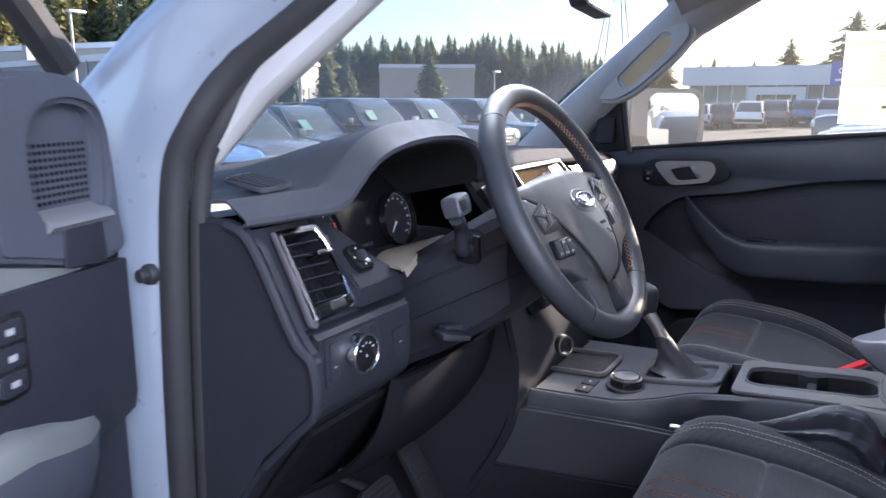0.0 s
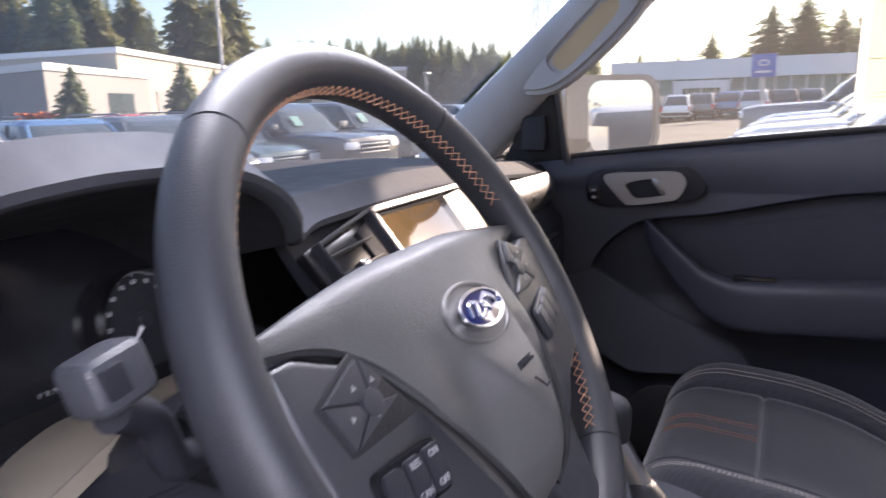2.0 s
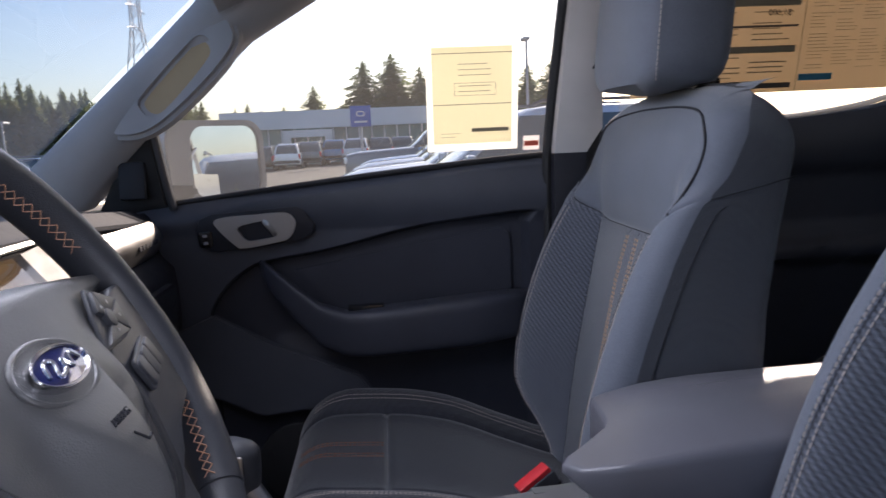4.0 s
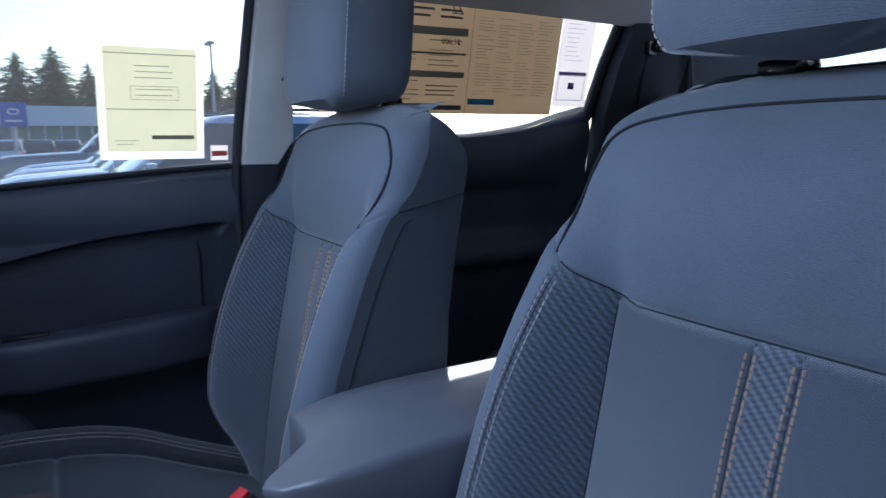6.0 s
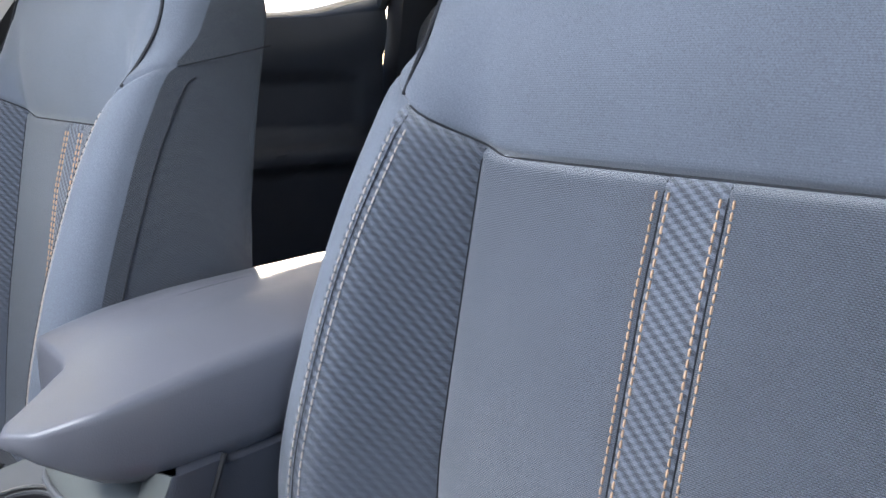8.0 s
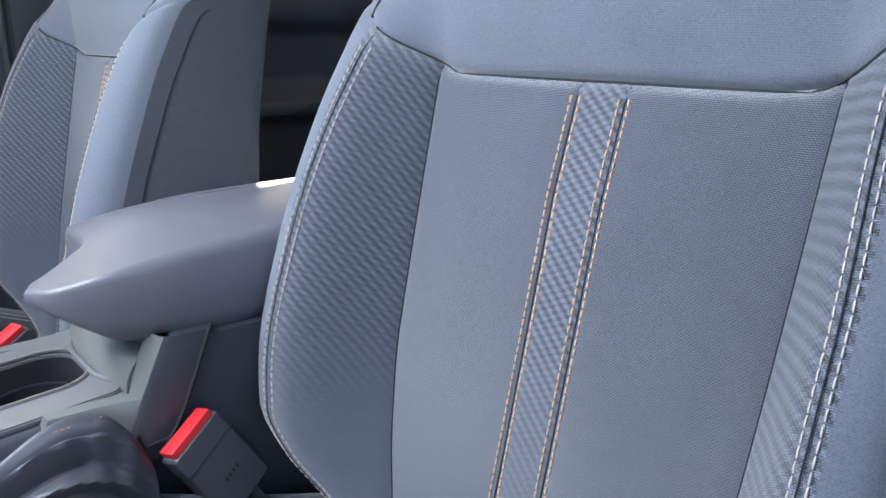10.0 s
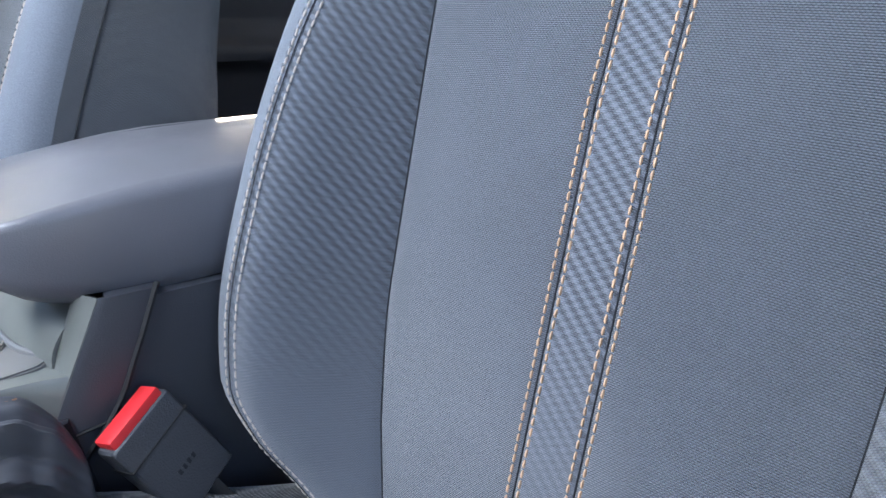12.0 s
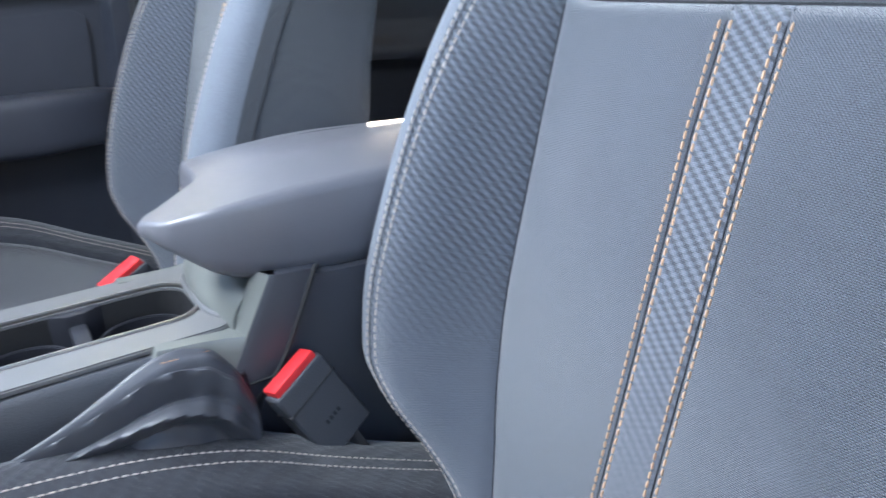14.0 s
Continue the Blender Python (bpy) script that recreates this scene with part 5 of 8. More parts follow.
    part("knee_bolster", sheet(knee, 28, 18, 0.008), M_KNEE, d, "smooth black knee panel")
    ig = frame3((-0.238, 0.072, 1.075), (0.8, -0.6, 0), (0, 0.1, 1))
    part("starter_ring", frame_of([(0.014 * math.cos(2 * math.pi * k / 28), 0.017 * math.sin(2 * math.pi * k / 28)) for k in range(28)], [(0.011 * math.cos(2 * math.pi * k / 28), 0.014 * math.sin(2 * math.pi * k / 28)) for k in range(28)], 0.016, ig), M_SATIN, d, "pale ringed lock")
    part("lower_cover", slab([(-0.66, 0.25, 1.06), (-0.20, 0.25, 1.06), (-0.20, 0.40, 0.86), (-0.66, 0.40, 0.86)], (0, -0.6, -0.4), 0.02, 0.008), M_KNEE, d)
    return d


dashboard()


# ---- pedals ----
def pedal(name, x, w, h, z):
    p = thing(name, "ribbed black rubber foot pedal on a steel arm", "pedal")
    fr = frame3((x, 0.33, z), (1, 0, 0), (0, 0.55, 0.84))
    part("pad", plate(rounded(w, h, 0.012), 0.014, 0.003, fr), M_SEAL, p)
    for k in range(5):
        part("rib", rbox(w * 0.8, 0.004, 0.006, 0.001, m=fr @ pose(0, -0.015, -h * 0.36 + k * h * 0.18)), M_PLAS, p)
    part("arm", tube([fr @ Vector((0, 0.0, h * 0.3)), fr @ Vector((0, 0.05, h)), (x, 0.46, z + 0.25)], 0.008, 8), M_DSAT, p)


pedal("brake_pedal", -0.40, 0.085, 0.055, 0.80)
pedal("accelerator_pedal", -0.27, 0.05, 0.13, 0.78)


# ---- the centre console ----
def console():
    c = thing("centre_console", "charcoal console with padded armrest, cup holders and shifter", "console")
    def top_z(y):
        return curve_at([(-0.75, 1.035), (-0.43, 1.003), (-0.25, 0.990), (-0.10, 0.972), (0.02, 0.957), (0.16, 0.950)], y)

    def half_w(y):
        return curve_at([(-0.42, 0.096), (-0.20, 0.090), (-0.12, 0.098), (-0.055, 0.140), (0.0, 0.160), (0.16, 0.165)], y)
    rings = []
    for y in [lerp(0.17, -0.405, i / 26) for i in range(27)]:
        hw, tz = half_w(y), top_z(y)
        deep = curve_at([(-0.42, 0.075), (-0.165, 0.075), (-0.150, 0.010)], y) if y < -0.14 else 0.010
        t = tz - deep
        rings.append([(-hw - 0.03, y, 0.63), (-hw - 0.02, y, 0.80), (-hw - 0.006, y, tz - 0.060), (-hw, y, tz - 0.035), (-hw, y, tz - 0.006), (-hw + 0.005, y, tz), (-hw + 0.012, y, tz), (-hw + 0.014, y, t),
                      (hw - 0.014, y, t), (hw - 0.012, y, tz), (hw - 0.005, y, tz), (hw, y, tz - 0.006), (hw, y, tz - 0.035), (hw + 0.006, y, tz - 0.060), (hw + 0.02, y, 0.80), (hw + 0.03, y, 0.63)])
    part("console_body", loft(rings), M_CONS, c, sharp=40)
    # lower front flank
    part("console_flank", slab([(-0.186, y, z) for y, z in ((0.335, 0.64), (0.330, 0.832), (0.302, 0.868), (0.208, 0.914), (0.150, 0.932), (-0.040, 0.944), (-0.120, 0.946), (-0.300, 0.90), (-0.300, 0.64))], (-1, 0, 0), 0.012, 0.005), M_CONS, c)
    part("knee_panel", slab([(-0.197, y, z) for y, z in ((0.335, 0.64), (0.320, 0.808), (0.184, 0.815), (0.074, 0.826), (-0.035, 0.839), (-0.300, 0.862), (-0.300, 0.64))], (-1, 0, 0), 0.010, 0.004), M_PLAS, c, "black lower flank of the console")

    def deck(u, v):
        y = lerp(0.15, -0.150, v)
        return ((2 * u - 1) * (half_w(y) - 0.012), y, top_z(y) - 0.002)
    part("front_deck", sheet(deck, 10, 20, 0.004), M_CONS, c, "dark grained deck")
    part("tray_rim", frame_of(rounded(0.13, 0.13, 0.02), rounded(0.116, 0.116, 0.016), 0.008, frame3((0.0, 0.115, 0.957), (1, 0, 0), (0, 1, -0.05))), M_SATIN, c, "thin satin rim")
    part("tray_floor", plate(rounded(0.118, 0.118, 0.016), 0.003, 0, frame3((0.0, 0.115, 0.952), (1, 0, 0), (0, 1, -0.05))), M_SEAL, c)
    # cup holders: a rimmed opening with two wells
    def lay(y0):
        return frame3((0.003, y0, top_z(y0) + 0.002), (1, 0, 0), (0, 1, (top_z(y0 + 0.02) - top_z(y0 - 0.02)) / 0.04))
    cup = lay(-0.285)
    part("cup_rim", frame_of(rounded(0.172, 0.232, 0.016, 6), rounded(0.088, 0.196, 0.028, 6), 0.006, cup @ pose(0, 0.002, 0), 0.0015), M_GREYP, c, "grey cup holder surround")
    part("cup_edge", frame_of(rounded(0.098, 0.206, 0.032, 6), rounded(0.090, 0.198, 0.029, 6), 0.0085, cup @ pose(0, 0.002, 0), 0.001), M_SATIN, c, "satin bright edge")
    part("cup_wall", frame_of(rounded(0.092, 0.200, 0.030, 6), rounded(0.086, 0.194, 0.028, 6), -0.070, cup, 0), M_SEAL, c)
    part("cup_floor", plate(rounded(0.092, 0.2, 0.03), 0.002, 0, cup @ pose(0, 0.068, 0)), M_SEAL, c)
    for s in (-1, 1):
        o = [(0.043 * math.cos(2 * math.pi * k / 32), 0.043 * math.sin(2 * math.pi * k / 32)) for k in range(32)]
        i_ = [(0.039 * math.cos(2 * math.pi * k / 32), 0.039 * math.sin(2 * math.pi * k / 32)) for k in range(32)]
        part("cup_well", frame_of(o, i_, -0.045, cup @ pose(0, 0.022, s * 0.052), 0.001), M_PLAS, c)
        part("cup_tab", rbox(0.014, 0.02, 0.010, 0.003, m=cup @ pose(0.030 * -1, 0.032, s * 0.052 + 0.022)), M_PLAS, c)
    for s in (-1, 1):
        part("cup_waist", plate([(s * 0.047, 0.030), (s * 0.047, -0.030), (s * 0.034, -0.008), (s * 0.034, 0.008)][::s], 0.055, 0.003, cup @ pose(0, 0.054, 0)), M_PLAS, c)
    part("cup_bridge", rbox(0.086, 0.012, 0.016, 0.004, m=cup @ pose(0, 0.016, 0)), M_PLAS, c)
    # rotary drive selector and two switches
    rz = Matrix.Translation((-0.086, 0.004, top_z(0.004) + 0.002))
    dial = part("drive_dial", cyl(0.0290, 0.0265, 0.020, 40, 0.003, rz), M_GLOSS, c, "round selector dial with satin rim")
    part("dial_base", cyl(0.036, 0.034, 0.005, 40, 0.001, rz), M_PLAS, dial)
    part("dial_cap", cyl(0.0225, 0.0215, 0.0225, 40, 0.001, rz), M_GREYP, dial)
    ri = [(0.0275 * math.cos(2 * math.pi * k / 40), 0.0275 * math.sin(2 * math.pi * k / 40)) for k in range(40)]
    ro = [(0.0245 * math.cos(2 * math.pi * k / 40), 0.0245 * math.sin(2 * math.pi * k / 40)) for k in range(40)]
    part("dial_rim", frame_of(ri, ro, 0.005, rz @ pose(0, 0, 0.0165, 90, 0, 0) @ pose(0, 0, 0, 180, 0, 0)), M_SATIN, dial)
    for k in range(2):
        b = pose(-0.125 + 0.034 * k, 0.068, top_z(0.068) + 0.003)
        part("console_switch", rbox(0.030, 0.026, 0.006, 0.002, m=b), M_PLAS, c)
        part("switch_mark", rbox(0.008, 0.0035, 0.0006, 0, m=b @ pose(0, 0, 0.0032)), M_MARK, c, smooth=False)
    # shifter: bezel, pleated boot, lever and knob
    sb = lay(-0.075)
    part("shift_bezel", frame_of(rounded(0.120, 0.150, 0.02), rounded(0.088, 0.118, 0.016), 0.007, sb), M_SATIN, c, "satin shifter bezel")
    rings = []
    base, head = Vector((0.003, -0.070, top_z(-0.070) + 0.004)), Vector((0.0, -0.034, 1.040))
    for i in range(15):
        t = i / 14
        mid = base.lerp(head, t)
        sag = 0.10 * math.sin(math.pi * t)
        kx, ky = lerp(0.043, 0.0125, t ** 0.62) * (1 - sag), lerp(0.056, 0.0135, t ** 0.62) * (1 - sag)
        fold = 0.085 * math.sin(math.pi * min(1, t * 1.15))
        rings.append([mid + Vector((kx * math.cos(a) * (1 + fold * math.sin(3 * a + 7 * t)), ky * math.sin(a) * (1 + fold * math.sin(4 * a - 5 * t)), 0.004 * math.sin(2 * a + 3) * (1 - t))) for a in (2 * math.pi * j / 32 for j in range(32))])
    part("shift_boot", loft(rings), M_LEATH, c, "creased black leather boot", sharp=70)
    part("shift_lever", tube([(0.0, -0.036, 1.034), (0.0, -0.022, 1.058), (0.0, -0.006, 1.080)], [0.0125, 0.0115, 0.014], 16), M_SATIN, c, "satin collar")
    kn = []
    for i in range(13):
        t = i / 12
        k = curve_at([(0, 0.015), (0.12, 0.019), (0.5, 0.0235), (0.8, 0.0250), (0.93, 0.0215), (1.0, 0.013)], t)
        kn.append([(k * 0.86 * math.cos(a), 0.002 + 0.006 * t + k * 1.2 * math.sin(a) + 0.0, lerp(1.074, 1.134, t) + 0.10 * k * math.sin(a)) for a in (2 * math.pi * j / 24 for j in range(24))])
    part("shift_knob", loft(kn), M_LEATH, c, "black shifter knob with satin insert", sharp=60)
    part("knob_insert", rbox(0.005, 0.024, 0.034, 0.002, m=pose(-0.0195, 0.004, 1.106)), M_SATIN, c)
    # box under the armrest
    boxr = []
    for z, g in ((0.63, 0.0), (0.9, 0.0), (1.030, 0.0), (1.050, 0.0)):
        fy = curve_at([(0.63, -0.36), (0.95, -0.385), (1.046, -0.432)], z)
        boxr.append([(-0.108 - g, -0.76, z), (-0.1093 - g, -0.475, z), (-0.1093 - g, fy - 0.02, z), (-0.088 - g * 0.5, fy, z), (0.088 + g * 0.5, fy, z), (0.1093 + g, fy - 0.02, z), (0.1093 + g, -0.475, z), (0.108 + g, -0.76, z)])
    part("console_box", loft(boxr), M_POST, c, sharp=30)
    for s in (-1, 1):
        part("box_seam", tube(spline([(s * 0.1104, -0.467, 1.060), (s * 0.1104, -0.447, 1.009), (s * 0.1104, -0.427, 0.967), (s * 0.1104, -0.381, 0.91), (s * 0.1104, -0.36, 0.86)], 5), 0.0024, 6), M_SEAL, c)
    def ramp(u, v):
        x = (2 * u - 1) * (0.086 - 0.006 * v)
        return (x, lerp(-0.388, -0.436, v ** 1.5) + 0.02 * (2 * u - 1) ** 2 * (1 - v) * -0.6, lerp(1.003, 1.046, v ** 0.8))
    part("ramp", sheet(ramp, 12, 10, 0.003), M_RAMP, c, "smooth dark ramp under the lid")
    part("ramp_edge", tube(spline([(-0.086, -0.412, 1.006), (-0.050, -0.388, 1.0075), (0.0, -0.384, 1.008), (0.050, -0.388, 1.0075), (0.086, -0.412, 1.006)], 5), 0.0028, 8), M_GREYP, c)
    for s in (-1, 1):
        post = []
        for k in range(12):
            z = lerp(0.87, 1.056, k / 11)
            yr = curve_at([(0.87, -0.352), (0.93, -0.371), (0.96, -0.386), (1.004, -0.4065), (1.056, -0.430)], z)
            rear_y = curve_at([(0.87, -0.363), (0.91, -0.381), (0.967, -0.427), (1.009, -0.447), (1.056, -0.465)], z)
            fwd = curve_at([(0.87, 0.0), (0.955, 0.001), (1.0, 0.007), (1.056, 0.011)], z)
            post.append([(s * 0.060, rear_y - 0.03, z), (s * 0.068, yr - 0.012, z), (s * 0.080, yr + fwd - 0.002, z), (s * 0.089, yr + fwd, z), (s * 0.1070, yr + 0.003, z), (s * 0.1096, yr - 0.002, z), (s * 0.1100, rear_y, z)])
        part("box_post", loft(post), M_POST, c, "grained grey pillar below the armrest", sharp=35)
        # front facet doubled in a paler plastic, for the light that falls on it
        face = [[(x * 1.0, y + 0.0012, z) for x, y, z in ring[1:5]] + [(ring[4][0], ring[4][1] - 0.003, ring[4][2]), (ring[1][0], ring[1][1] - 0.003, ring[1][2])] for ring in post]
        part("post_lit_face", loft(face), M_RAMP, c, "front face of the pillar, paler as if lit", sharp=40)
        sweep = []
        for z in (0.90, 0.94, 0.97, 0.99, 1.000, 1.0035):
            yr = curve_at([(0.87, -0.352), (0.93, -0.371), (0.96, -0.386), (1.004, -0.4065), (1.056, -0.430)], z)
            tuck = 0.002 if z > 1.002 else 0.0
            sweep.append([(s * (0.1085 - tuck), yr - 0.004, z), (s * (0.1065 - tuck), yr + 0.006, z), (s * (0.1015 - tuck), yr + 0.020, z), (s * (0.0985 - tuck), yr + 0.040, z), (s * (0.0965 - tuck), yr + 0.075, z), (s * 0.080, yr + 0.075, z), (s * 0.080, yr - 0.006, z)])
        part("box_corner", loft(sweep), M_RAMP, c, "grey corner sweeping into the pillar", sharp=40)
        part("pillar_joint", tube([(s * 0.1085, -0.386, 0.958), (s * 0.1104, -0.392, 0.9585), (s * 0.1104, -0.424, 0.962)], 0.0013, 6), M_SEAL, c)
    # padded lid with a finger notch
    outline = [(-0.098, -0.72), (-0.103, -0.60), (-0.104, -0.50), (-0.100, -0.43), (-0.090, -0.385), (-0.070, -0.350), (-0.046, -0.336), (-0.032, -0.343), (-0.020, -0.366), (-0.006, -0.392), (0.006, -0.3965), (0.030, -0.3985), (0.060, -0.4005), (0.083, -0.4030), (0.086, -0.408),
               (0.092, -0.43), (0.100, -0.47), (0.103, -0.56), (0.103, -0.64), (0.098, -0.72)]
    ol = [Vector((x, y, 0)) for x, y in outline]
    fine = []
    for i in range(len(ol) - 1):
        fine += [ol[i].lerp(ol[i + 1], k / 3) for k in range(3)]
    fine.append(ol[-1])
    fine += [ol[-1].lerp(ol[0], k / 6) for k in range(1, 6)]
    n = len(fine)
    nor = []
    for i in range(n):
        t = (fine[(i + 1) % n] - fine[i - 1]).normalized()
        nor.append(Vector((-t.y, t.x, 0)))   # outward for this winding
    zb = lambda y: curve_at([(-0.72, 1.052), (-0.47, 1.040), (-0.40, 1.052), (-0.336, 1.088)], y)
    zt = lambda y: curve_at([(-0.72, 1.138), (-0.54, 1.134), (-0.485, 1.130), (-0.438, 1.124), (-0.394, 1.115), (-0.352, 1.103), (-0.33, 1.098)], y)
    rings = []
    tight = lambda y: curve_at([(-0.60, 1.0), (-0.45, 0.75), (-0.39, 0.30), (-0.33, 0.25)], y)
    for inset, h in ((0.024, 0.0), (0.008, 0.10), (0.0, 0.28), (0.0, 0.60), (0.0006, 0.88), (0.004, 0.975), (0.010, 1.0)):
        rings.append([(p.x - q.x * inset * tight(p.y), p.y - q.y * inset * tight(p.y), lerp(zb(p.y), zt(p.y), h)) for p, q in zip(fine, nor)])
    def crown(x, y):
        return 0.0185 * max(0.0, 1 - (x / 0.098) ** 2) * curve_at([(-0.72, 1.0), (-0.52, 1.0), (-0.46, 0.75), (-0.41, 0.40), (-0.36, 0.10), (-0.33, 0.0)], y)
    last = rings.pop()
    for k in (0.0, 0.03, 0.12, 0.25, 0.4, 0.55, 0.7, 0.85, 0.995):
        ring = []
        for x, y, z in last:
            X, Y = lerp(x, 0.25 * x, k), lerp(y, min(-0.47, max(-0.66, y)), k)
            ring.append((X, Y, zt(Y) + crown(X, Y)))
        rings.append(ring)
    part("armrest", loft(rings), M_ARM, c, "padded grey-black vinyl armrest lid", sharp=75)
    part("armrest_base", slab([(-0.085, -0.42, 1.046), (0.085, -0.42, 1.046), (0.085, -0.72, 1.05), (-0.085, -0.72, 1.05)], (0, 0, 1), 0.012), M_SEAL, c)
    return c


console()


def handbrake():
    h = thing("handbrake", "black handbrake lever with a creased leather boot beside the console", "handbrake")
    rings = []
    spine = spline([(-0.142, -0.190, 0.930), (-0.142, -0.240, 0.945), (-0.141, -0.285, 0.958), (-0.139, -0.330, 0.970), (-0.136, -0.365, 0.962), (-0.132, -0.395, 0.930)], 9)
    for i, p in enumerate(spine):
        t = i / (len(spine) - 1)
        k = curve_at([(0, 0.020), (0.06, 0.024), (0.25, 0.028), (0.6, 0.042), (0.85, 0.044), (1, 0.034)], t)
        grow = math.sin(math.pi * min(1, 0.12 + t * 0.9)) ** 0.6
        ring = []
        for j in range(112):
            a = 2 * math.pi * j / 112
            # sharp pleats that run along the lever and drift round it
            f = 0.0
            for deg, amp, wid, drift in ((82, 0.16, 0.14, -0.2), (104, -0.20, 0.10, 0.2), (122, 0.26, 0.085, 0.5), (140, -0.30, 0.12, 0.6), (160, 0.30, 0.085, 0.8), (176, -0.30, 0.10, 0.9), (194, 0.28, 0.085, 1.0), (212, -0.28, 0.11, 1.1), (230, 0.24, 0.09, 1.2), (246, -0.2, 0.11, 1.2), (262, 0.2, 0.10, 1.3), (40, -0.15, 0.25, -0.2)):
                d = (a - radians(deg) - drift * (t - 0.5) + math.pi) % (2 * math.pi) - math.pi
                f += amp * math.exp(-(d / wid) ** 2)
            f = 1 + f * grow + 0.012 * math.sin(7 * a + 11 * t) + 0.10 * max(0, (t - 0.5) / 0.5) * math.sin(44 * t + 3 * a) * (0.5 - 0.5 * math.cos(a - 0.4))
            ring.append((p.x + 0.66 * k * f * math.cos(a), p.y, p.z + (1.05 if math.sin(a) > 0 else 1.9) * k * f * math.sin(a)))
        rings.append(ring)
    part("boot", loft(rings), M_BOOT, h, "creased leather boot", sharp=60)
    part("lever", tube(spline([(-0.141, -0.30, 0.955), (-0.141, -0.22, 0.942), (-0.140, -0.14, 0.932), (-0.140, -0.112, 0.928)], 5), 0.0145, 14), M_PLAS, h)
    part("release_button", cyl(0.007, 0.006, 0.02, 14, 0.001, pose(-0.140, -0.108, 0.928, -90, 0, 0)), M_SATIN, h)
    part("boot_seam", thread(lambda t: (-0.143 + 0.010 * t, -0.325 - 0.04 * t, 1.0165 - 0.004 * t), 0, 1, length=0.004, r=0.0005, out=(0, 0, 1)), M_STITCHX, h, smooth=False)
    part("boot_frame", tube([(-0.112, -0.18, 0.925), (-0.110, -0.30, 0.965), (-0.108, -0.395, 0.972), (-0.112, -0.410, 0.90)], 0.004, 8), M_PLAS, h)
    return h


handbrake()


def buckle(at, down, facing, label):
    b = thing("seat_belt_buckle", label, "seat belt buckle", "seat belt buckles")
    d = Vector(down).normalized()
    m = frame3(at, facing, -d)
    part("casing", rbox(0.058, 0.024, 0.084, 0.005, 3, m @ pose(0, 0, -0.042)), M_CONS, b)
    part("casing_line", rbox(0.059, 0.0252, 0.0012, 0, m=m @ pose(0, 0, -0.022)), M_SEAL, b)
    part("press_button", rbox(0.050, 0.0205, 0.011, 0.002, 2, m @ pose(0, 0, 0.0005)), M_RED, b, "red press button")
    part("slot", rbox(0.034, 0.0035, 0.002, 0, m=m @ pose(0, 0.0075, 0.0045)), M_SEAL, b)
    for k in range(4):
        part("raised_mark", rbox(0.003, 0.0006, 0.0045, 0.0002, 1, m @ pose(-0.0075 + 0.005 * k, -0.0122, -0.052)), M_PLAS, b)
    part("stem", tube([m @ Vector((0, 0, -0.08)), m @ Vector((0, 0, -0.30))], 0.014, 10, flat=0.4), M_SEAL, b)


buckle((-0.134, -0.430, 0.972), (-0.16, -0.42, -0.86), (0.30, -0.80, 0.45), "black seat belt buckle with red button between seat and console")
buckle((0.150, -0.344, 0.986), (0.10, -0.40, -0.86), (0.25, -0.80, 0.45), "black seat belt buckle with red button beside the passenger seat")


# ---- the cab shell ----
def lean(z):
    """How far the side glass stands from the centre line at a height."""
    return 0.715 - max(0, z - 1.33) * 0.22


def structure(name, bm, material, label, category="cab", sharp=40):
    ob = part(name, bm, material, None, label, sharp)
    return tagged(ob, label, category, kind="structure")


structure("floor", slab([(-0.72, 0.55, 0.60), (0.72, 0.55, 0.60), (0.72, -1.50, 0.60), (-0.72, -1.50, 0.60)], (0, 0, -1), 0.05), M_CARPET, "black carpeted cab floor", "floor")
structure("firewall", slab([(-0.76, 0.55, 0.55), (0.76, 0.55, 0.55), (0.76, 0.60, 1.27), (-0.76, 0.60, 1.27)], (0, 1, 0), 0.06), M_SEAL, "dark bulkhead behind the dashboard", "wall")
structure("tunnel", rbox(0.30, 1.8, 0.10, 0.03, m=pose(0, -0.45, 0.64)), M_CARPET, "black carpeted transmission tunnel", "floor")
structure("rear_wall", slab([(-0.70, -1.52, 0.55), (0.70, -1.52, 0.55), (0.66, -1.56, 1.46), (-0.66, -1.56, 1.46)], (0, -1, 0), 0.05), M_PLAS, "dark rear cab wall", "wall")
structure("sill_trim", rbox(0.10, 2.05, 0.09, 0.02, m=pose(-0.70, -0.50, 0.60)), M_PLAS, "black door sill trim", "sill")
structure("sill_trim", rbox(0.10, 2.05, 0.09, 0.02, m=pose(0.70, -0.50, 0.60)), M_PLAS, "black door sill trim", "sill")


def roof_fn(z0, grow):
    def f(u, v):
        x, y = (2 * u - 1) * (0.60 + grow), lerp(0.10 + grow, -1.60 - grow, v)
        return (x, y, z0 - 0.05 * (2 * u - 1) ** 4 - 0.05 * (2 * v - 1) ** 6 - 0.02 * (2 * u - 1) ** 2)
    return f


structure("headliner", sheet(roof_fn(1.785, 0.0), 20, 30, 0.01), M_HEAD, "pale grey cloth headliner", "ceiling")
structure("roof_panel", sheet(roof_fn(1.825, 0.05), 20, 30, 0.006), M_PAINT, "silver-white painted cab roof", "roof")

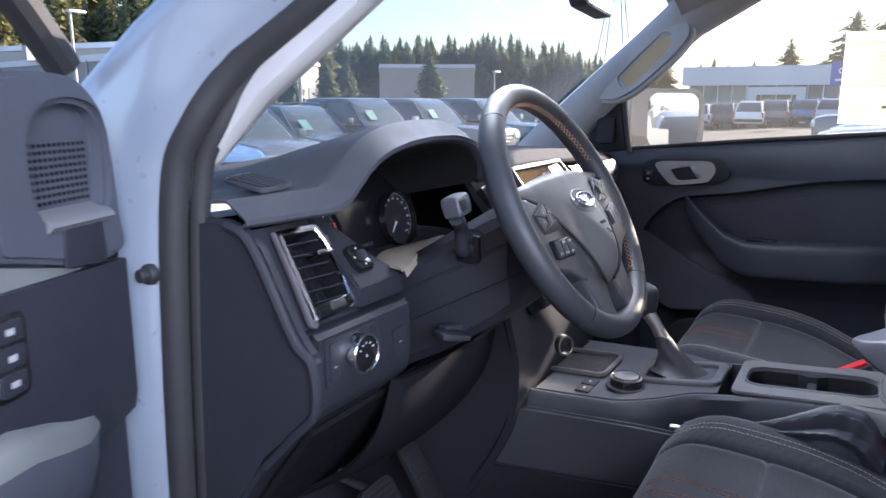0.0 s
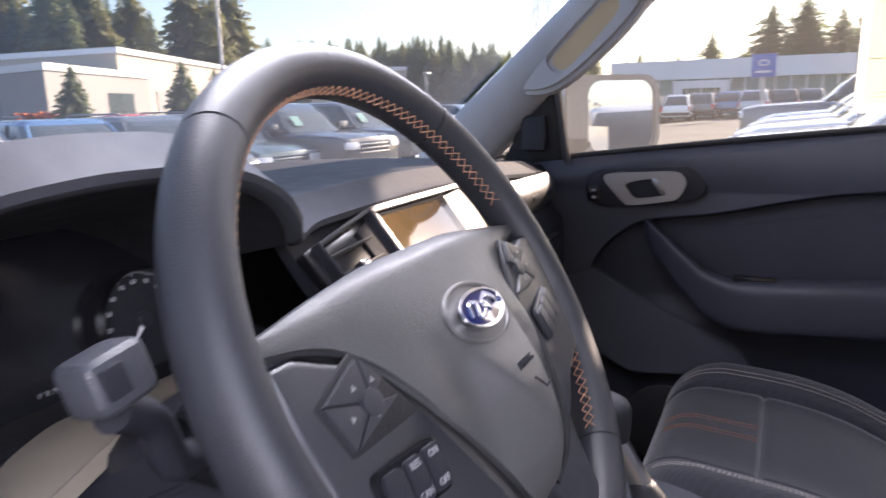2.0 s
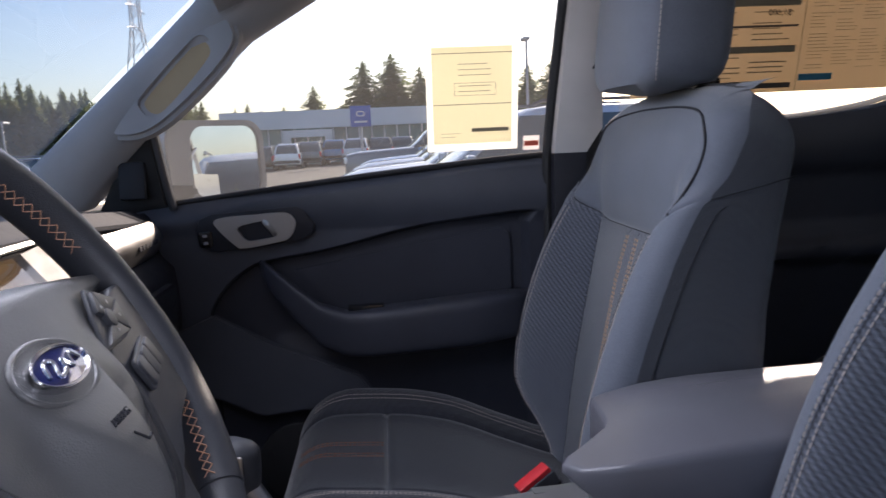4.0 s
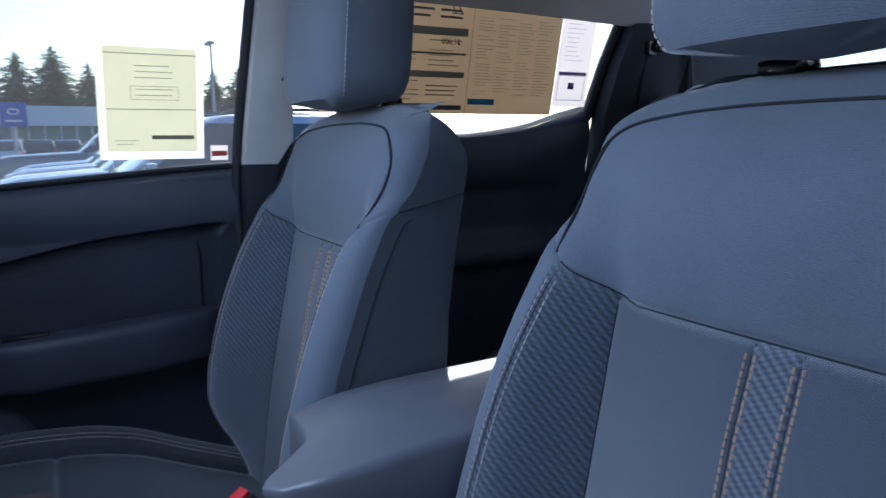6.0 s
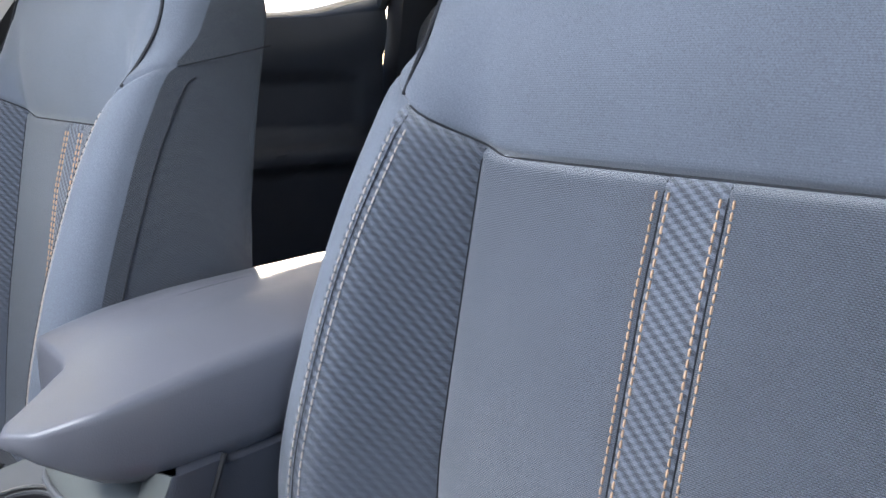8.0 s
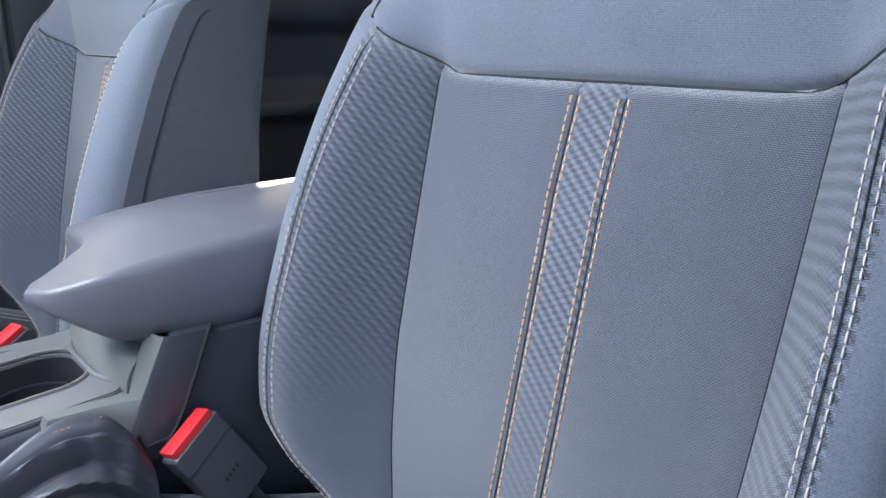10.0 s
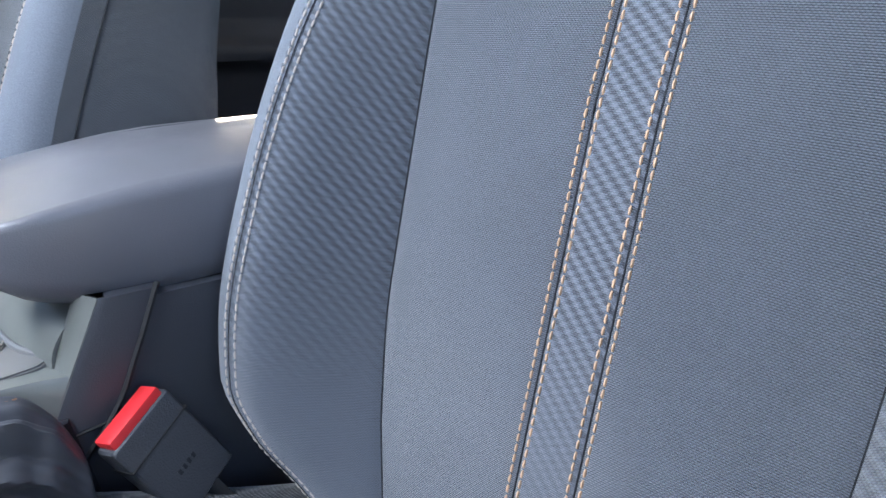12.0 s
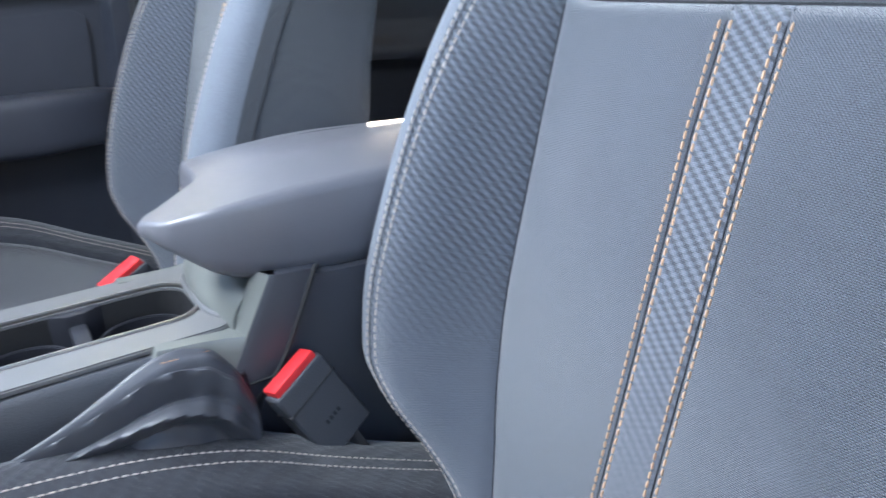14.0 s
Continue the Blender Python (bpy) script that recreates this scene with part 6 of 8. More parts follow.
# front pillars: painted outside, grey trim inside
for s in (-1, 1):
    outer, trim = [], []
    for wx, wy, wz, dx, dy, dz in ((0.700, 0.585, 1.335, 0.715, 0.395, 1.335), (0.690, 0.520, 1.395, 0.700, 0.330, 1.395), (0.672, 0.440, 1.455, 0.690, 0.258, 1.468), (0.652, 0.335, 1.540, 0.668, 0.165, 1.540), (0.632, 0.235, 1.620, 0.640, 0.060, 1.625), (0.610, 0.150, 1.690, 0.615, -0.080, 1.700), (0.58, 0.09, 1.745, 0.59, -0.22, 1.745)):
        W, D = Vector((s * wx, wy, wz)), Vector((s * dx, dy, dz))
        a = (D - W).normalized()
        n = Vector((s * 0.93, 0.1, 0.35))
        n = (n - a * n.dot(a)).normalized()
        trim.append([W - n * 0.004, W.lerp(D, 0.2) - n * 0.030, W.lerp(D, 0.5) - n * 0.040, W.lerp(D, 0.82) - n * 0.030, D - n * 0.004, D + n * 0.012, W + n * 0.012])
        outer.append([W + n * 0.014, D + n * 0.014, D + n * 0.045 + a * 0.01, W.lerp(D, 0.5) + n * 0.062, W + n * 0.030])
    structure("pillar_trim", loft(trim), M_HEAD, "grey moulded windscreen pillar trim", "pillar", 50)
    if s > 0:
        structure("pillar_front", loft(outer), M_PAINT, "silver-white painted windscreen pillar", "pillar", 50)
# grab handle on the passenger pillar
def grab_handle():
    g = thing("grab_handle", "grey moulded grab handle with a tan recess on the windscreen pillar", "grab handle")
    m = frame3((0.600, 0.178, 1.560), (0.0, -0.66, 0.62), (0.30, 0.50, 0.55))
    body = smooth_loop([(-0.150, 0.020), (-0.06, 0.034), (0.06, 0.036), (0.125, 0.030), (0.140, 0.0), (0.120, -0.038), (0.060, -0.052), (-0.040, -0.050), (-0.105, -0.036), (-0.145, -0.006)], 64)
    hole = smooth_loop([(-0.078, 0.008), (-0.066, 0.019), (0.0, 0.022), (0.060, 0.022), (0.078, 0.012), (0.076, -0.006), (0.060, -0.016), (0.0, -0.022), (-0.060, -0.022), (-0.076, -0.010)], 64)
    part("grip", frame_of(body, hole, 0.030, m @ pose(0, 0.012, 0), 0.008), M_HEAD, g)
    part("recess", plate(hole, 0.004, 0.0, m @ pose(0, -0.006, 0)), M_TAN, g, "tan back of the recess")


grab_handle()

# jamb of the open door: painted upright, rubber seal, plug
jamb = [(0.520, 0.55), (0.520, 1.30), (0.388, 1.30), (0.392, 1.15), (0.397, 0.90), (0.40, 0.55)]
stations = [(-0.800, 0.535, 0.50, -0.738, 0.402, 0.50), (-0.800, 0.530, 0.90, -0.738, 0.396, 0.90), (-0.800, 0.527, 1.15, -0.738, 0.388, 1.15), (-0.798, 0.530, 1.30, -0.737, 0.376, 1.30), (-0.790, 0.525, 1.40, -0.735, 0.362, 1.385), (-0.768, 0.482, 1.478, -0.724, 0.330, 1.445),
            (-0.742, 0.410, 1.548, -0.702, 0.282, 1.512), (-0.715, 0.320, 1.618, -0.675, 0.188, 1.578), (-0.685, 0.215, 1.690, -0.643, 0.072, 1.658), (-0.655, 0.110, 1.755, -0.615, -0.070, 1.725)]
rings = []
for fx, fy, fz, rx, ry, rz in stations:
    F, R = Vector((fx, fy, fz)), Vector((rx, ry, rz))
    m1, m2 = F.lerp(R, 0.35) + Vector((-0.016, 0, 0.004)), F.lerp(R, 0.75) + Vector((-0.014, -0.004, 0.002))
    rings.append([F + Vector((0.03, 0.02, 0)), F, F.lerp(R, 0.12) + Vector((-0.010, 0, 0.002)), m1, F.lerp(R, 0.58) + Vector((-0.010, 0, 0.003)), m2, F.lerp(R, 0.93) + Vector((-0.006, -0.004, 0)), R, R + Vector((0.035, 0.012, 0.0))])
structure("door_jamb", loft([[q for q in ring] for ring in rings]), M_PAINT, "silver-white painted door jamb and pillar", "pillar", 75)
structure("jamb_inner", slab([(-0.690, y + 0.012, z) for y, z in jamb], (-1, 0, 0), 0.045), M_PLAS, "black inner kick panel", "pillar")
for dx, r, name in ((0.0, 0.0115, "door_seal"), (0.022, 0.008, "door_seal")):
    pts = spline([(-0.738 + dx, 0.405, 0.60), (-0.738 + dx, 0.394, 0.90), (-0.738 + dx, 0.384, 1.15), (-0.737 + dx, 0.366, 1.36), (-0.728 + dx, 0.336, 1.435), (-0.700 + dx, 0.285, 1.505), (-0.672 + dx, 0.190, 1.570), (-0.640 + dx, 0.075, 1.650), (-0.615 + dx, -0.06, 1.715), (-0.60 + dx, -0.25, 1.74), (-0.60 + dx, -0.50, 1.74)], 6)
    structure(name, tube([p - Vector((0, dx * 0.9, 0)) for p in pts], r, 10, flat=1.5), M_SEAL, "black rubber door seal", "seal")
tagged(part("jamb_plug", join(cyl(0.014, 0.012, 0.010, 20, 0.002, pose(-0.752, 0.398, 1.259, 0, -90, 0)), cyl(0.009, 0.008, 0.020, 16, 0.002, pose(-0.752, 0.398, 1.259, 0, -90, 0))), M_SEAL), "black rubber bump stop on the door jamb", "plug")
structure("rocker_panel", rbox(0.10, 2.2, 0.16, 0.03, m=pose(-0.79, -0.45, 0.50)), M_PAINT, "silver-white painted rocker panel", "sill")
structure("rocker_panel", rbox(0.10, 2.2, 0.16, 0.03, m=pose(0.79, -0.45, 0.50)), M_PAINT, "silver-white painted rocker panel", "sill")

# middle pillars, rear pillars, roof rails
for s in (-1, 1):
    b = []
    for z, y0, y1 in ((0.60, -0.50, -0.64), (1.00, -0.50, -0.62), (1.40, -0.500, -0.595), (1.45, -0.503, -0.592), (1.60, -0.515, -0.585), (1.76, -0.53, -0.60)):
        x = lean(z) - 0.055 if z > 1.3 else 0.665
        b.append([(s * x, y0, z), (s * (x - 0.012), (y0 + y1) / 2, z), (s * x, y1, z), (s * (x + 0.04), y1, z), (s * (x + 0.04), y0, z)])
    structure("pillar_middle", loft(b[:3]), M_PLAS, "black lower trim of the middle pillar", "pillar")
    structure("pillar_middle", loft(b[2:]), M_HEAD, "grey upper trim of the middle pillar", "pillar")
    structure("door_seal", tube(spline([(s * 0.690, -0.494, 0.64), (s * 0.690, -0.494, 1.2), (s * (lean(1.4) - 0.02), -0.494, 1.4), (s * (lean(1.6) - 0.02), -0.508, 1.6), (s * (lean(1.75) - 0.02), -0.522, 1.75)], 5), 0.010, 8), M_SEAL, "black rubber door seal", "seal")
    c = []
    for z, y0, y1 in ((0.60, -1.40, -1.54), (1.30, -1.37, -1.54), (1.50, -1.365, -1.52), (1.62, -1.385, -1.54), (1.76, -1.43, -1.60)):
        x = lean(z) - 0.05 if z > 1.3 else 0.66
        c.append([(s * x, y0, z), (s * (x - 0.06), y1, z), (s * (x + 0.05), y1, z), (s * (x + 0.05), y0, z)])
    structure("pillar_rear", loft(c), M_PLAS, "black rear cab pillar trim", "pillar")
    structure("roof_rail", tube(spline([(s * 0.60, -0.05, 1.725), (s * 0.615, -0.4, 1.745), (s * 0.615, -1.0, 1.745), (s * 0.60, -1.5, 1.73)], 6), 0.028, 12), M_HEAD, "grey roof rail trim", "trim")
structure("header_trim", tube(spline([(-0.58, 0.09, 1.735), (-0.3, 0.125, 1.76), (0.3, 0.125, 1.76), (0.58, 0.09, 1.735)], 8), 0.022, 10), M_HEAD, "grey windscreen header trim", "trim")


def pane(name, pts, material, label):
    bm = bmesh.new()
    bm.faces.new([bm.verts.new(p) for p in pts])
    ob = tagged(part(name, bm, material, None, label, smooth=False), label, "window", kind="structure")
    ob.visible_shadow = False
    return ob


def windscreen(u, v):
    z = lerp(1.335, 1.745, v)
    W = lerp(0.700, 0.575, v)
    y = lerp(0.60, 0.085, v) + 0.10 * (1 - (2 * u - 1) ** 2) * (1 - 0.6 * v)
    return ((2 * u - 1) * W, y, z)


bmw = bmesh.new()
gw = [[bmw.verts.new(windscreen(i / 16, j / 8)) for j in range(9)] for i in range(17)]
for i in range(16):
    for j in range(8):
        bmw.faces.new((gw[i][j], gw[i + 1][j], gw[i + 1][j + 1], gw[i][j + 1]))
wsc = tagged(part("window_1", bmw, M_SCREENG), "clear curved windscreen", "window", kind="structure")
wsc.visible_shadow = False
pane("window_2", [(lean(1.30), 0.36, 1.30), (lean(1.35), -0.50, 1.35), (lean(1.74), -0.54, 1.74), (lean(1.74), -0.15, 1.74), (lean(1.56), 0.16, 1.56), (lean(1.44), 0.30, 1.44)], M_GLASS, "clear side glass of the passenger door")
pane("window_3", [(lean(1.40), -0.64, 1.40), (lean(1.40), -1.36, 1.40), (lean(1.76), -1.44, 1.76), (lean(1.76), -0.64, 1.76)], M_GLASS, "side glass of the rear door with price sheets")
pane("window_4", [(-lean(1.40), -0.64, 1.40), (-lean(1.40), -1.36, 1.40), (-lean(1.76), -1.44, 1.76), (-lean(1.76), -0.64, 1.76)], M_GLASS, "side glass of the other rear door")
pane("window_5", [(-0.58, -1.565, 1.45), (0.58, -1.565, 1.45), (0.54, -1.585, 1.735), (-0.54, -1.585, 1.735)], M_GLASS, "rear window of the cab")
structure("window_frame", frame_of(rounded(1.30, 0.40, 0.05), rounded(1.10, 0.27, 0.05), 0.03, frame3((0, -1.555, 1.595), (1, 0, 0), (0, -0.07, 1))), M_PLAS, "black frame of the rear window", "window frame")


# ---- doors ----
def belt_z(y):
    return curve_at([(-0.62, 1.398), (-0.49, 1.394), (-0.19, 1.372), (0.05, 1.350), (0.257, 1.329), (0.42, 1.31)], y)


def passenger_door():
    d = thing("passenger_door", "closed passenger door with dark panel, silver handle and armrest", "car door")

    def inner(u, v):
        y = lerp(0.40, -0.49, u)
        top = curve_at([(-0.43, 1.291), (-0.242, 1.272), (-0.042, 1.232), (0.091, 1.212), (0.130, 1.190), (0.155, 1.168), (0.187, 1.122), (0.20, 1.05)], y)
        if v < 0.70:
            z = lerp(0.66, top - 0.010, v / 0.70)
        elif v < 0.76:
            z = lerp(top - 0.010, top + 0.001, (v - 0.70) / 0.06)
        else:
            z = lerp(top + 0.001, belt_z(y), (v - 0.76) / 0.24)
        x = 0.688
        k = min(1, max(0, (z - 1.27) / 0.10))
        x -= 0.012 * math.sin(math.pi * k)
        if v > 0.97:
            x += 0.02 * ((v - 0.97) / 0.03)
        # a recess that sweeps from the front foot up over the insert
        inside = min(1, max(0, (top - z) / 0.009)) * min(1, max(0, (y + 0.456 + 0.02 * max(0, (z - 1.26) / 0.03) ** 2) / 0.014)) * min(1, max(0, (0.20 - y) / 0.014))
        x += 0.024 * inside * inside * (3 - 2 * inside)
        # the lower part swells inwards
        q = min(1, max(0, (1.06 - z) / 0.05))
        x -= 0.016 * q * min(1, max(0, (0.10 - y) / 0.05))
        return (x, y, z)
    part("upper_panel", sheet(lambda u, v: inner(u, lerp(0.73, 1.0, v)), 130, 40, 0.006), M_DOORP, d, sharp=50)
    part("lower_panel", sheet(lambda u, v: inner(u, lerp(0.0, 0.7295, v)), 130, 100, 0.006), M_DOORL, d, "black lower door panel", sharp=50)
    ins = [(0.022, 1.192), (-0.20, 1.228), (-0.400, 1.257), (-0.418, 1.245), (-0.421, 1.22), (-0.420, 1.10), (-0.064, 1.10), (-0.04, 1.12)]
    part("door_insert", slab([(0.7120, y, z) for y, z in ins], (-1, 0, 0), 0.008, 0.003), M_DOORL, d, "dark moulded door insert")
    part("belt_strip", tube([(0.703, y, belt_z(y) + 0.004) for y in (lerp(0.40, -0.49, i / 12) for i in range(13))], 0.006, 8), M_SEAL, d)
    part("outer_skin", slab([(0.775, 0.42, 0.55), (0.775, -0.52, 0.55), (0.765, -0.52, 1.36), (0.765, 0.42, 1.29)], (1, 0, 0), 0.01), M_PAINT, d)
    # armrest and diagonal pull
    ring = []
    spine = [(0.696, 0.084, 1.206, 0.012, 0.012), (0.670, 0.066, 1.186, 0.016, 0.024), (0.656, 0.022, 1.140, 0.017, 0.034), (0.645, -0.030, 1.090, 0.020, 0.042), (0.637, -0.080, 1.072, 0.028, 0.044), (0.632, -0.13, 1.073, 0.036, 0.046), (0.630, -0.32, 1.084, 0.040, 0.048), (0.637, -0.41, 1.092, 0.036, 0.044), (0.666, -0.45, 1.10, 0.02, 0.03)]
    for x, y, z, wx, wz in spine:
        ring.append([(x + wx * abs(math.cos(a)) ** 0.42 * (1 if math.cos(a) > 0 else -1), y, z + wz * abs(math.sin(a)) ** 0.42 * (1 if math.sin(a) > 0 else -1)) for a in (2 * math.pi * k / 32 for k in range(32))])
    part("armrest", loft(ring), M_DOORL, d, sharp=60)
    part("window_switch", rbox(0.022, 0.07, 0.010, 0.003, m=pose(0.640, -0.12, 1.1205)), M_GLOSS, d)
    part("lower_step", slab([(0.676, 0.18, 1.12), (0.676, 0.06, 1.05), (0.676, -0.10, 0.98), (0.676, -0.14, 0.92), (0.676, 0.10, 0.90), (0.676, 0.26, 0.98), (0.676, 0.28, 1.08)], (-1, 0, 0), 0.012, 0.006), M_DOORP, d)
    sm = frame3((0.672, 0.03, 0.80), (0, -1, 0), (0, 0, 1))
    oc = [(0.085 * math.cos(2 * math.pi * k / 40), 0.085 * math.sin(2 * math.pi * k / 40)) for k in range(40)]
    part("speaker_grille", plate(oc, 0.010, 0.004, sm), M_SEAL, d)
    # handle: bezel, satin cup, lever, lock switch
    hm = frame3((0.688, 0.085, 1.277), (0, -1, 0.02), (0, 0.02, 1))
    part("handle_bezel", plate([(-0.115, 0.010), (-0.112, -0.024), (-0.085, -0.036), (0.000, -0.034), (0.084, -0.026), (0.110, -0.012), (0.114, 0.004), (0.094, 0.036), (0.080, 0.042), (-0.080, 0.038), (-0.105, 0.030)], 0.014, 0.004, hm), M_PLAS, d)
    outer = smooth_loop([(-0.077, 0.019), (-0.060, 0.030), (0.000, 0.032), (0.057, 0.032), (0.074, 0.022), (0.078, 0.006), (0.064, -0.018), (0.040, -0.025), (-0.022, -0.032), (-0.042, -0.024)], 60)
    inner_cut = smooth_loop([(-0.034, 0.006), (-0.024, 0.0125), (0.010, 0.0180), (0.024, 0.0170), (0.036, 0.000), (0.039, -0.010), (0.030, -0.0145), (-0.010, -0.0185), (-0.021, -0.014), (-0.028, -0.004)], 60)
    handle = part("door_handle", frame_of(outer, inner_cut, 0.022, hm, 0.002), M_SILVER, d, "satin silver door handle")
    part("handle_cup", plate(inner_cut, 0.002, 0, hm @ pose(0, -0.010, 0)), M_SEAL, handle)
    part("handle_lever", plate(smooth_loop([(0.014, 0.0175), (0.030, 0.022), (0.052, 0.018), (0.058, 0.004), (0.046, -0.012), (0.034, -0.012), (0.026, -0.002)], 36), 0.004, 0.0015, hm @ pose(0, -0.0168, 0)), M_SATIN, handle)
    part("lock_switch", plate(rounded(0.026, 0.032, 0.006), 0.018, 0.002, hm @ pose(-0.096, 0, -0.010)), M_GLOSS, d)
    for k in (-1, 1):
        part("lock_mark", rbox(0.008, 0.0006, 0.005, 0, m=hm @ pose(-0.096, -0.0185, -0.010 + 0.007 * k)), M_MARK, d, smooth=False)
    # black corner cover with tweeter, at the mirror
    part("corner_cover", slab([(0.690, 0.385, 1.318), (0.690, 0.250, 1.332), (0.672, 0.262, 1.470), (0.676, 0.300, 1.468)], (1, 0, 0.1), 0.02, 0.006), M_SEAL, d)
    part("tweeter", rbox(0.016, 0.05, 0.072, 0.007, m=pose(0.674, 0.306, 1.384, 0, 8, 0)), M_PLAS, d)
    part("glass_channel", tube([(0.69, 0.240, 1.325), (0.672, 0.247, 1.40), (0.655, 0.252, 1.475)], 0.008, 8), M_DSAT, d)
    return d


passenger_door()


def side_mirror():
    s = thing("side_mirror", "silver-white door mirror with dark inner frame", "door mirror")
    m = frame3((0.985, 0.215, 1.408), (0.74, -0.67, 0), (0.02, 0.02, 1))
    rings = []
    for t, k in ((0.0, 1.0), (-0.02, 1.02), (-0.045, 0.96), (-0.07, 0.80), (-0.085, 0.5)):
        rings.append([m @ Vector((x * k, -t, z * k)) for x, z in rounded(0.262, 0.188, 0.045, 6)])
    part("shell", loft(rings), M_PAINT, s, sharp=60)
    part("bezel", frame_of(rounded(0.264, 0.190, 0.046, 6), [(x + 0.022, z) for x, z in rounded(0.186, 0.164, 0.036, 6)], 0.008, m, 0.002), M_GREYP, s)
    part("mirror_glass", plate(rounded(0.190, 0.168, 0.036, 6), 0.002, 0, m @ pose(0.022, -0.001, 0)), M_MIRROR, s, "clear mirror glass")
    part("arm", slab([(0.76, 0.30, 1.32), (0.90, 0.24, 1.335), (0.90, 0.24, 1.36), (0.76, 0.30, 1.37)], (0, 0.7, 0.0), 0.05, 0.008), M_SEAL, s)


side_mirror()


def rear_door(s):
    d = thing("rear_door", "closed rear door with dark moulded panel", "car door", "rear doors")

    def inner(u, v):
        y = lerp(-0.62, -1.36, u)
        zt = curve_at([(-1.36, 1.516), (-1.28, 1.497), (-1.16, 1.465), (-1.0, 1.447), (-0.8, 1.442), (-0.6, 1.44)], y)
        z = lerp(0.66, zt, v)
        x = 0.690 - 0.014 * math.sin(math.pi * min(1, max(0, (z - zt + 0.13) / 0.13)))
        ins = min(1, max(0, (-0.72 - y) / 0.02)) * min(1, max(0, (y + 1.30) / 0.02)) * min(1, max(0, (z - 1.215) / 0.015)) * min(1, max(0, (1.345 - z) / 0.015))
        x += 0.014 * ins
        x -= 0.03 * min(1, max(0, (z - 1.14) / 0.02)) * min(1, max(0, (1.205 - z) / 0.02))
        return (s * x, y, z)
    part("panel", sheet(inner, 60, 80, 0.006), M_DOORP, d, sharp=50)
    part("belt_edge", tube([(s * 0.704, y, curve_at([(-1.36, 1.520), (-1.28, 1.501), (-1.16, 1.469), (-1.0, 1.451), (-0.8, 1.446), (-0.6, 1.444)], y)) for y in (lerp(-0.62, -1.36, i / 20) for i in range(21))], 0.006, 8), M_GREYP, d)
    part("outer_skin", slab([(s * 0.775, -0.60, 0.55), (s * 0.775, -1.42, 0.55), (s * 0.765, -1.42, 1.40), (s * 0.765, -0.60, 1.40)], (s, 0, 0), 0.01), M_PAINT, d)
    part("window_post", tube([(s * lean(1.45), -1.352, 1.49), (s * lean(1.6), -1.378, 1.62), (s * lean(1.75), -1.42, 1.76)], 0.014, 8), M_SEAL, d)
    return d


rear_door(1)
rear_door(-1)


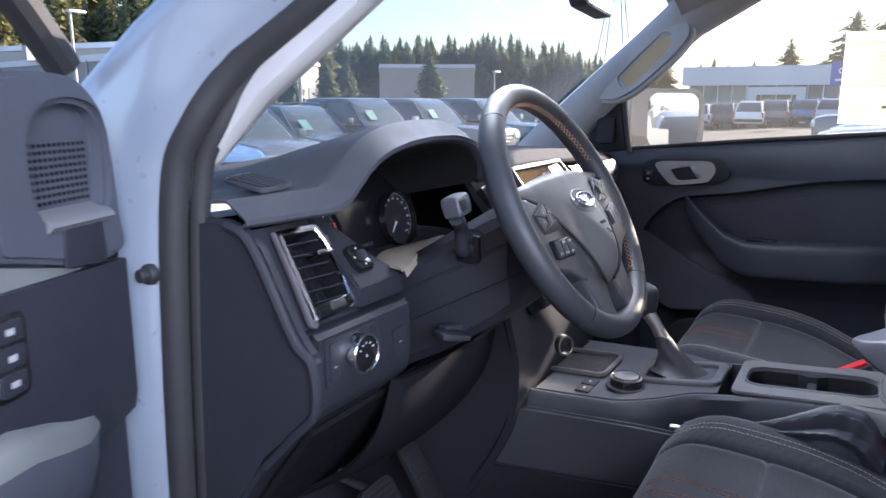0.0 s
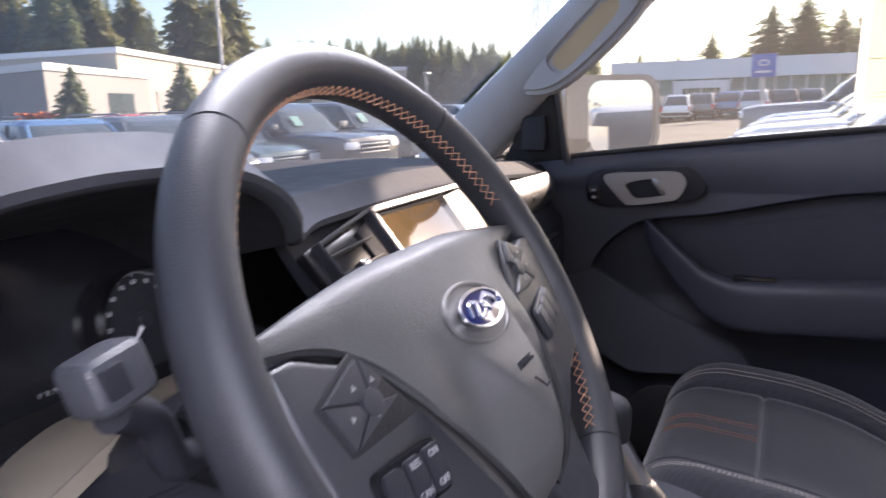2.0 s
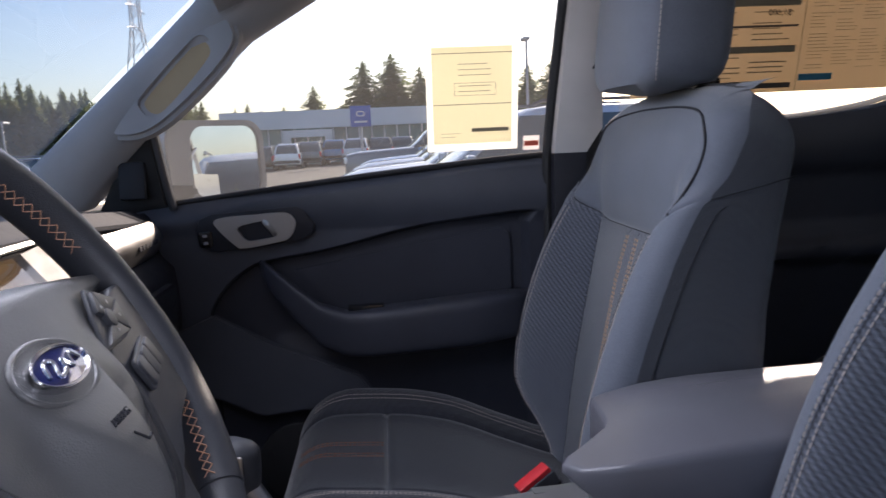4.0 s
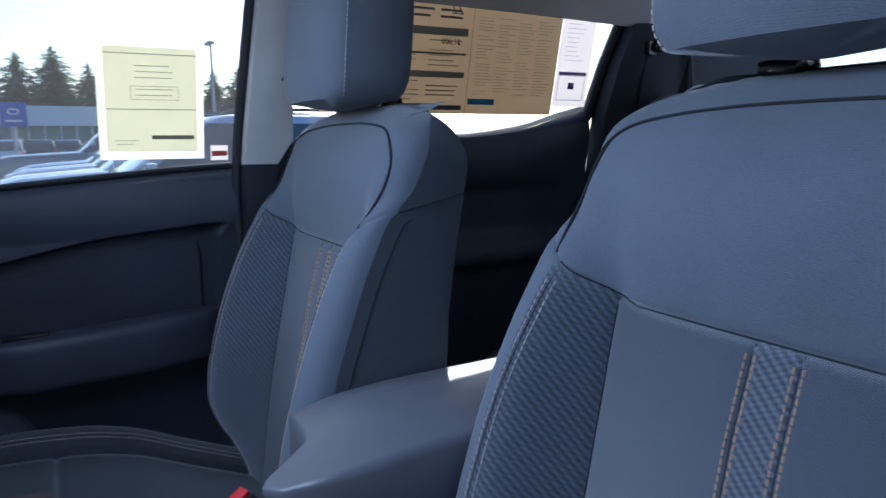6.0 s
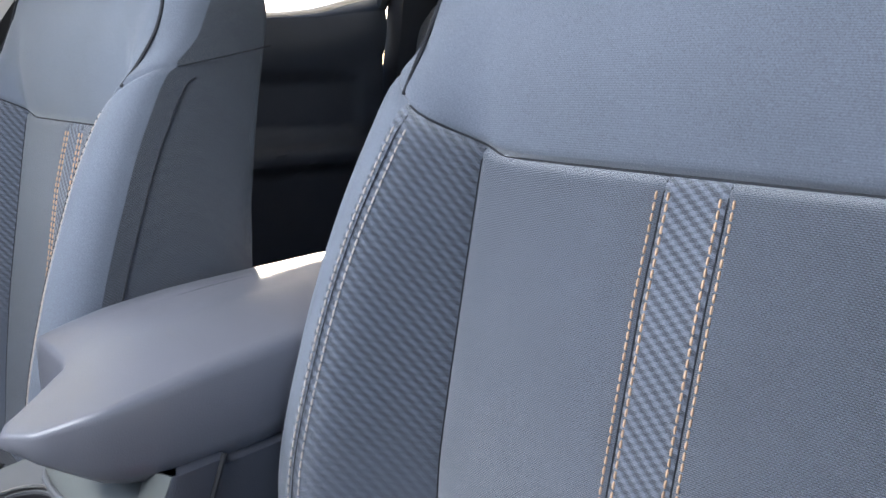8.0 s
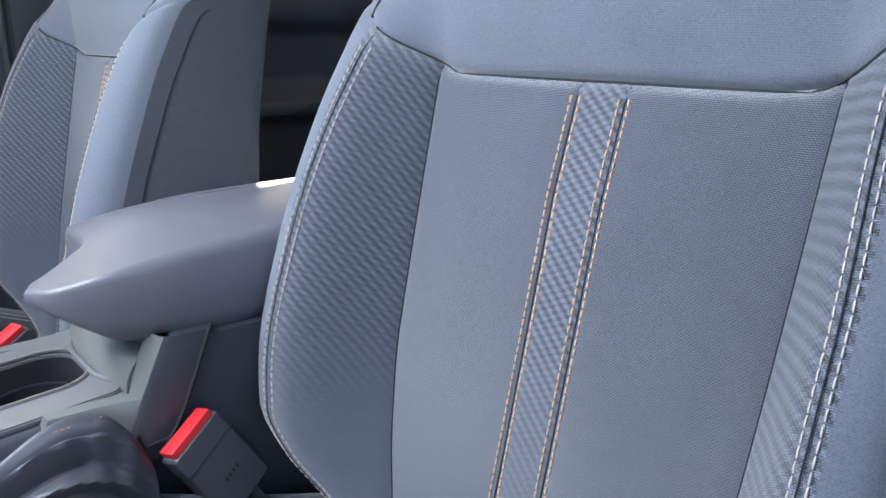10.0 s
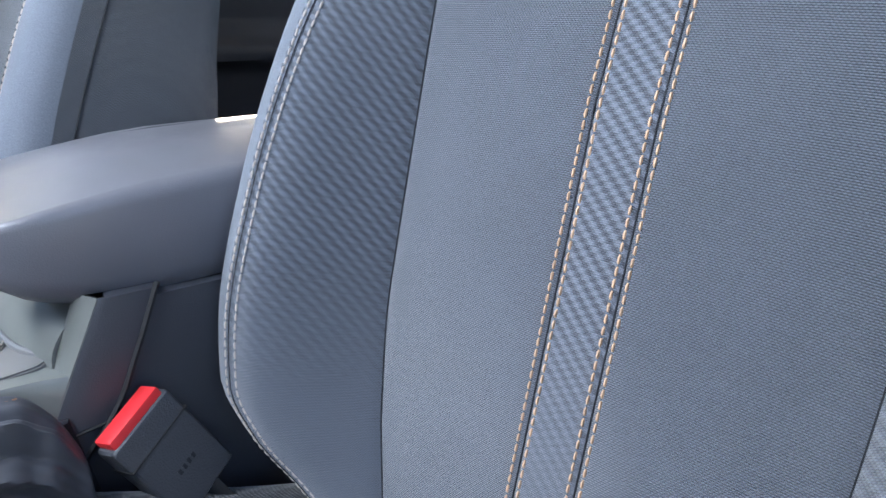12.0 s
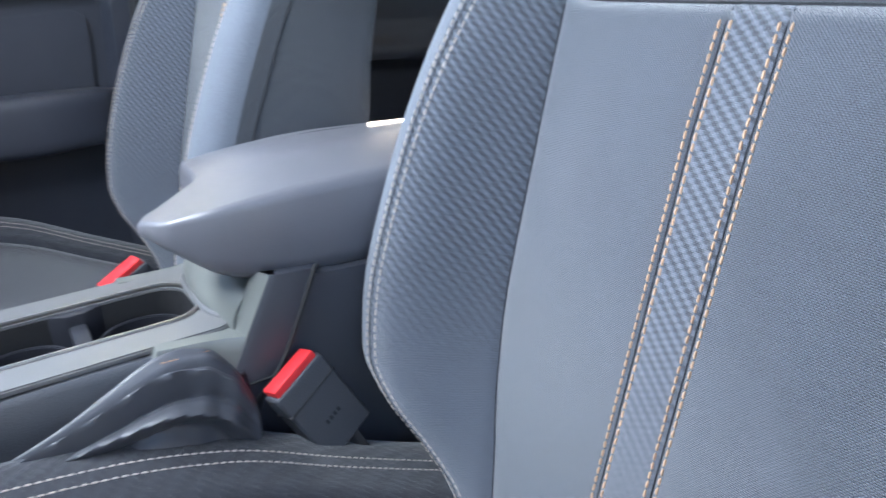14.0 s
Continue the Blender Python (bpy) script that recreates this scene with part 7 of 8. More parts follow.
def driver_door():
    d = thing("driver_door", "wide open front door with speaker pod and switch panel", "car door", at=(-0.775, 0.475, 0))
    d.rotation_euler = (0, 0, radians(20))
    # local: the door runs along -x from its hinge, its inside faces -y
    def inner(u, v):
        x = lerp(-0.038, -0.95, u)
        z = lerp(0.62, 1.285 + 0.02 * u, v)
        y = -0.050
        y += 0.020 * min(1, max(0, (1.115 - z) / 0.02)) * min(1, max(0, (x + 0.9) / 0.05))
        return (x, y, z)
    part("panel", sheet(inner, 40, 50, 0.02), M_PLAS, d, sharp=50)
    part("outer_skin", slab([(0.0, 0.06, 0.55), (-1.0, 0.06, 0.55), (-1.0, 0.05, 1.36), (0.0, 0.05, 1.28)], (0, 1, 0), 0.012), M_PAINT, d)
    part("edge", slab([(0.016, -0.016, 0.60), (0.016, 0.055, 0.60), (0.008, 0.055, 1.28), (0.008, -0.016, 1.28)], (-1, 0, 0), 0.03, 0.004), M_PAINT, d)
    # satin upper panel, dark gusset before it with pale edges
    part("satin_panel", plate([(-0.75, 1.130), (-0.250, 1.150), (-0.103, 1.143), (-0.117, 1.175), (-0.120, 1.214), (-0.106, 1.253), (-0.080, 1.284), (-0.209, 1.312), (-0.75, 1.330)], 0.016, 0.006, pose(0, -0.046, 0)), M_RAMP, d, "dark satin upper panel")
    gus = [(-0.080, 1.285), (-0.033, 1.292), (-0.040, 1.255), (-0.047, 1.230), (-0.073, 1.185), (-0.103, 1.143), (-0.117, 1.175), (-0.120, 1.214), (-0.106, 1.253)]
    part("dark_gusset", plate(gus, 0.010, 0.002, pose(0, -0.048, 0)), M_KNEE, d)
    for run in (((-0.082, -0.059, 1.285), (-0.056, -0.059, 1.2895), (-0.034, -0.058, 1.293)), ((-0.040, -0.058, 1.250), (-0.047, -0.059, 1.230), (-0.073, -0.060, 1.185), (-0.103, -0.062, 1.143))):
        part("pale_edge", tube(spline(run, 5), 0.0012, 6), M_GREYP, d)
    # armrest whose top edge falls towards the hinge
    rings = []
    for x, zt, out in ((-0.098, 1.146, 0.058), (-0.118, 1.142, 0.074), (-0.150, 1.141, 0.086), (-0.185, 1.150, 0.092), (-0.235, 1.164, 0.096), (-0.34, 1.172, 0.100), (-0.75, 1.170, 0.100)):
        rings.append([(x, -0.040, zt - 0.12), (x, -out + 0.016, zt - 0.11), (x, -out + 0.002, zt - 0.060), (x, -out, zt - 0.030), (x, -out + 0.006, zt - 0.016), (x, -out + 0.024, zt - 0.002), (x, -0.040, zt)])
    part("armrest", loft(rings), M_DOORP, d, "dark armrest with a rounded edge", sharp=60)
    # edge highlight, modelled as a paler strip over the dark armrest
    part("armrest_highlight", loft([[ring[3], ring[4], ring[5], (ring[6][0], -0.052, ring[6][2] + 0.002), (ring[6][0], -0.060, ring[6][2] - 0.008), (ring[4][0], ring[4][1] + 0.010, ring[3][2] + 0.004)] for ring in [[(x, y - 0.002, z + 0.001) for x, y, z in r] for r in rings]]), M_RAMP, d, "painted highlight along the upper edge of the armrest", sharp=60)
    part("mirror_switch", plate(rounded(0.050, 0.086, 0.012), 0.010, 0.003, pose(-0.222, -0.060, 1.230)), M_SATIN, d, "silver framed switch plate")
    for k in range(3):
        part("switch_key", plate(rounded(0.032, 0.020, 0.003), 0.004, 0.001, pose(-0.222, -0.0695, 1.255 - 0.025 * k)), M_PLAS, d)
        part("key_mark", rbox(0.010, 0.0006, 0.006, 0, m=pose(-0.222, -0.0738, 1.255 - 0.025 * k)), M_MARK, d, smooth=False)
    # speaker pod in the window corner: a shell round a deep recess
    shell = smooth_loop([(-0.222, 1.390), (-0.220, 1.440), (-0.212, 1.476), (-0.185, 1.488), (-0.112, 1.487), (-0.080, 1.476), (-0.056, 1.449), (-0.046, 1.404), (-0.040, 1.340), (-0.036, 1.300), (-0.060, 1.293), (-0.112, 1.294), (-0.190, 1.312), (-0.220, 1.324)], 84)
    bowl = smooth_loop([(-0.168, 1.392), (-0.167, 1.424), (-0.158, 1.444), (-0.140, 1.455), (-0.112, 1.459), (-0.084, 1.455), (-0.068, 1.444), (-0.060, 1.420), (-0.061, 1.384), (-0.064, 1.358), (-0.076, 1.345), (-0.112, 1.341), (-0.150, 1.346), (-0.163, 1.360)], 84)
    pod = part("speaker_pod", frame_of(shell, bowl, 0.050, pose(0, -0.022, 0), 0.006), M_DOORP, d, "moulded speaker pod round a perforated grille")
    part("grille_recess", plate(bowl, 0.002, 0, pose(0, -0.050, 0)), M_DOORP, pod)
    dots = bmesh.new()
    for r in range(9):
        for c in range(12):
            x, z = -0.150 + 0.0072 * c, 1.360 + 0.0072 * r
            t = cyl(0.0023, 0.0023, 0.0012, 8, 0, pose(x, -0.0518, z, 90, 0, 0))
            me = bpy.data.meshes.new("dot")
            t.to_mesh(me)
            t.free()
            dots.from_mesh(me)
            bpy.data.meshes.remove(me)
    tagged(part("grille_holes", dots, M_GLOSS, pod), kind="stuff")
    part("grille_shelf", loft([[(x, -0.046, 1.338), (x, -0.074, 1.334), (x, -0.080, 1.340), (x, -0.076, 1.346), (x, -0.046, 1.356)] for x in (-0.160, -0.150, -0.112, -0.074, -0.064)]), M_GREYP, pod, sharp=50)
    part("pod_foot", plate([(-0.142, 1.296), (-0.076, 1.290), (-0.080, 1.338), (-0.138, 1.338)], 0.004, 0.002, pose(0, -0.071, 0)), M_PLAS, pod)
    # window frame and glass
    part("window_frame", tube(spline([(-0.02, 0.0, 1.50), (-0.12, 0.0, 1.60), (-0.24, 0.01, 1.69), (-0.45, 0.02, 1.76), (-0.95, 0.02, 1.77), (-0.99, 0.02, 1.36)], 5), 0.020, 10), M_SEAL, d)
    part("window_frame", tube([(-0.125, 0.0, 1.475), (-0.135, 0.0, 1.52), (-0.20, 0.004, 1.66)], 0.010, 8), M_SEAL, d)
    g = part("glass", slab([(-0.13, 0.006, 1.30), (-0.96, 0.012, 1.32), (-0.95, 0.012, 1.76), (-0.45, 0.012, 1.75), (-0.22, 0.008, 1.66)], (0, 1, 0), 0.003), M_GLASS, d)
    g.visible_shadow = False
    return d


driver_door()


# ---- rear bench, belts, sheets on the glass, mirror on the windscreen ----
def rear_seat():
    r = thing("rear_bench", "dark cloth rear bench with a headrest", "rear seat")
    def pad(u, v):
        x, y = lerp(-0.62, 0.62, u), lerp(-1.42, -0.98, v)
        e = min(1, (0.62 - abs(x)) / 0.05)
        return (x, y, 0.955 + 0.03 * v - 0.05 * (1 - math.sqrt(max(0, 1 - (1 - e) ** 2))) - 0.05 * max(0, (v - 0.85) / 0.15) ** 2 + 0.012 * math.sin(math.pi * 3 * u) ** 2)
    part("cushion", sheet(pad, 50, 20, 0.12), M_CUSH, r, sharp=60)
    def back(u, v):
        x, z = lerp(-0.62, 0.62, u), lerp(0.95, 1.50, v)
        return (x, -1.36 - 0.22 * (z - 0.95) - 0.05 * max(0, (v - 0.85) / 0.15) ** 2 + 0.012 * math.sin(math.pi * 3 * u) ** 2, z)
    part("backrest", sheet(back, 50, 24, 0.06), M_SHELL, r, sharp=60)
    for x in (0.33, -0.33):
        part("headrest", rbox(0.22, 0.09, 0.15, 0.035, 4, pose(x, -1.475, 1.60, -8)), M_YOKE, r)
        for k in (-1, 1):
            part("headrest_post", tube([(x + 0.05 * k, -1.475, 1.48), (x + 0.05 * k, -1.475, 1.56)], 0.006, 8), M_CHROME, r)


rear_seat()


def belt(name, pts, width, label):
    """A flat strap along points, with its anchor."""
    b = thing(name, label, "seat belt", "seat belts")
    P = spline(pts, 6)
    bm = bmesh.new()
    vs = []
    for i, p in enumerate(P):
        vs.append((bm.verts.new(p + Vector((0, width / 2, 0))), bm.verts.new(p - Vector((0, width / 2, 0)))))
    for a, c in zip(vs, vs[1:]):
        bm.faces.new((a[0], a[1], c[1], c[0]))
    bmesh.ops.solidify(bm, geom=bm.faces[:], thickness=0.0014)
    part("strap", bm, M_SEAL, b)
    a = P[0]
    sx = 1 if a.x > 0 else -1
    part("anchor", join(rbox(0.022, 0.060, 0.040, 0.010, 3, pose(a.x + 0.004 * sx, a.y, a.z)), cyl(0.016, 0.014, 0.018, 20, 0.003, pose(a.x - 0.006 * sx, a.y, a.z + 0.004, 0, -90 * sx, 0))), M_GLOSS, b, "black shoulder anchor")


belt("seat_belt", [(0.628, -0.560, 1.560), (0.636, -0.570, 1.40), (0.642, -0.58, 1.0), (0.642, -0.60, 0.70)], 0.046, "black webbing belt hanging from the middle pillar")
belt("seat_belt", [(0.575, -1.47, 1.655), (0.585, -1.45, 1.5), (0.58, -1.40, 1.2), (0.56, -1.36, 1.0)], 0.046, "black webbing belt beside the rear seat")
belt("seat_belt", [(-0.628, -0.560, 1.560), (-0.636, -0.570, 1.40), (-0.642, -0.58, 1.0), (-0.642, -0.60, 0.70)], 0.046, "black webbing belt hanging behind the open door")


def glass_x(z):
    return lean(z) - 0.004


def wall_sheet(name, y0, y1, z0, z1, material, label, category="paper", inset=0.0):
    """A sheet stuck inside the side glass; y runs rearwards."""
    t = thing(name, label, category)
    a, b = glass_x(z0) - inset, glass_x(z1) - inset
    part("sheet", slab([(a, y0, z0), (a, y1, z0), (b, y1, z1), (b, y0, z1)], (-1, 0, 0), 0.0008), material, t, smooth=False)
    return t


def marks(t, y0, y1, z0, z1, rows, material, inset, thin=0.35, cols=1, seed=1):
    """Rows of plain bars that stand for print too small to read."""
    rnd = random.Random(seed)
    bm = bmesh.new()
    for c in range(cols):
        ca, cb = lerp(y0, y1, c / cols), lerp(y0, y1, (c + 0.92) / cols)
        for r in range(rows):
            zc = lerp(z1, z0, (r + 0.5) / rows)
            h = abs(z1 - z0) / rows * thin / 2
            if rnd.random() < 0.12:
                continue
            e = lerp(ca, cb, rnd.uniform(0.55, 1.0))
            x = glass_x(zc) - inset
            bm.faces.new([bm.verts.new((x, yy, zz)) for yy, zz in ((ca, zc - h), (e, zc - h), (e, zc + h), (ca, zc + h))])
    part("print", bm, material, t, smooth=False)


def bar(t, y0, y1, z0, z1, material, inset, name="print"):
    bm = bmesh.new()
    bm.faces.new([bm.verts.new((glass_x(zz) - inset, yy, zz)) for yy, zz in ((y0, z0), (y1, z0), (y1, z1), (y0, z1))])
    part(name, bm, material, t, smooth=False)


card = wall_sheet("window_card", -0.258, -0.436, 1.412, 1.620, M_SLEEVE, "cream form in a clear sleeve on the door glass")
bar(card, -0.270, -0.424, 1.426, 1.606, M_PAPER, 0.0022, "form")
bar(card, -0.270, -0.424, 1.594, 1.5955, M_INK, 0.0032)
bar(card, -0.272, -0.422, 1.500, 1.5015, M_INK, 0.0032)
bar(card, -0.345, -0.418, 1.448, 1.455, M_INK, 0.0032)
marks(card, -0.32, -0.39, 1.51, 1.58, 7, M_INK, 0.0032, 0.12, 1, 5)
marks(card, -0.285, -0.33, 1.436, 1.449, 2, M_INK, 0.0032, 0.12, 1, 6)
for z in (1.517, 1.540):
    bar(card, -0.312, -0.392, z, z + 0.0008, M_INK, 0.0032)
for y in (-0.312, -0.392):
    bar(card, y, y - 0.0008, 1.517, 1.540, M_INK, 0.0032)
tag2 = wall_sheet("door_sticker", -0.448, -0.480, 1.408, 1.436, M_PAPERW, "small white sticker with a red stripe on the glass", "sticker")
bar(tag2, -0.450, -0.478, 1.416, 1.426, M_INKR, 0.002)

price = wall_sheet("price_sheet", -0.66, -1.232, 1.500, 1.765, M_PRICE, "large cream price sheet with mirrored print on the rear glass")
for k, (z0, z1) in enumerate(((1.735, 1.742), (1.660, 1.676), (1.622, 1.626), (1.575, 1.588), (1.508, 1.518))):
    bar(price, -0.70, -0.985, z0, z1, M_INK if k % 2 else M_INKD, 0.002)
marks(price, -0.72, -0.98, 1.595, 1.655, 6, M_INK, 0.002, 0.2, 3, 8)
marks(price, -0.72, -0.98, 1.525, 1.572, 5, M_INK, 0.002, 0.25, 3, 9)
marks(price, -0.72, -0.98, 1.690, 1.730, 3, M_INKD, 0.002, 0.35, 4, 10)
bar(price, -0.995, -0.9965, 1.50, 1.765, M_INK, 0.002)
bar(price, -1.000, -1.185, 1.724, 1.762, M_INKB, 0.002, "header")
bar(price, -1.02, -1.06, 1.737, 1.748, M_PAPER, 0.003)
bar(price, -1.11, -1.165, 1.735, 1.750, M_PAPER, 0.003)
marks(price, -1.01, -1.22, 1.54, 1.705, 26, M_INK, 0.002, 0.16, 4, 11)
bar(price, -1.00, -1.07, 1.520, 1.533, M_INKB, 0.002)
for body, y, z, size in (("22", -0.955, 1.712, 0.030), ("$1,600", -0.945, 1.648, 0.017)):
    mm = frame3((glass_x(z) - 0.0024, y, z), (0, 1, 0), (-0.0, 0, 1))
    part("lettering", text_mesh(body, size, mm, 0.0001), M_INKD, price, "mirrored figures", smooth=False)
side_sheet = wall_sheet("window_leaflet", -1.234, -1.332, 1.520, 1.775, M_PAPERW, "white leaflet with a purple box on the rear glass")
bar(side_sheet, -1.240, -1.322, 1.592, 1.599, M_INKP, 0.002)
for z in (1.534, 1.590):
    bar(side_sheet, -1.242, -1.320, z, z + 0.0012, M_INKP, 0.002)
for y in (-1.242, -1.319):
    bar(side_sheet, y, y - 0.0012, 1.534, 1.591, M_INKP, 0.002)
bar(side_sheet, -1.272, -1.290, 1.560, 1.575, M_INKP, 0.002)
marks(side_sheet, -1.25, -1.315, 1.62, 1.74, 12, M_INKP, 0.002, 0.08, 1, 12)


def inner_mirror():
    m = thing("rear_view_mirror", "black interior mirror on the windscreen", "mirror")
    f = frame3((0.0, 0.145, 1.652), (1, 0.12, 0), (0, 0.1, 1))
    part("housing", plate(rounded(0.240, 0.070, 0.026, 6), 0.030, 0.008, f, 3), M_PLAS, m)
    part("mirror_glass", plate(rounded(0.225, 0.058, 0.022, 6), 0.001, 0, f @ pose(0, -0.0305, 0)), M_MIRROR, m)
    part("stem", tube([(0, 0.15, 1.655), (0, 0.19, 1.69), (0, 0.22, 1.70)], 0.012, 10), M_PLAS, m)
    part("sensor_cover", rbox(0.11, 0.10, 0.04, 0.015, 3, pose(0, 0.215, 1.70, 35)), M_PLAS, m)
    for k in range(6):
        part("cover_slot", rbox(0.08, 0.003, 0.002, 0, m=pose(0, 0.185 + 0.01 * k, 1.676 + 0.007 * k - 0.006, 35)), M_SEAL, m)


inner_mirror()


# ---- outside: the lot ----
EYE = Vector((-0.75, -0.2, 0.0))


def fall(y):
    """The lot falls away a little ahead of the truck."""
    t = min(1, max(0, (y - 2.0) / 9.0))
    return -0.36 * t * t * (3 - 2 * t)


def out_at(az, dist, z=0.0):
    """A place on the ground outside, by its bearing clockwise from the truck's nose."""
    y = EYE.y + dist * math.cos(radians(az))
    return Vector((EYE.x + dist * math.sin(radians(az)), y, fall(y) + z))


M_LOT = mat("lot_asphalt", (0.15, 0.133, 0.108), 0.9, grain=0.4, scale=60, var=0.18, big=0.4)
M_STUCCO = mat("pale_stucco", (0.42, 0.385, 0.33), 0.85, var=0.05, big=0.3)
M_STUCCOG = mat("grey_stucco", (0.29, 0.283, 0.275), 0.85, var=0.05, big=0.3)
M_DARKW = mat("brown_cladding", (0.10, 0.085, 0.07), 0.85, var=0.1, big=0.4)
M_WHITEP = mat("white_panel", (0.66, 0.68, 0.70), 0.5, var=0.03, big=0.5)
M_BGLASS = mat("shop_glass", (0.16, 0.24, 0.23), 0.12, var=0.25, big=0.6)
M_SIGN = mat("blue_sign", (0.03, 0.10, 0.42), 0.4, var=0.03)
M_STEEL = mat("galvanised_steel", (0.45, 0.45, 0.46), 0.5, 0.6, var=0.06)
M_LEAF = mat("dark_conifer", (0.165, 0.19, 0.125), 0.85, var=0.5, big=0.35)
M_LEAF2 = mat("olive_conifer", (0.24, 0.23, 0.115), 0.85, var=0.45, big=0.35)
let_through(M_LEAF, (0.24, 0.29, 0.13), 0.5)
let_through(M_LEAF2, (0.34, 0.33, 0.12), 0.5)
M_BARK = mat("bark", (0.10, 0.07, 0.05), 0.9, grain=0.5, scale=30)
M_TYRE = mat("tyre_rubber", (0.02, 0.02, 0.02), 0.8)
M_CARG = mat("car_glass", (0.07, 0.09, 0.095), 0.05, coat=0.6)
M_LAMP = mat("lamp_lens", (0.75, 0.77, 0.80), 0.1, 0.3)
M_TAIL = mat("tail_lens", (0.5, 0.02, 0.015), 0.2)
M_TEAL = mat("teal_price_card", (0.10, 0.26, 0.26), 0.6)
M_GRASS = mat("rough_grass", (0.14, 0.17, 0.03), 0.95, grain=0.6, scale=20, big=0.5)
M_REDSH = mat("red_shrub", (0.30, 0.07, 0.03), 0.9, var=0.4, big=3)

bmg = bmesh.new()
rows_y = [-2500, -300, -40, 0, 2, 4, 5.5, 7, 8.5, 10, 11, 14, 60, 400, 2500]
cols_x = [-2500, -300, -40, -10, 0, 10, 40, 100, 300, 2500]
gv = [[bmg.verts.new((x, y, fall(y))) for x in cols_x] for y in rows_y]
for i in range(len(rows_y) - 1):
    for j in range(len(cols_x) - 1):
        bmg.faces.new((gv[i][j], gv[i][j + 1], gv[i + 1][j + 1], gv[i + 1][j]))
tagged(part("ground", bmg, M_LOT), "sunlit grey-tan asphalt of a dealer's lot", "ground", kind="structure")


def block(name, pts, h, material, label, cap=None, capm=None):
    """A building from its plan, with a parapet cap."""
    b = thing(name, label, "building")
    part("wall", slab([(p.x, p.y, -0.4) for p in pts], (0, 0, 1), h + 0.4), material, b, smooth=False)
    c = sum(pts, Vector()) / len(pts)
    grown = [c + (p - c) * 1.012 for p in pts]
    part("parapet", slab([(p.x, p.y, h - 0.35) for p in grown], (0, 0, 1), 0.45), capm or M_WHITEP, b, smooth=False)
    return b


def wall_box(t, name, a, b, s0, s1, z0, z1, out, material, depth=0.12):
    """A box on a wall that runs from a to b, between two stretches of it, standing out."""
    d = (b - a).normalized()
    n = Vector((d.y, -d.x, 0))
    if (EYE - a).dot(n) < 0:
        n = -n
    p, q = a + d * s0, a + d * s1
    return part(name, slab([(v.x, v.y, z) for v, z in ((p, z0), (q, z0), (q, z1), (p, z1))], tuple(n), out), material, t, smooth=False)


A, B, C = out_at(41.1, 62), out_at(23, 92), out_at(49.9, 97)
big = block("tall_hall", [A, B, B + (C - A), C], 6.3, M_STUCCO, "pale flat-roofed hall with a white parapet")
for k in range(5):
    wall_box(big, "bay_door", A, C, 7 + 6.2 * k, 10.5 + 6.2 * k, 0, 3.2, 0.08, M_STUCCOG)
A2, B2, C2 = out_at(36.4, 51), out_at(26.5, 78), out_at(43, 66)
low = block("low_wing", [A2, B2, B2 + (C2 - A2), C2], 4.5, M_STUCCOG, "low grey wing with a white parapet")
wall_box(low, "downpipe", A2, B2, 6, 6.15, 0, 4.3, 0.12, M_STEEL)
wall_box(low, "vent", A2, B2, 14, 14.8, 4.5, 5.6, 0.8, M_STEEL)
wall_box(low, "archway", A2, C2, 8.5, 13, 0, 2.9, 0.06, M_CARG)
W1, W2 = out_at(54.6, 96), out_at(62.0, 96)
mid_wall = block("plain_store", [W1, W2, W2 * 1.15, W1 * 1.15], 6.2, M_STUCCO, "plain tan windowless store")
D1, D2 = out_at(78.2, 60), out_at(94.0, 60)
deal = thing("car_showroom", "long low showroom with white fascia and greenish glass front", "building")
n_out = (out_at(86, 60) - EYE).normalized()
part("wall", slab([(p.x, p.y, -0.4) for p in (D1, D2, D2 + n_out * 14, D1 + n_out * 14)], (0, 0, 1), 4.4), M_BGLASS, deal, smooth=False)
LEN = (D2 - D1).length
wall_box(deal, "fascia", D1, D2, -0.5, LEN, 2.75, 4.15, 0.5, M_WHITEP)
for k in range(17):
    wall_box(deal, "mullion", D1, D2, k * LEN / 16, k * LEN / 16 + 0.09, 0, 2.75, 0.08, M_WHITEP)
for k in range(16):
    wall_box(deal, "window", D1, D2, k * LEN / 16 + 0.12, (k + 1) * LEN / 16 - 0.03, 0.15, 2.65, 0.03, M_BGLASS)
wall_box(deal, "portal", D1, D2, 4.3, 4.9, 0, 2.6, 0.9, M_WHITEP)
wall_box(deal, "portal", D1, D2, 7.6, 8.2, 0, 2.6, 0.9, M_WHITEP)
wall_box(deal, "portal", D1, D2, 4.3, 8.2, 2.05, 2.6, 0.95, M_WHITEP)


def sign(az, dist, z0, z1, w):
    s = thing("dealer_sign", "blue square sign with pale marks on a pole", "sign")
    c = out_at(az, dist)
    d = (c - EYE).normalized()
    m = frame3((c.x, c.y, (z0 + z1) / 2), (d.y, -d.x, 0), (0, 0, 1))
    part("board", rbox(w, 0.2, z1 - z0, 0.03, m=m), M_SIGN, s)
    part("mark", frame_of(rounded(w * 0.42, w * 0.26, w * 0.12), rounded(w * 0.30, w * 0.16, w * 0.07), 0.02, m @ pose(0, -0.10, 0.12 * w)), M_WHITEP, s)
    part("bar", rbox(w * 0.62, 0.02, 0.12, 0, m=m @ pose(0, -0.11, -0.26 * w)), M_WHITEP, s)
    part("pole", tube([(c.x, c.y, 0), (c.x, c.y, z0)], 0.09, 10), M_STEEL, s)


sign(88.3, 48, 2.45, 3.80, 1.35)
sign(96.0, 66, 2.2, 3.3, 2.2)


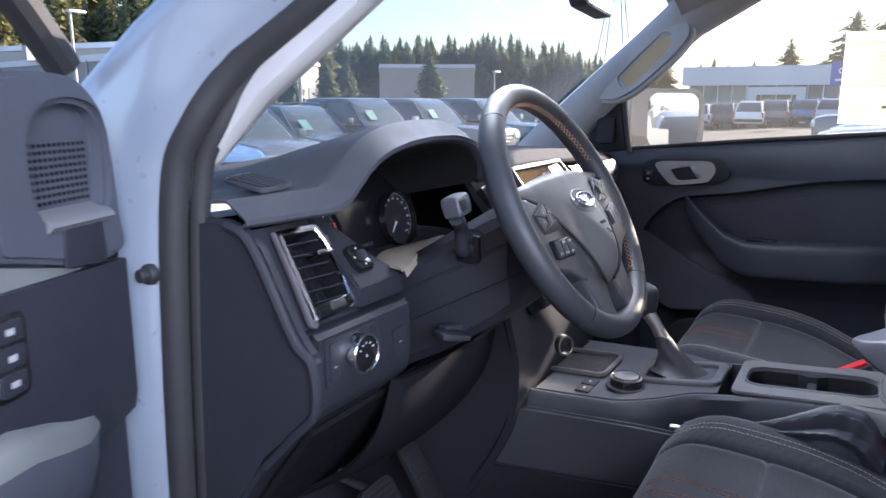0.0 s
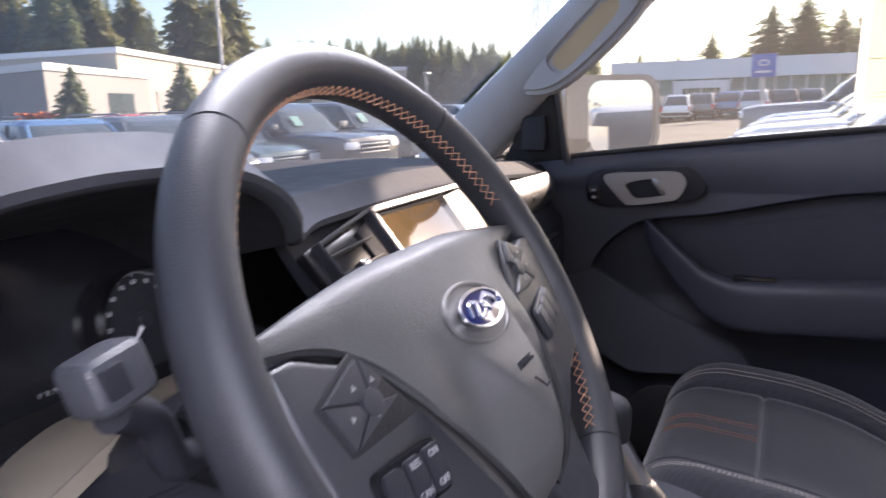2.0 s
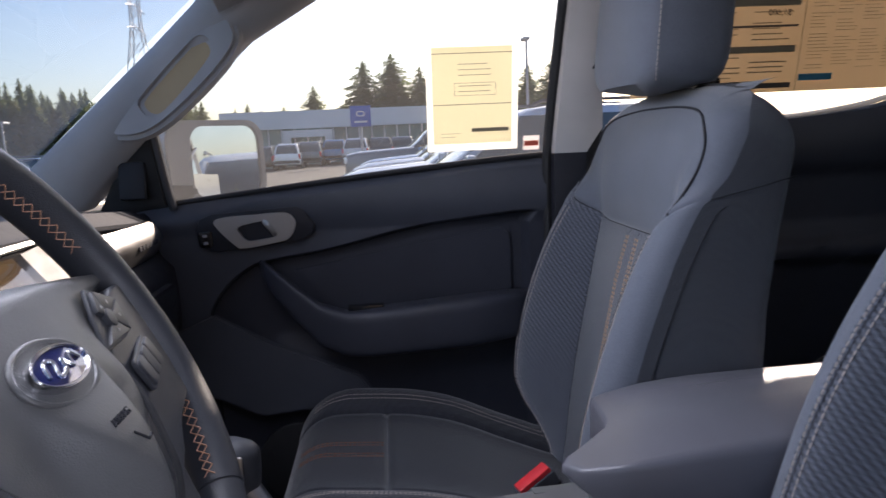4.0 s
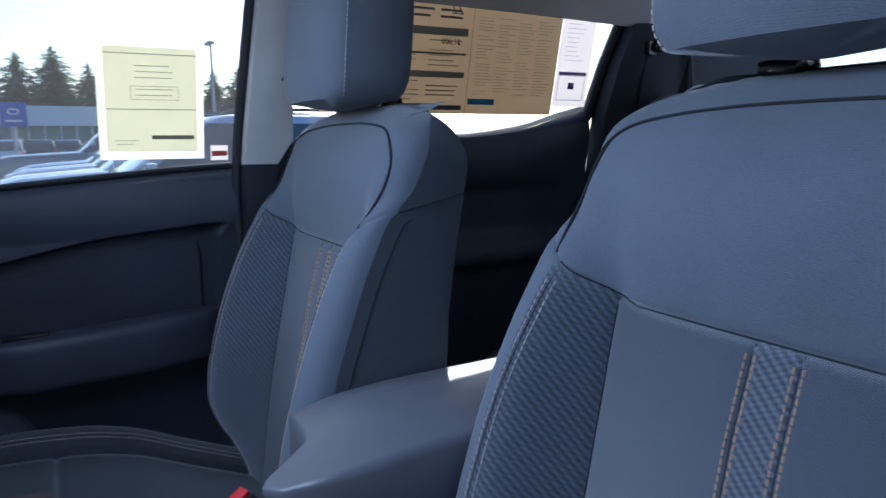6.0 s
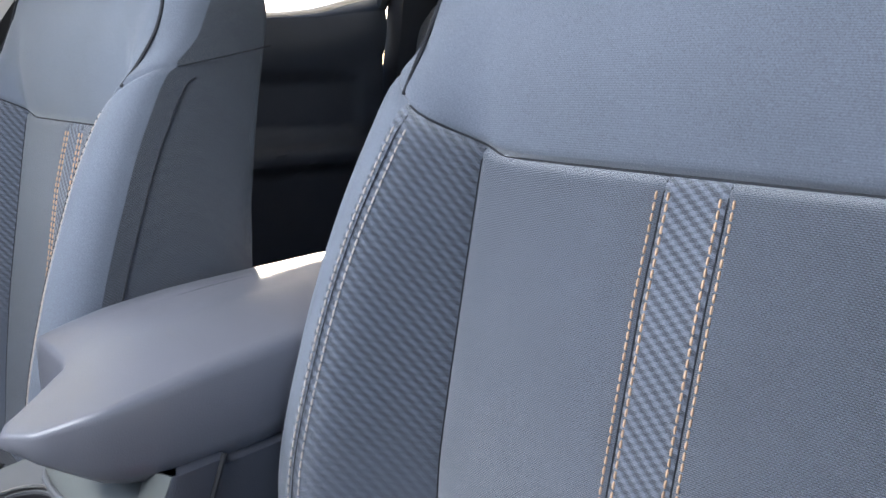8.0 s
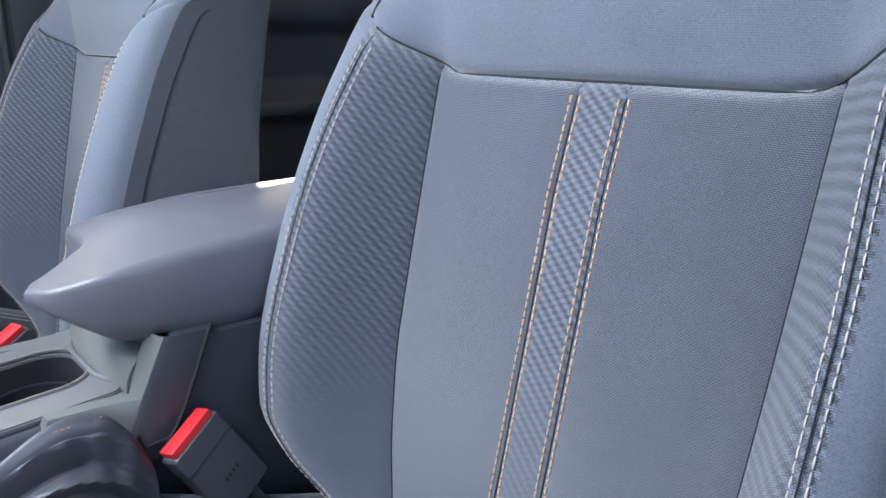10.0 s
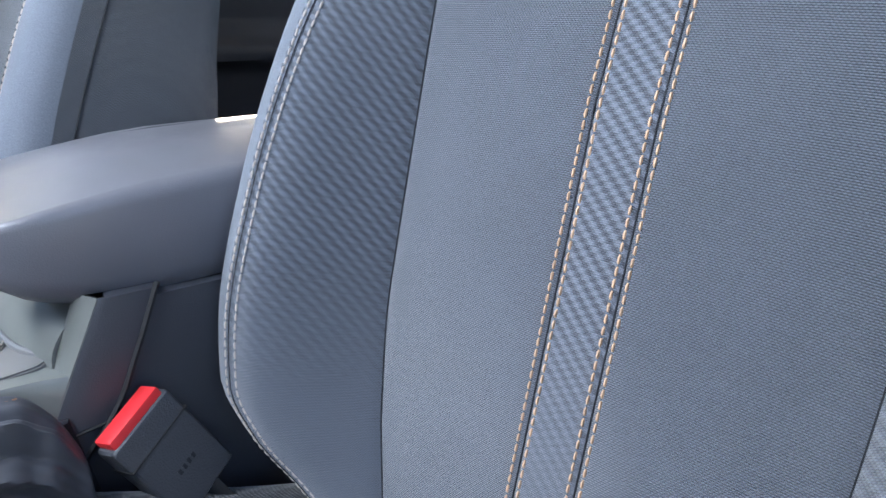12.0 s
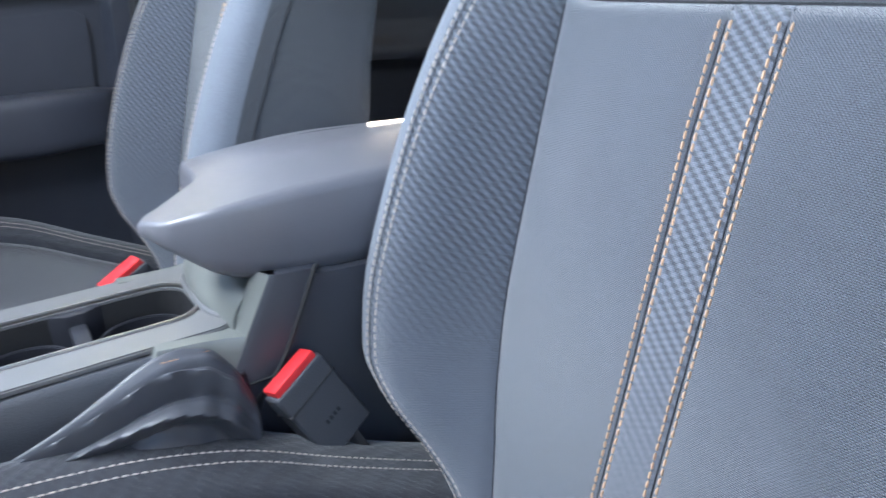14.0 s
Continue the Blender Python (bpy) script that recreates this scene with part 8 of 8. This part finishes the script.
def lamp_post(az, dist, h):
    p = thing("lamp_post", "slim steel lot lamp post", "lamp post", "lot lamp posts")
    c = out_at(az, dist)
    part("base", cyl(0.3, 0.3, 0.7, 16, 0.03, Matrix.Translation(c)), M_STUCCOG, p)
    part("pole", tube([c, c + Vector((0, 0, h))], [0.09, 0.06], 10), M_STEEL, p)
    part("lamp_head", rbox(0.9, 0.35, 0.14, 0.04, m=Matrix.Translation(c + Vector((0.3, 0, h)))), M_STEEL, p)


lamp_post(32.6, 40, 6.1)
lamp_post(48.2, 34, 9.0)
lamp_post(101.4, 38, 6.3)
lamp_post(63.5, 58, 4.2)
lamp_post(80.8, 70, 5.0)


def pylon(az, dist, h):
    p = thing("power_pylon", "tall grey lattice power pylon far off", "pylon")
    c = out_at(az, dist)
    legs = [(-1, -1), (1, -1), (1, 1), (-1, 1)]
    w = lambda z: lerp(5.0, 1.0, min(1, z / (h * 0.75))) if z < h * 0.75 else 1.0
    for sx, sy in legs:
        part("leg", tube([c + Vector((sx * w(z), sy * w(z), z)) for z in (0, h * 0.4, h * 0.75, h)], 0.13, 5), M_STEEL, p)
    n = 9
    for k in range(n):
        z0, z1 = h * k / n, h * (k + 1) / n
        for i in range(4):
            (ax, ay), (bx, by) = legs[i], legs[(i + 1) % 4]
            part("brace", tube([c + Vector((ax * w(z0), ay * w(z0), z0)), c + Vector((bx * w(z1), by * w(z1), z1))], 0.07, 4), M_STEEL, p)
            part("brace", tube([c + Vector((bx * w(z0), by * w(z0), z0)), c + Vector((ax * w(z1), ay * w(z1), z1))], 0.07, 4), M_STEEL, p)
    for z in (h * 0.72, h * 0.84, h * 0.96):
        part("arm", tube([c + Vector((-7, 0, z)), c + Vector((0, 0, z + 1)), c + Vector((7, 0, z))], 0.12, 5), M_STEEL, p)


pylon(72.6, 190, 42)


def conifer(h, r, seed, leaf, dense=1.0):
    """A tapered trunk with many drooping sprays, uneven and gapped."""
    rnd = random.Random(seed)
    t = thing("conifer", "tall dark conifer behind the lot" if leaf is M_LEAF else "tall olive conifer behind the lot", "tree", "trees round the lot")
    part("trunk", tube([(0, 0, 0), (0.05, 0.02, h * 0.5), (0, 0, h * 0.98)], [h * 0.014, h * 0.008, 0.01], 7), M_BARK, t)
    bm = bmesh.new()
    layers = int(84 * dense)
    for i in range(layers):
        f = i / (layers - 1)
        z = lerp(h * 0.10, h * 0.985, f)
        rad = r * (1 - f) ** 0.68 * (0.70 + 0.55 * rnd.random()) + 0.05 * r
        n = max(4, int(11 * (1 - f * 0.6)))
        for k in range(n):
            a = 2 * math.pi * (k + rnd.random()) / n
            rr = rad * rnd.uniform(0.55, 1.12)
            droop = rr * rnd.uniform(0.15, 0.5)
            d, s = Vector((math.cos(a), math.sin(a), 0)), Vector((-math.sin(a), math.cos(a), 0))
            for q in range(4):
                u0, u1 = q / 4 * 0.9, (q + 1) / 4
                wv = rr * rnd.uniform(0.20, 0.36) * (1.1 - 0.5 * u0)
                p0 = d * rr * u0 + Vector((0, 0, z - droop * u0 ** 1.5 + rnd.uniform(-0.02, 0.02) * h))
                p1 = d * rr * u1 + Vector((0, 0, z - droop * u1 ** 1.5))
                tip = s * wv
                bm.faces.new([bm.verts.new(v) for v in (p0, p0.lerp(p1, 0.5) + tip - Vector((0, 0, wv * 0.7)), p1)])
                bm.faces.new([bm.verts.new(v) for v in (p0, p1, p0.lerp(p1, 0.5) - tip - Vector((0, 0, wv * 0.7)))])
    part("crown", bm, leaf, t, smooth=False)
    return t


kinds = [conifer(14, 2.7, 3, M_LEAF), conifer(15, 3.4, 4, M_LEAF), conifer(13, 3.3, 5, M_LEAF2), conifer(16, 4.2, 6, M_LEAF2), conifer(4.6, 1.5, 7, M_LEAF, 0.8)]
rnd = random.Random(11)


def plant(kind, az, dist, scale, spin=0.0, wide=1.0):
    """Sets a tree; the first use of a kind moves the tree itself."""
    k = kinds[kind]
    m = Matrix.Translation(out_at(az, dist)) @ Matrix.Rotation(spin, 4, "Z")
    if not k.get("placed"):
        k["placed"] = 1
        k.matrix_basis = m @ Matrix.Diagonal((scale * wide, scale * wide, scale, 1))
        return
    copy_thing(k, m).scale = (scale * wide, scale * wide, scale)


for az, dist, top, wide in [(88.7, 88, 6.0, 1.9), (90.9, 92, 6.4, 2.1), (93.1, 90, 5.9, 2.0), (94.3, 94, 5.0, 2.2), (84.8, 100, 4.9, 1.8), (79.8, 118, 3.3, 1.3), (97.5, 100, 4.2, 1.8), (101.5, 90, 5.2, 1.8), (103.4, 80, 6.2, 2.2), (105.5, 85, 5.6, 2.2), (76.5, 110, 3.9, 1.5), (75.2, 112, 4.6, 1.4), (82.5, 120, 3.0, 1.5)]:
    plant(rnd.choice((0, 1)), az, dist, (1.45 + dist * math.tan(radians(top))) / 14.5, rnd.uniform(0, 6), wide)
for i in range(84):   # tall stand behind the halls
    az = lerp(2, 49.5, (i + rnd.uniform(-0.4, 0.4)) / 83)
    dist = rnd.uniform(104, 128)
    if 43.6 < az < 45.8:
        continue
    plant(rnd.choice((0, 1, 2, 3, 3)), az, dist, (1.45 + dist * math.tan(radians(rnd.uniform(7.0, 10.0)))) / 14.5, rnd.uniform(0, 6))
for i in range(150):   # long wood further off
    az = lerp(48.5, 76, (i + rnd.uniform(-0.4, 0.4)) / 149)
    dist = rnd.uniform(138, 160)
    top = (4.5 if az < 60 else 4.7 if az < 66 else 4.0 if az < 70 else 3.4) + rnd.uniform(-0.6, 0.7)
    plant(rnd.choice((0, 1, 1, 2)), az, dist, (1.45 + dist * math.tan(radians(top))) / 14.5, rnd.uniform(0, 6))
for i in range(40):   # lower growth that closes the gaps
    az = lerp(49, 104, (i + rnd.uniform(-0.4, 0.4)) / 39)
    dist = rnd.uniform(162, 185)
    plant(rnd.choice((1, 2, 3)), az, dist, (1.45 + dist * math.tan(radians(rnd.uniform(1.6, 2.6)))) / 13.5, rnd.uniform(0, 6))
for i in range(5):   # seen in the door mirror
    plant(rnd.choice((0, 1, 3)), rnd.uniform(165, 200), rnd.uniform(85, 120), rnd.uniform(0.25, 0.4), rnd.uniform(0, 6))
for az, dist, s in ((38.0, 44, 0.98), (45.3, 46, 1.05), (47.6, 48, 0.95), (58.5, 60, 1.3), (50.4, 70, 1.25), (52.0, 74, 1.3)):
    plant(4, az, dist, s, rnd.uniform(0, 6))
hedge = bmesh.new()
for i in range(900):
    p = out_at(rnd.uniform(34.5, 37.5), 47 + rnd.uniform(-0.5, 0.5), rnd.uniform(0.2, 1.9))
    q = [p + Vector((rnd.uniform(-0.25, 0.25), rnd.uniform(-0.25, 0.25), rnd.uniform(-0.2, 0.2))) for _ in range(3)]
    hedge.faces.new([hedge.verts.new(v) for v in q])
tagged(part("shrubs", hedge, M_REDSH, smooth=False), "low rust-red shrubs before the wing", "shrub", kind="stuff")
strip = slab([tuple(out_at(a, d, 0.02)) for a, d in ((52, 42), (66, 42), (66, 60), (52, 60))], (0, 0, 1), 0.03)
tagged(part("verge", strip, M_GRASS, smooth=False), "strip of bright rough grass beyond the cars", "grass", kind="stuff")


# ---- parked vehicles ----
def paint(name, color):
    return mat(name, color, 0.25, 0.05, coat=0.8, var=0.03)


PAINTS = {"white": paint("white_paint", (0.86, 0.86, 0.85)), "blue": paint("blue_paint", (0.10, 0.22, 0.42)), "grey": paint("grey_paint", (0.14, 0.16, 0.18)), "dark": paint("dark_paint", (0.035, 0.045, 0.055)),
          "silver": paint("silver_paint", (0.45, 0.50, 0.56)), "teal": paint("green_grey_paint", (0.09, 0.14, 0.15)), "red": paint("red_paint", (0.45, 0.03, 0.03))}


def vehicle(kind, color, at, heading, label, price=True):
    """A parked car or pickup: nose along +y before it is turned."""
    v = thing("parked_pickup" if kind == "pickup" else "parked_car", label, "pickup truck" if kind == "pickup" else "car", "parked vehicles", at=tuple(at))
    v.rotation_euler = (0, 0, radians(heading))
    P = PAINTS[color]
    if kind == "pickup":
        L, W, H, belt, hood, nose, ws, roof0, roof1, tail = 5.7, 1.98, 1.92, 1.28, 1.22, 1.12, 1.10, 0.45, -1.15, -1.55
    else:
        L, W, H, belt, hood, nose, ws, roof0, roof1, tail = 4.7, 1.90, 1.74, 1.08, 1.06, 0.92, 1.05, 0.25, -1.85, -2.25
    h2 = L / 2
    # body: rings along its length
    st = [(h2, 0.42, nose - 0.12, 0.80), (h2 - 0.06, 0.34, nose, 0.92), (h2 - 0.35, 0.28, hood - 0.04, 0.985), (ws + 0.05, 0.28, hood + 0.03, 1.0), (0, 0.28, belt, 1.0), (roof1, 0.28, belt + 0.03, 1.0), (-h2 + 0.25, 0.30, belt + 0.02, 0.985), (-h2 + 0.04, 0.36, belt - 0.03, 0.95), (-h2, 0.45, belt - 0.12, 0.88)]
    rings = []
    for y, z0, z1, k in st:
        w = W / 2 * k
        rings.append([(x, y, z) for x, z in ((-w * 0.90, z0), (-w * 0.985, z0 + 0.10), (-w, z0 * 0.45 + z1 * 0.55), (-w * 0.995, z1 - 0.16), (-w * 0.97, z1 - 0.07), (-w * 0.91, z1 - 0.02), (-w * 0.80, z1), (-w * 0.62, z1 - 0.012), (-w * 0.55, z1 + 0.012), (w * 0.55, z1 + 0.012), (w * 0.62, z1 - 0.012), (w * 0.80, z1), (w * 0.91, z1 - 0.02), (w * 0.97, z1 - 0.07), (w * 0.995, z1 - 0.16), (w, z0 * 0.45 + z1 * 0.55), (w * 0.985, z0 + 0.10), (w * 0.90, z0))])
    part("body", loft(rings), P, v, sharp=32)
    # cabin: a glasshouse rounded in plan, painted pillars and a roof over it
    rear = 0.30 if kind == "pickup" else 0.0
    cab = [(belt - 0.02, ws, tail, W / 2 * 0.94), (belt + 0.10, ws - 0.17, tail + 0.04, W / 2 * 0.92), (belt + 0.30, lerp(ws, roof0, 0.55), lerp(tail, roof1 - rear, 0.5), W / 2 * 0.86), (H - 0.10, roof0, roof1 - rear + 0.02, W / 2 * 0.77), (H - 0.03, roof0 - 0.16, roof1 - rear + 0.12, W / 2 * 0.71), (H, roof0 - 0.42, roof1 - rear + 0.40, W / 2 * 0.58)]

    def plan(z, f, b, w):
        mid, hl = (f + b) / 2, (f - b) / 2
        return [(w * abs(math.cos(a)) ** 0.28 * (1 if math.cos(a) > 0 else -1), mid + hl * abs(math.sin(a)) ** 0.28 * (1 if math.sin(a) > 0 else -1), z) for a in (2 * math.pi * (k + 0.5) / 32 for k in range(32))]
    part("glasshouse", loft([plan(*q) for q in cab[:4]]), M_CARG, v, "dark tinted car glass", sharp=50)
    part("roof", loft([plan(*q) for q in cab[3:]]), P, v, sharp=50)
    cuts = (0.36, 0.68) if kind != "pickup" else (0.46,)
    for s in (-1, 1):
        for k, rad in ((4 if s > 0 else 11, 0.045), (27 if s > 0 else 20, 0.07)):   # front and rear pillars
            part("pillar", tube([plan(*q)[k] for q in cab[:4]], rad, 8, flat=0.6), P, v)
        for c in cuts:
            part("pillar", tube([(s * q[3] * 0.995, lerp(q[1], q[2], c), q[0]) for q in cab[:4]], 0.04, 8, flat=0.6), M_SEAL, v)
        part("belt_trim", tube([(s * cab[0][3] * 1.005, lerp(ws, tail, c), belt + 0.012) for c in (0.06, 0.5, 0.94)], 0.022, 6), M_DSAT, v)
        part("door_mirror", rbox(0.20, 0.10, 0.16, 0.04, m=pose(s * (W / 2 + 0.10), ws - 0.28, belt + 0.10)), P, v)
        part("headlight", rbox(0.36, 0.16, 0.17, 0.04, m=pose(s * W * 0.36, h2 - 0.07, nose - 0.16, 10, 0, -s * 14)), M_LAMP, v)
        part("tail_light", rbox(0.14, 0.10, 0.34, 0.03, m=pose(s * W * 0.44, -h2 + 0.05, belt - 0.22)), M_TAIL, v)
        part("door_line", rbox(0.006, 0.012, belt - 0.45, 0, m=pose(s * W / 2 * 1.0, 0.05, (belt + 0.35) / 2)), M_SEAL, v)
        part("door_handle", rbox(0.03, 0.18, 0.03, 0.01, m=pose(s * W / 2 * 0.99, -0.12, belt - 0.16)), P, v)
        for y in (h2 * 0.62, -h2 * 0.60):
            wm = Matrix.Translation((s * (W / 2 - 0.11), y, 0.36)) @ Matrix.Rotation(radians(90), 4, "Y")
            wheel = part("wheel", cyl(0.36, 0.36, 0.24, 26, 0.04, wm @ pose(0, 0, -0.12)), M_TYRE, v)
            part("rim", cyl(0.24, 0.22, 0.02, 20, 0.004, wm @ pose(0, 0, 0.115 if s > 0 else -0.135)), M_SATIN, wheel)
            part("arch", cyl(0.43, 0.43, 0.06, 26, 0, wm @ pose(0, 0, (0.06 if s > 0 else -0.12))), M_SEAL, v)
    part("grille", rbox(W * 0.52, 0.06, 0.30, 0.03, m=pose(0, h2 - 0.03, nose - 0.22)), M_GLOSS, v)
    for k in range(3):
        part("grille_bar", rbox(W * 0.5, 0.03, 0.03, 0.008, m=pose(0, h2 + 0.005, nose - 0.31 + 0.09 * k)), M_CHROME, v)
    part("bumper", rbox(W * 0.92, 0.16, 0.22, 0.05, m=pose(0, h2 - 0.03, 0.50)), M_SEAL if kind != "pickup" else M_CHROME, v)
    part("rear_bumper", rbox(W * 0.9, 0.14, 0.2, 0.05, m=pose(0, -h2 + 0.03, 0.52)), M_SEAL, v)
    if kind == "pickup":
        part("bed", rbox(W * 0.80, h2 - 1.75, 0.02, 0, m=pose(0, -(h2 + 1.65) / 2, belt + 0.028)), M_SEAL, v)
    else:
        for s in (-1, 1):
            part("roof_rail", tube([(s * W * 0.33, roof0 - 0.25, H + 0.01), (s * W * 0.33, roof0 - 0.35, H + 0.05), (s * W * 0.33, roof1 + 0.4, H + 0.05), (s * W * 0.33, roof1 + 0.25, H + 0.01)], 0.018, 6), M_DSAT, v)
    if price:
        q0, q1 = cab[1], cab[2]
        y0, y1 = q0[1] + 0.03, q1[1] + 0.03
        part("price_card", slab([(0.30, y0, q0[0] + 0.02), (0.55, y0, q0[0] + 0.02), (0.55, y1, q1[0] + 0.04), (0.30, y1, q1[0] + 0.04)], (0, 0.7, 0.7), 0.004), M_TEAL, v, "teal price card")
    return v


CARS = [
    ("suv", "white", 22.6, 10.6, 62, "white family SUV parked side on in the lot"),
    ("suv", "silver", 25.5, 14.5, 65, "silver SUV parked behind the white one"),
    ("suv", "blue", 37.2, 14.0, 163, "blue SUV facing the truck with a teal card"),
    ("suv", "grey", 42.8, 15.5, 165, "dark grey SUV in the row of stock"),
    ("suv", "teal", 47.6, 17.2, 168, "green-grey SUV in the row of stock"),
    ("pickup", "dark", 52.4, 18.2, 170, "dark pickup with a bright grille in the row"),
    ("pickup", "grey", 57.2, 20.0, 172, "grey pickup in the row of stock"),
    ("pickup", "teal", 62.0, 21.5, 172, "green-grey pickup in the row of stock"),
    ("suv", "dark", 66.2, 24.0, 174, "dark SUV at the end of the row"),
    ("suv", "red", 40.5, 40.0, 100, "red car parked by the archway"),
]
for k in range(9):
    CARS.append(("suv", ("grey", "silver", "dark", "white", "grey", "blue", "silver", "dark", "grey")[k], 77.5 + 1.75 * k, 52 + (k % 3), 266 + (k % 2) * 4, "small far car in front of the showroom"))
for kind, color, az, dist, heading, label in CARS:
    vehicle(kind, color, out_at(az, dist), heading, label, price=dist < 30)
# the row beside the truck, noses level
for k, (kind, color, label) in enumerate((("suv", "silver", "pale silver SUV parked beside the truck"), ("suv", "white", "white SUV in the row beside the truck"), ("suv", "silver", "silver SUV further along the row"), ("suv", "blue", "blue SUV further along the row"), ("pickup", "grey", "grey pickup at the far end of the row"))):
    vehicle(kind, color, Vector((7.6 + 2.9 * k, -1.75 - 0.05 * k, 0)), 3, label, price=False)


vehicle("suv", "white", Vector((0.35, -9.5, 0)), 176, "white SUV parked behind the truck", price=False)


# the rest of the truck: bonnet, wings, load bed and wheels
def truck_body():
    t = thing("truck_body", "silver-white pickup bonnet, load bed and wheels on the lot", "pickup truck")

    def bonnet(u, v):
        x, y = (2 * u - 1) * lerp(0.78, 0.70, v ** 3), lerp(0.72, 1.95, v)
        return (x, y, 1.165 - 0.05 * v - 0.10 * max(0, (v - 0.8) / 0.2) ** 2 - 0.05 * abs(2 * u - 1) ** 4)
    part("bonnet", sheet(bonnet, 24, 24, 0.01), M_PAINT, t, sharp=60)
    part("front_panel", slab([(-0.70, 1.96, 0.50), (0.70, 1.96, 0.50), (0.70, 1.93, 1.02), (-0.70, 1.93, 1.02)], (0, -1, 0), 0.10, 0.02), M_PAINT, t)
    part("grille", plate(rounded(0.90, 0.26, 0.05), 0.02, 0.005, frame3((0, 1.955, 0.86), (-1, 0, 0), (0, 0, 1))), M_GLOSS, t, "black grille")
    part("bumper", rbox(1.62, 0.16, 0.22, 0.05, 3, pose(0, 1.99, 0.56)), M_PAINT, t)
    for s in (-1, 1):
        part("headlight", plate(rounded(0.28, 0.15, 0.03), 0.03, 0.006, frame3((s * 0.62, 1.955, 0.90), (-1, 0, 0), (0, 0, 1))), M_LAMP, t, "clear headlight")
        for cy, y0, y1, zt in ((1.28, 0.46, 1.95, 1.10), (-2.05, -3.10, -1.62, 1.05)):
            arch = [(cy + 0.46 * math.cos(radians(a)), 0.40 + 0.46 * math.sin(radians(a))) for a in range(0, 181, 12)]
            pts = [(y1, 0.46)] + [(y1, zt), (y0, zt), (y0, 0.46)] + [(y, max(0.46, z)) for y, z in arch[::-1]]
            part("wing" if cy > 0 else "bed_side", slab([(s * 0.775, y, z) for y, z in pts], (s, 0, 0), 0.03), M_PAINT, t, smooth=False)
            m = pose(s * 0.70, cy, fall(cy) + 0.385, 0, 90, 0)
            wheel = part("wheel", join(cyl(0.385, 0.385, 0.12, 40, 0.03, m), cyl(0.385, 0.385, 0.12, 40, 0.03, m @ pose(0, 0, -0.12))), M_TYRE, t, "black tyre on a grey rim")
            part("rim", cyl(0.245, 0.235, 0.02, 32, 0.006, pose(s * 0.82, cy, fall(cy) + 0.385, 0, s * 90, 0)), M_STEEL, wheel)
    part("bed_floor", rbox(1.52, 1.46, 0.05, 0.01, m=pose(0, -2.36, 0.66)), M_SEAL, t)
    part("bed_front", rbox(1.52, 0.04, 0.42, 0.01, m=pose(0, -1.66, 0.86)), M_PAINT, t)
    part("tailgate", rbox(1.56, 0.06, 0.50, 0.02, m=pose(0, -3.10, 0.82)), M_PAINT, t)
    part("frame_rail", rbox(0.70, 4.7, 0.12, 0.01, m=pose(0, -0.55, 0.46)), M_SEAL, t)


truck_body()


# unseen wall, added to cut low sky light on the open door's side of the lot
wl = [Vector((-9.0, -16.0, 0)), Vector((-9.0, 0.5, 0)), Vector((-9.8, 0.5, 0)), Vector((-9.8, -16.0, 0))]
block("unseen_wall", wl, 5.5, M_DARKW, "unseen plain brown wall that cuts low sky light", capm=M_DARKW)
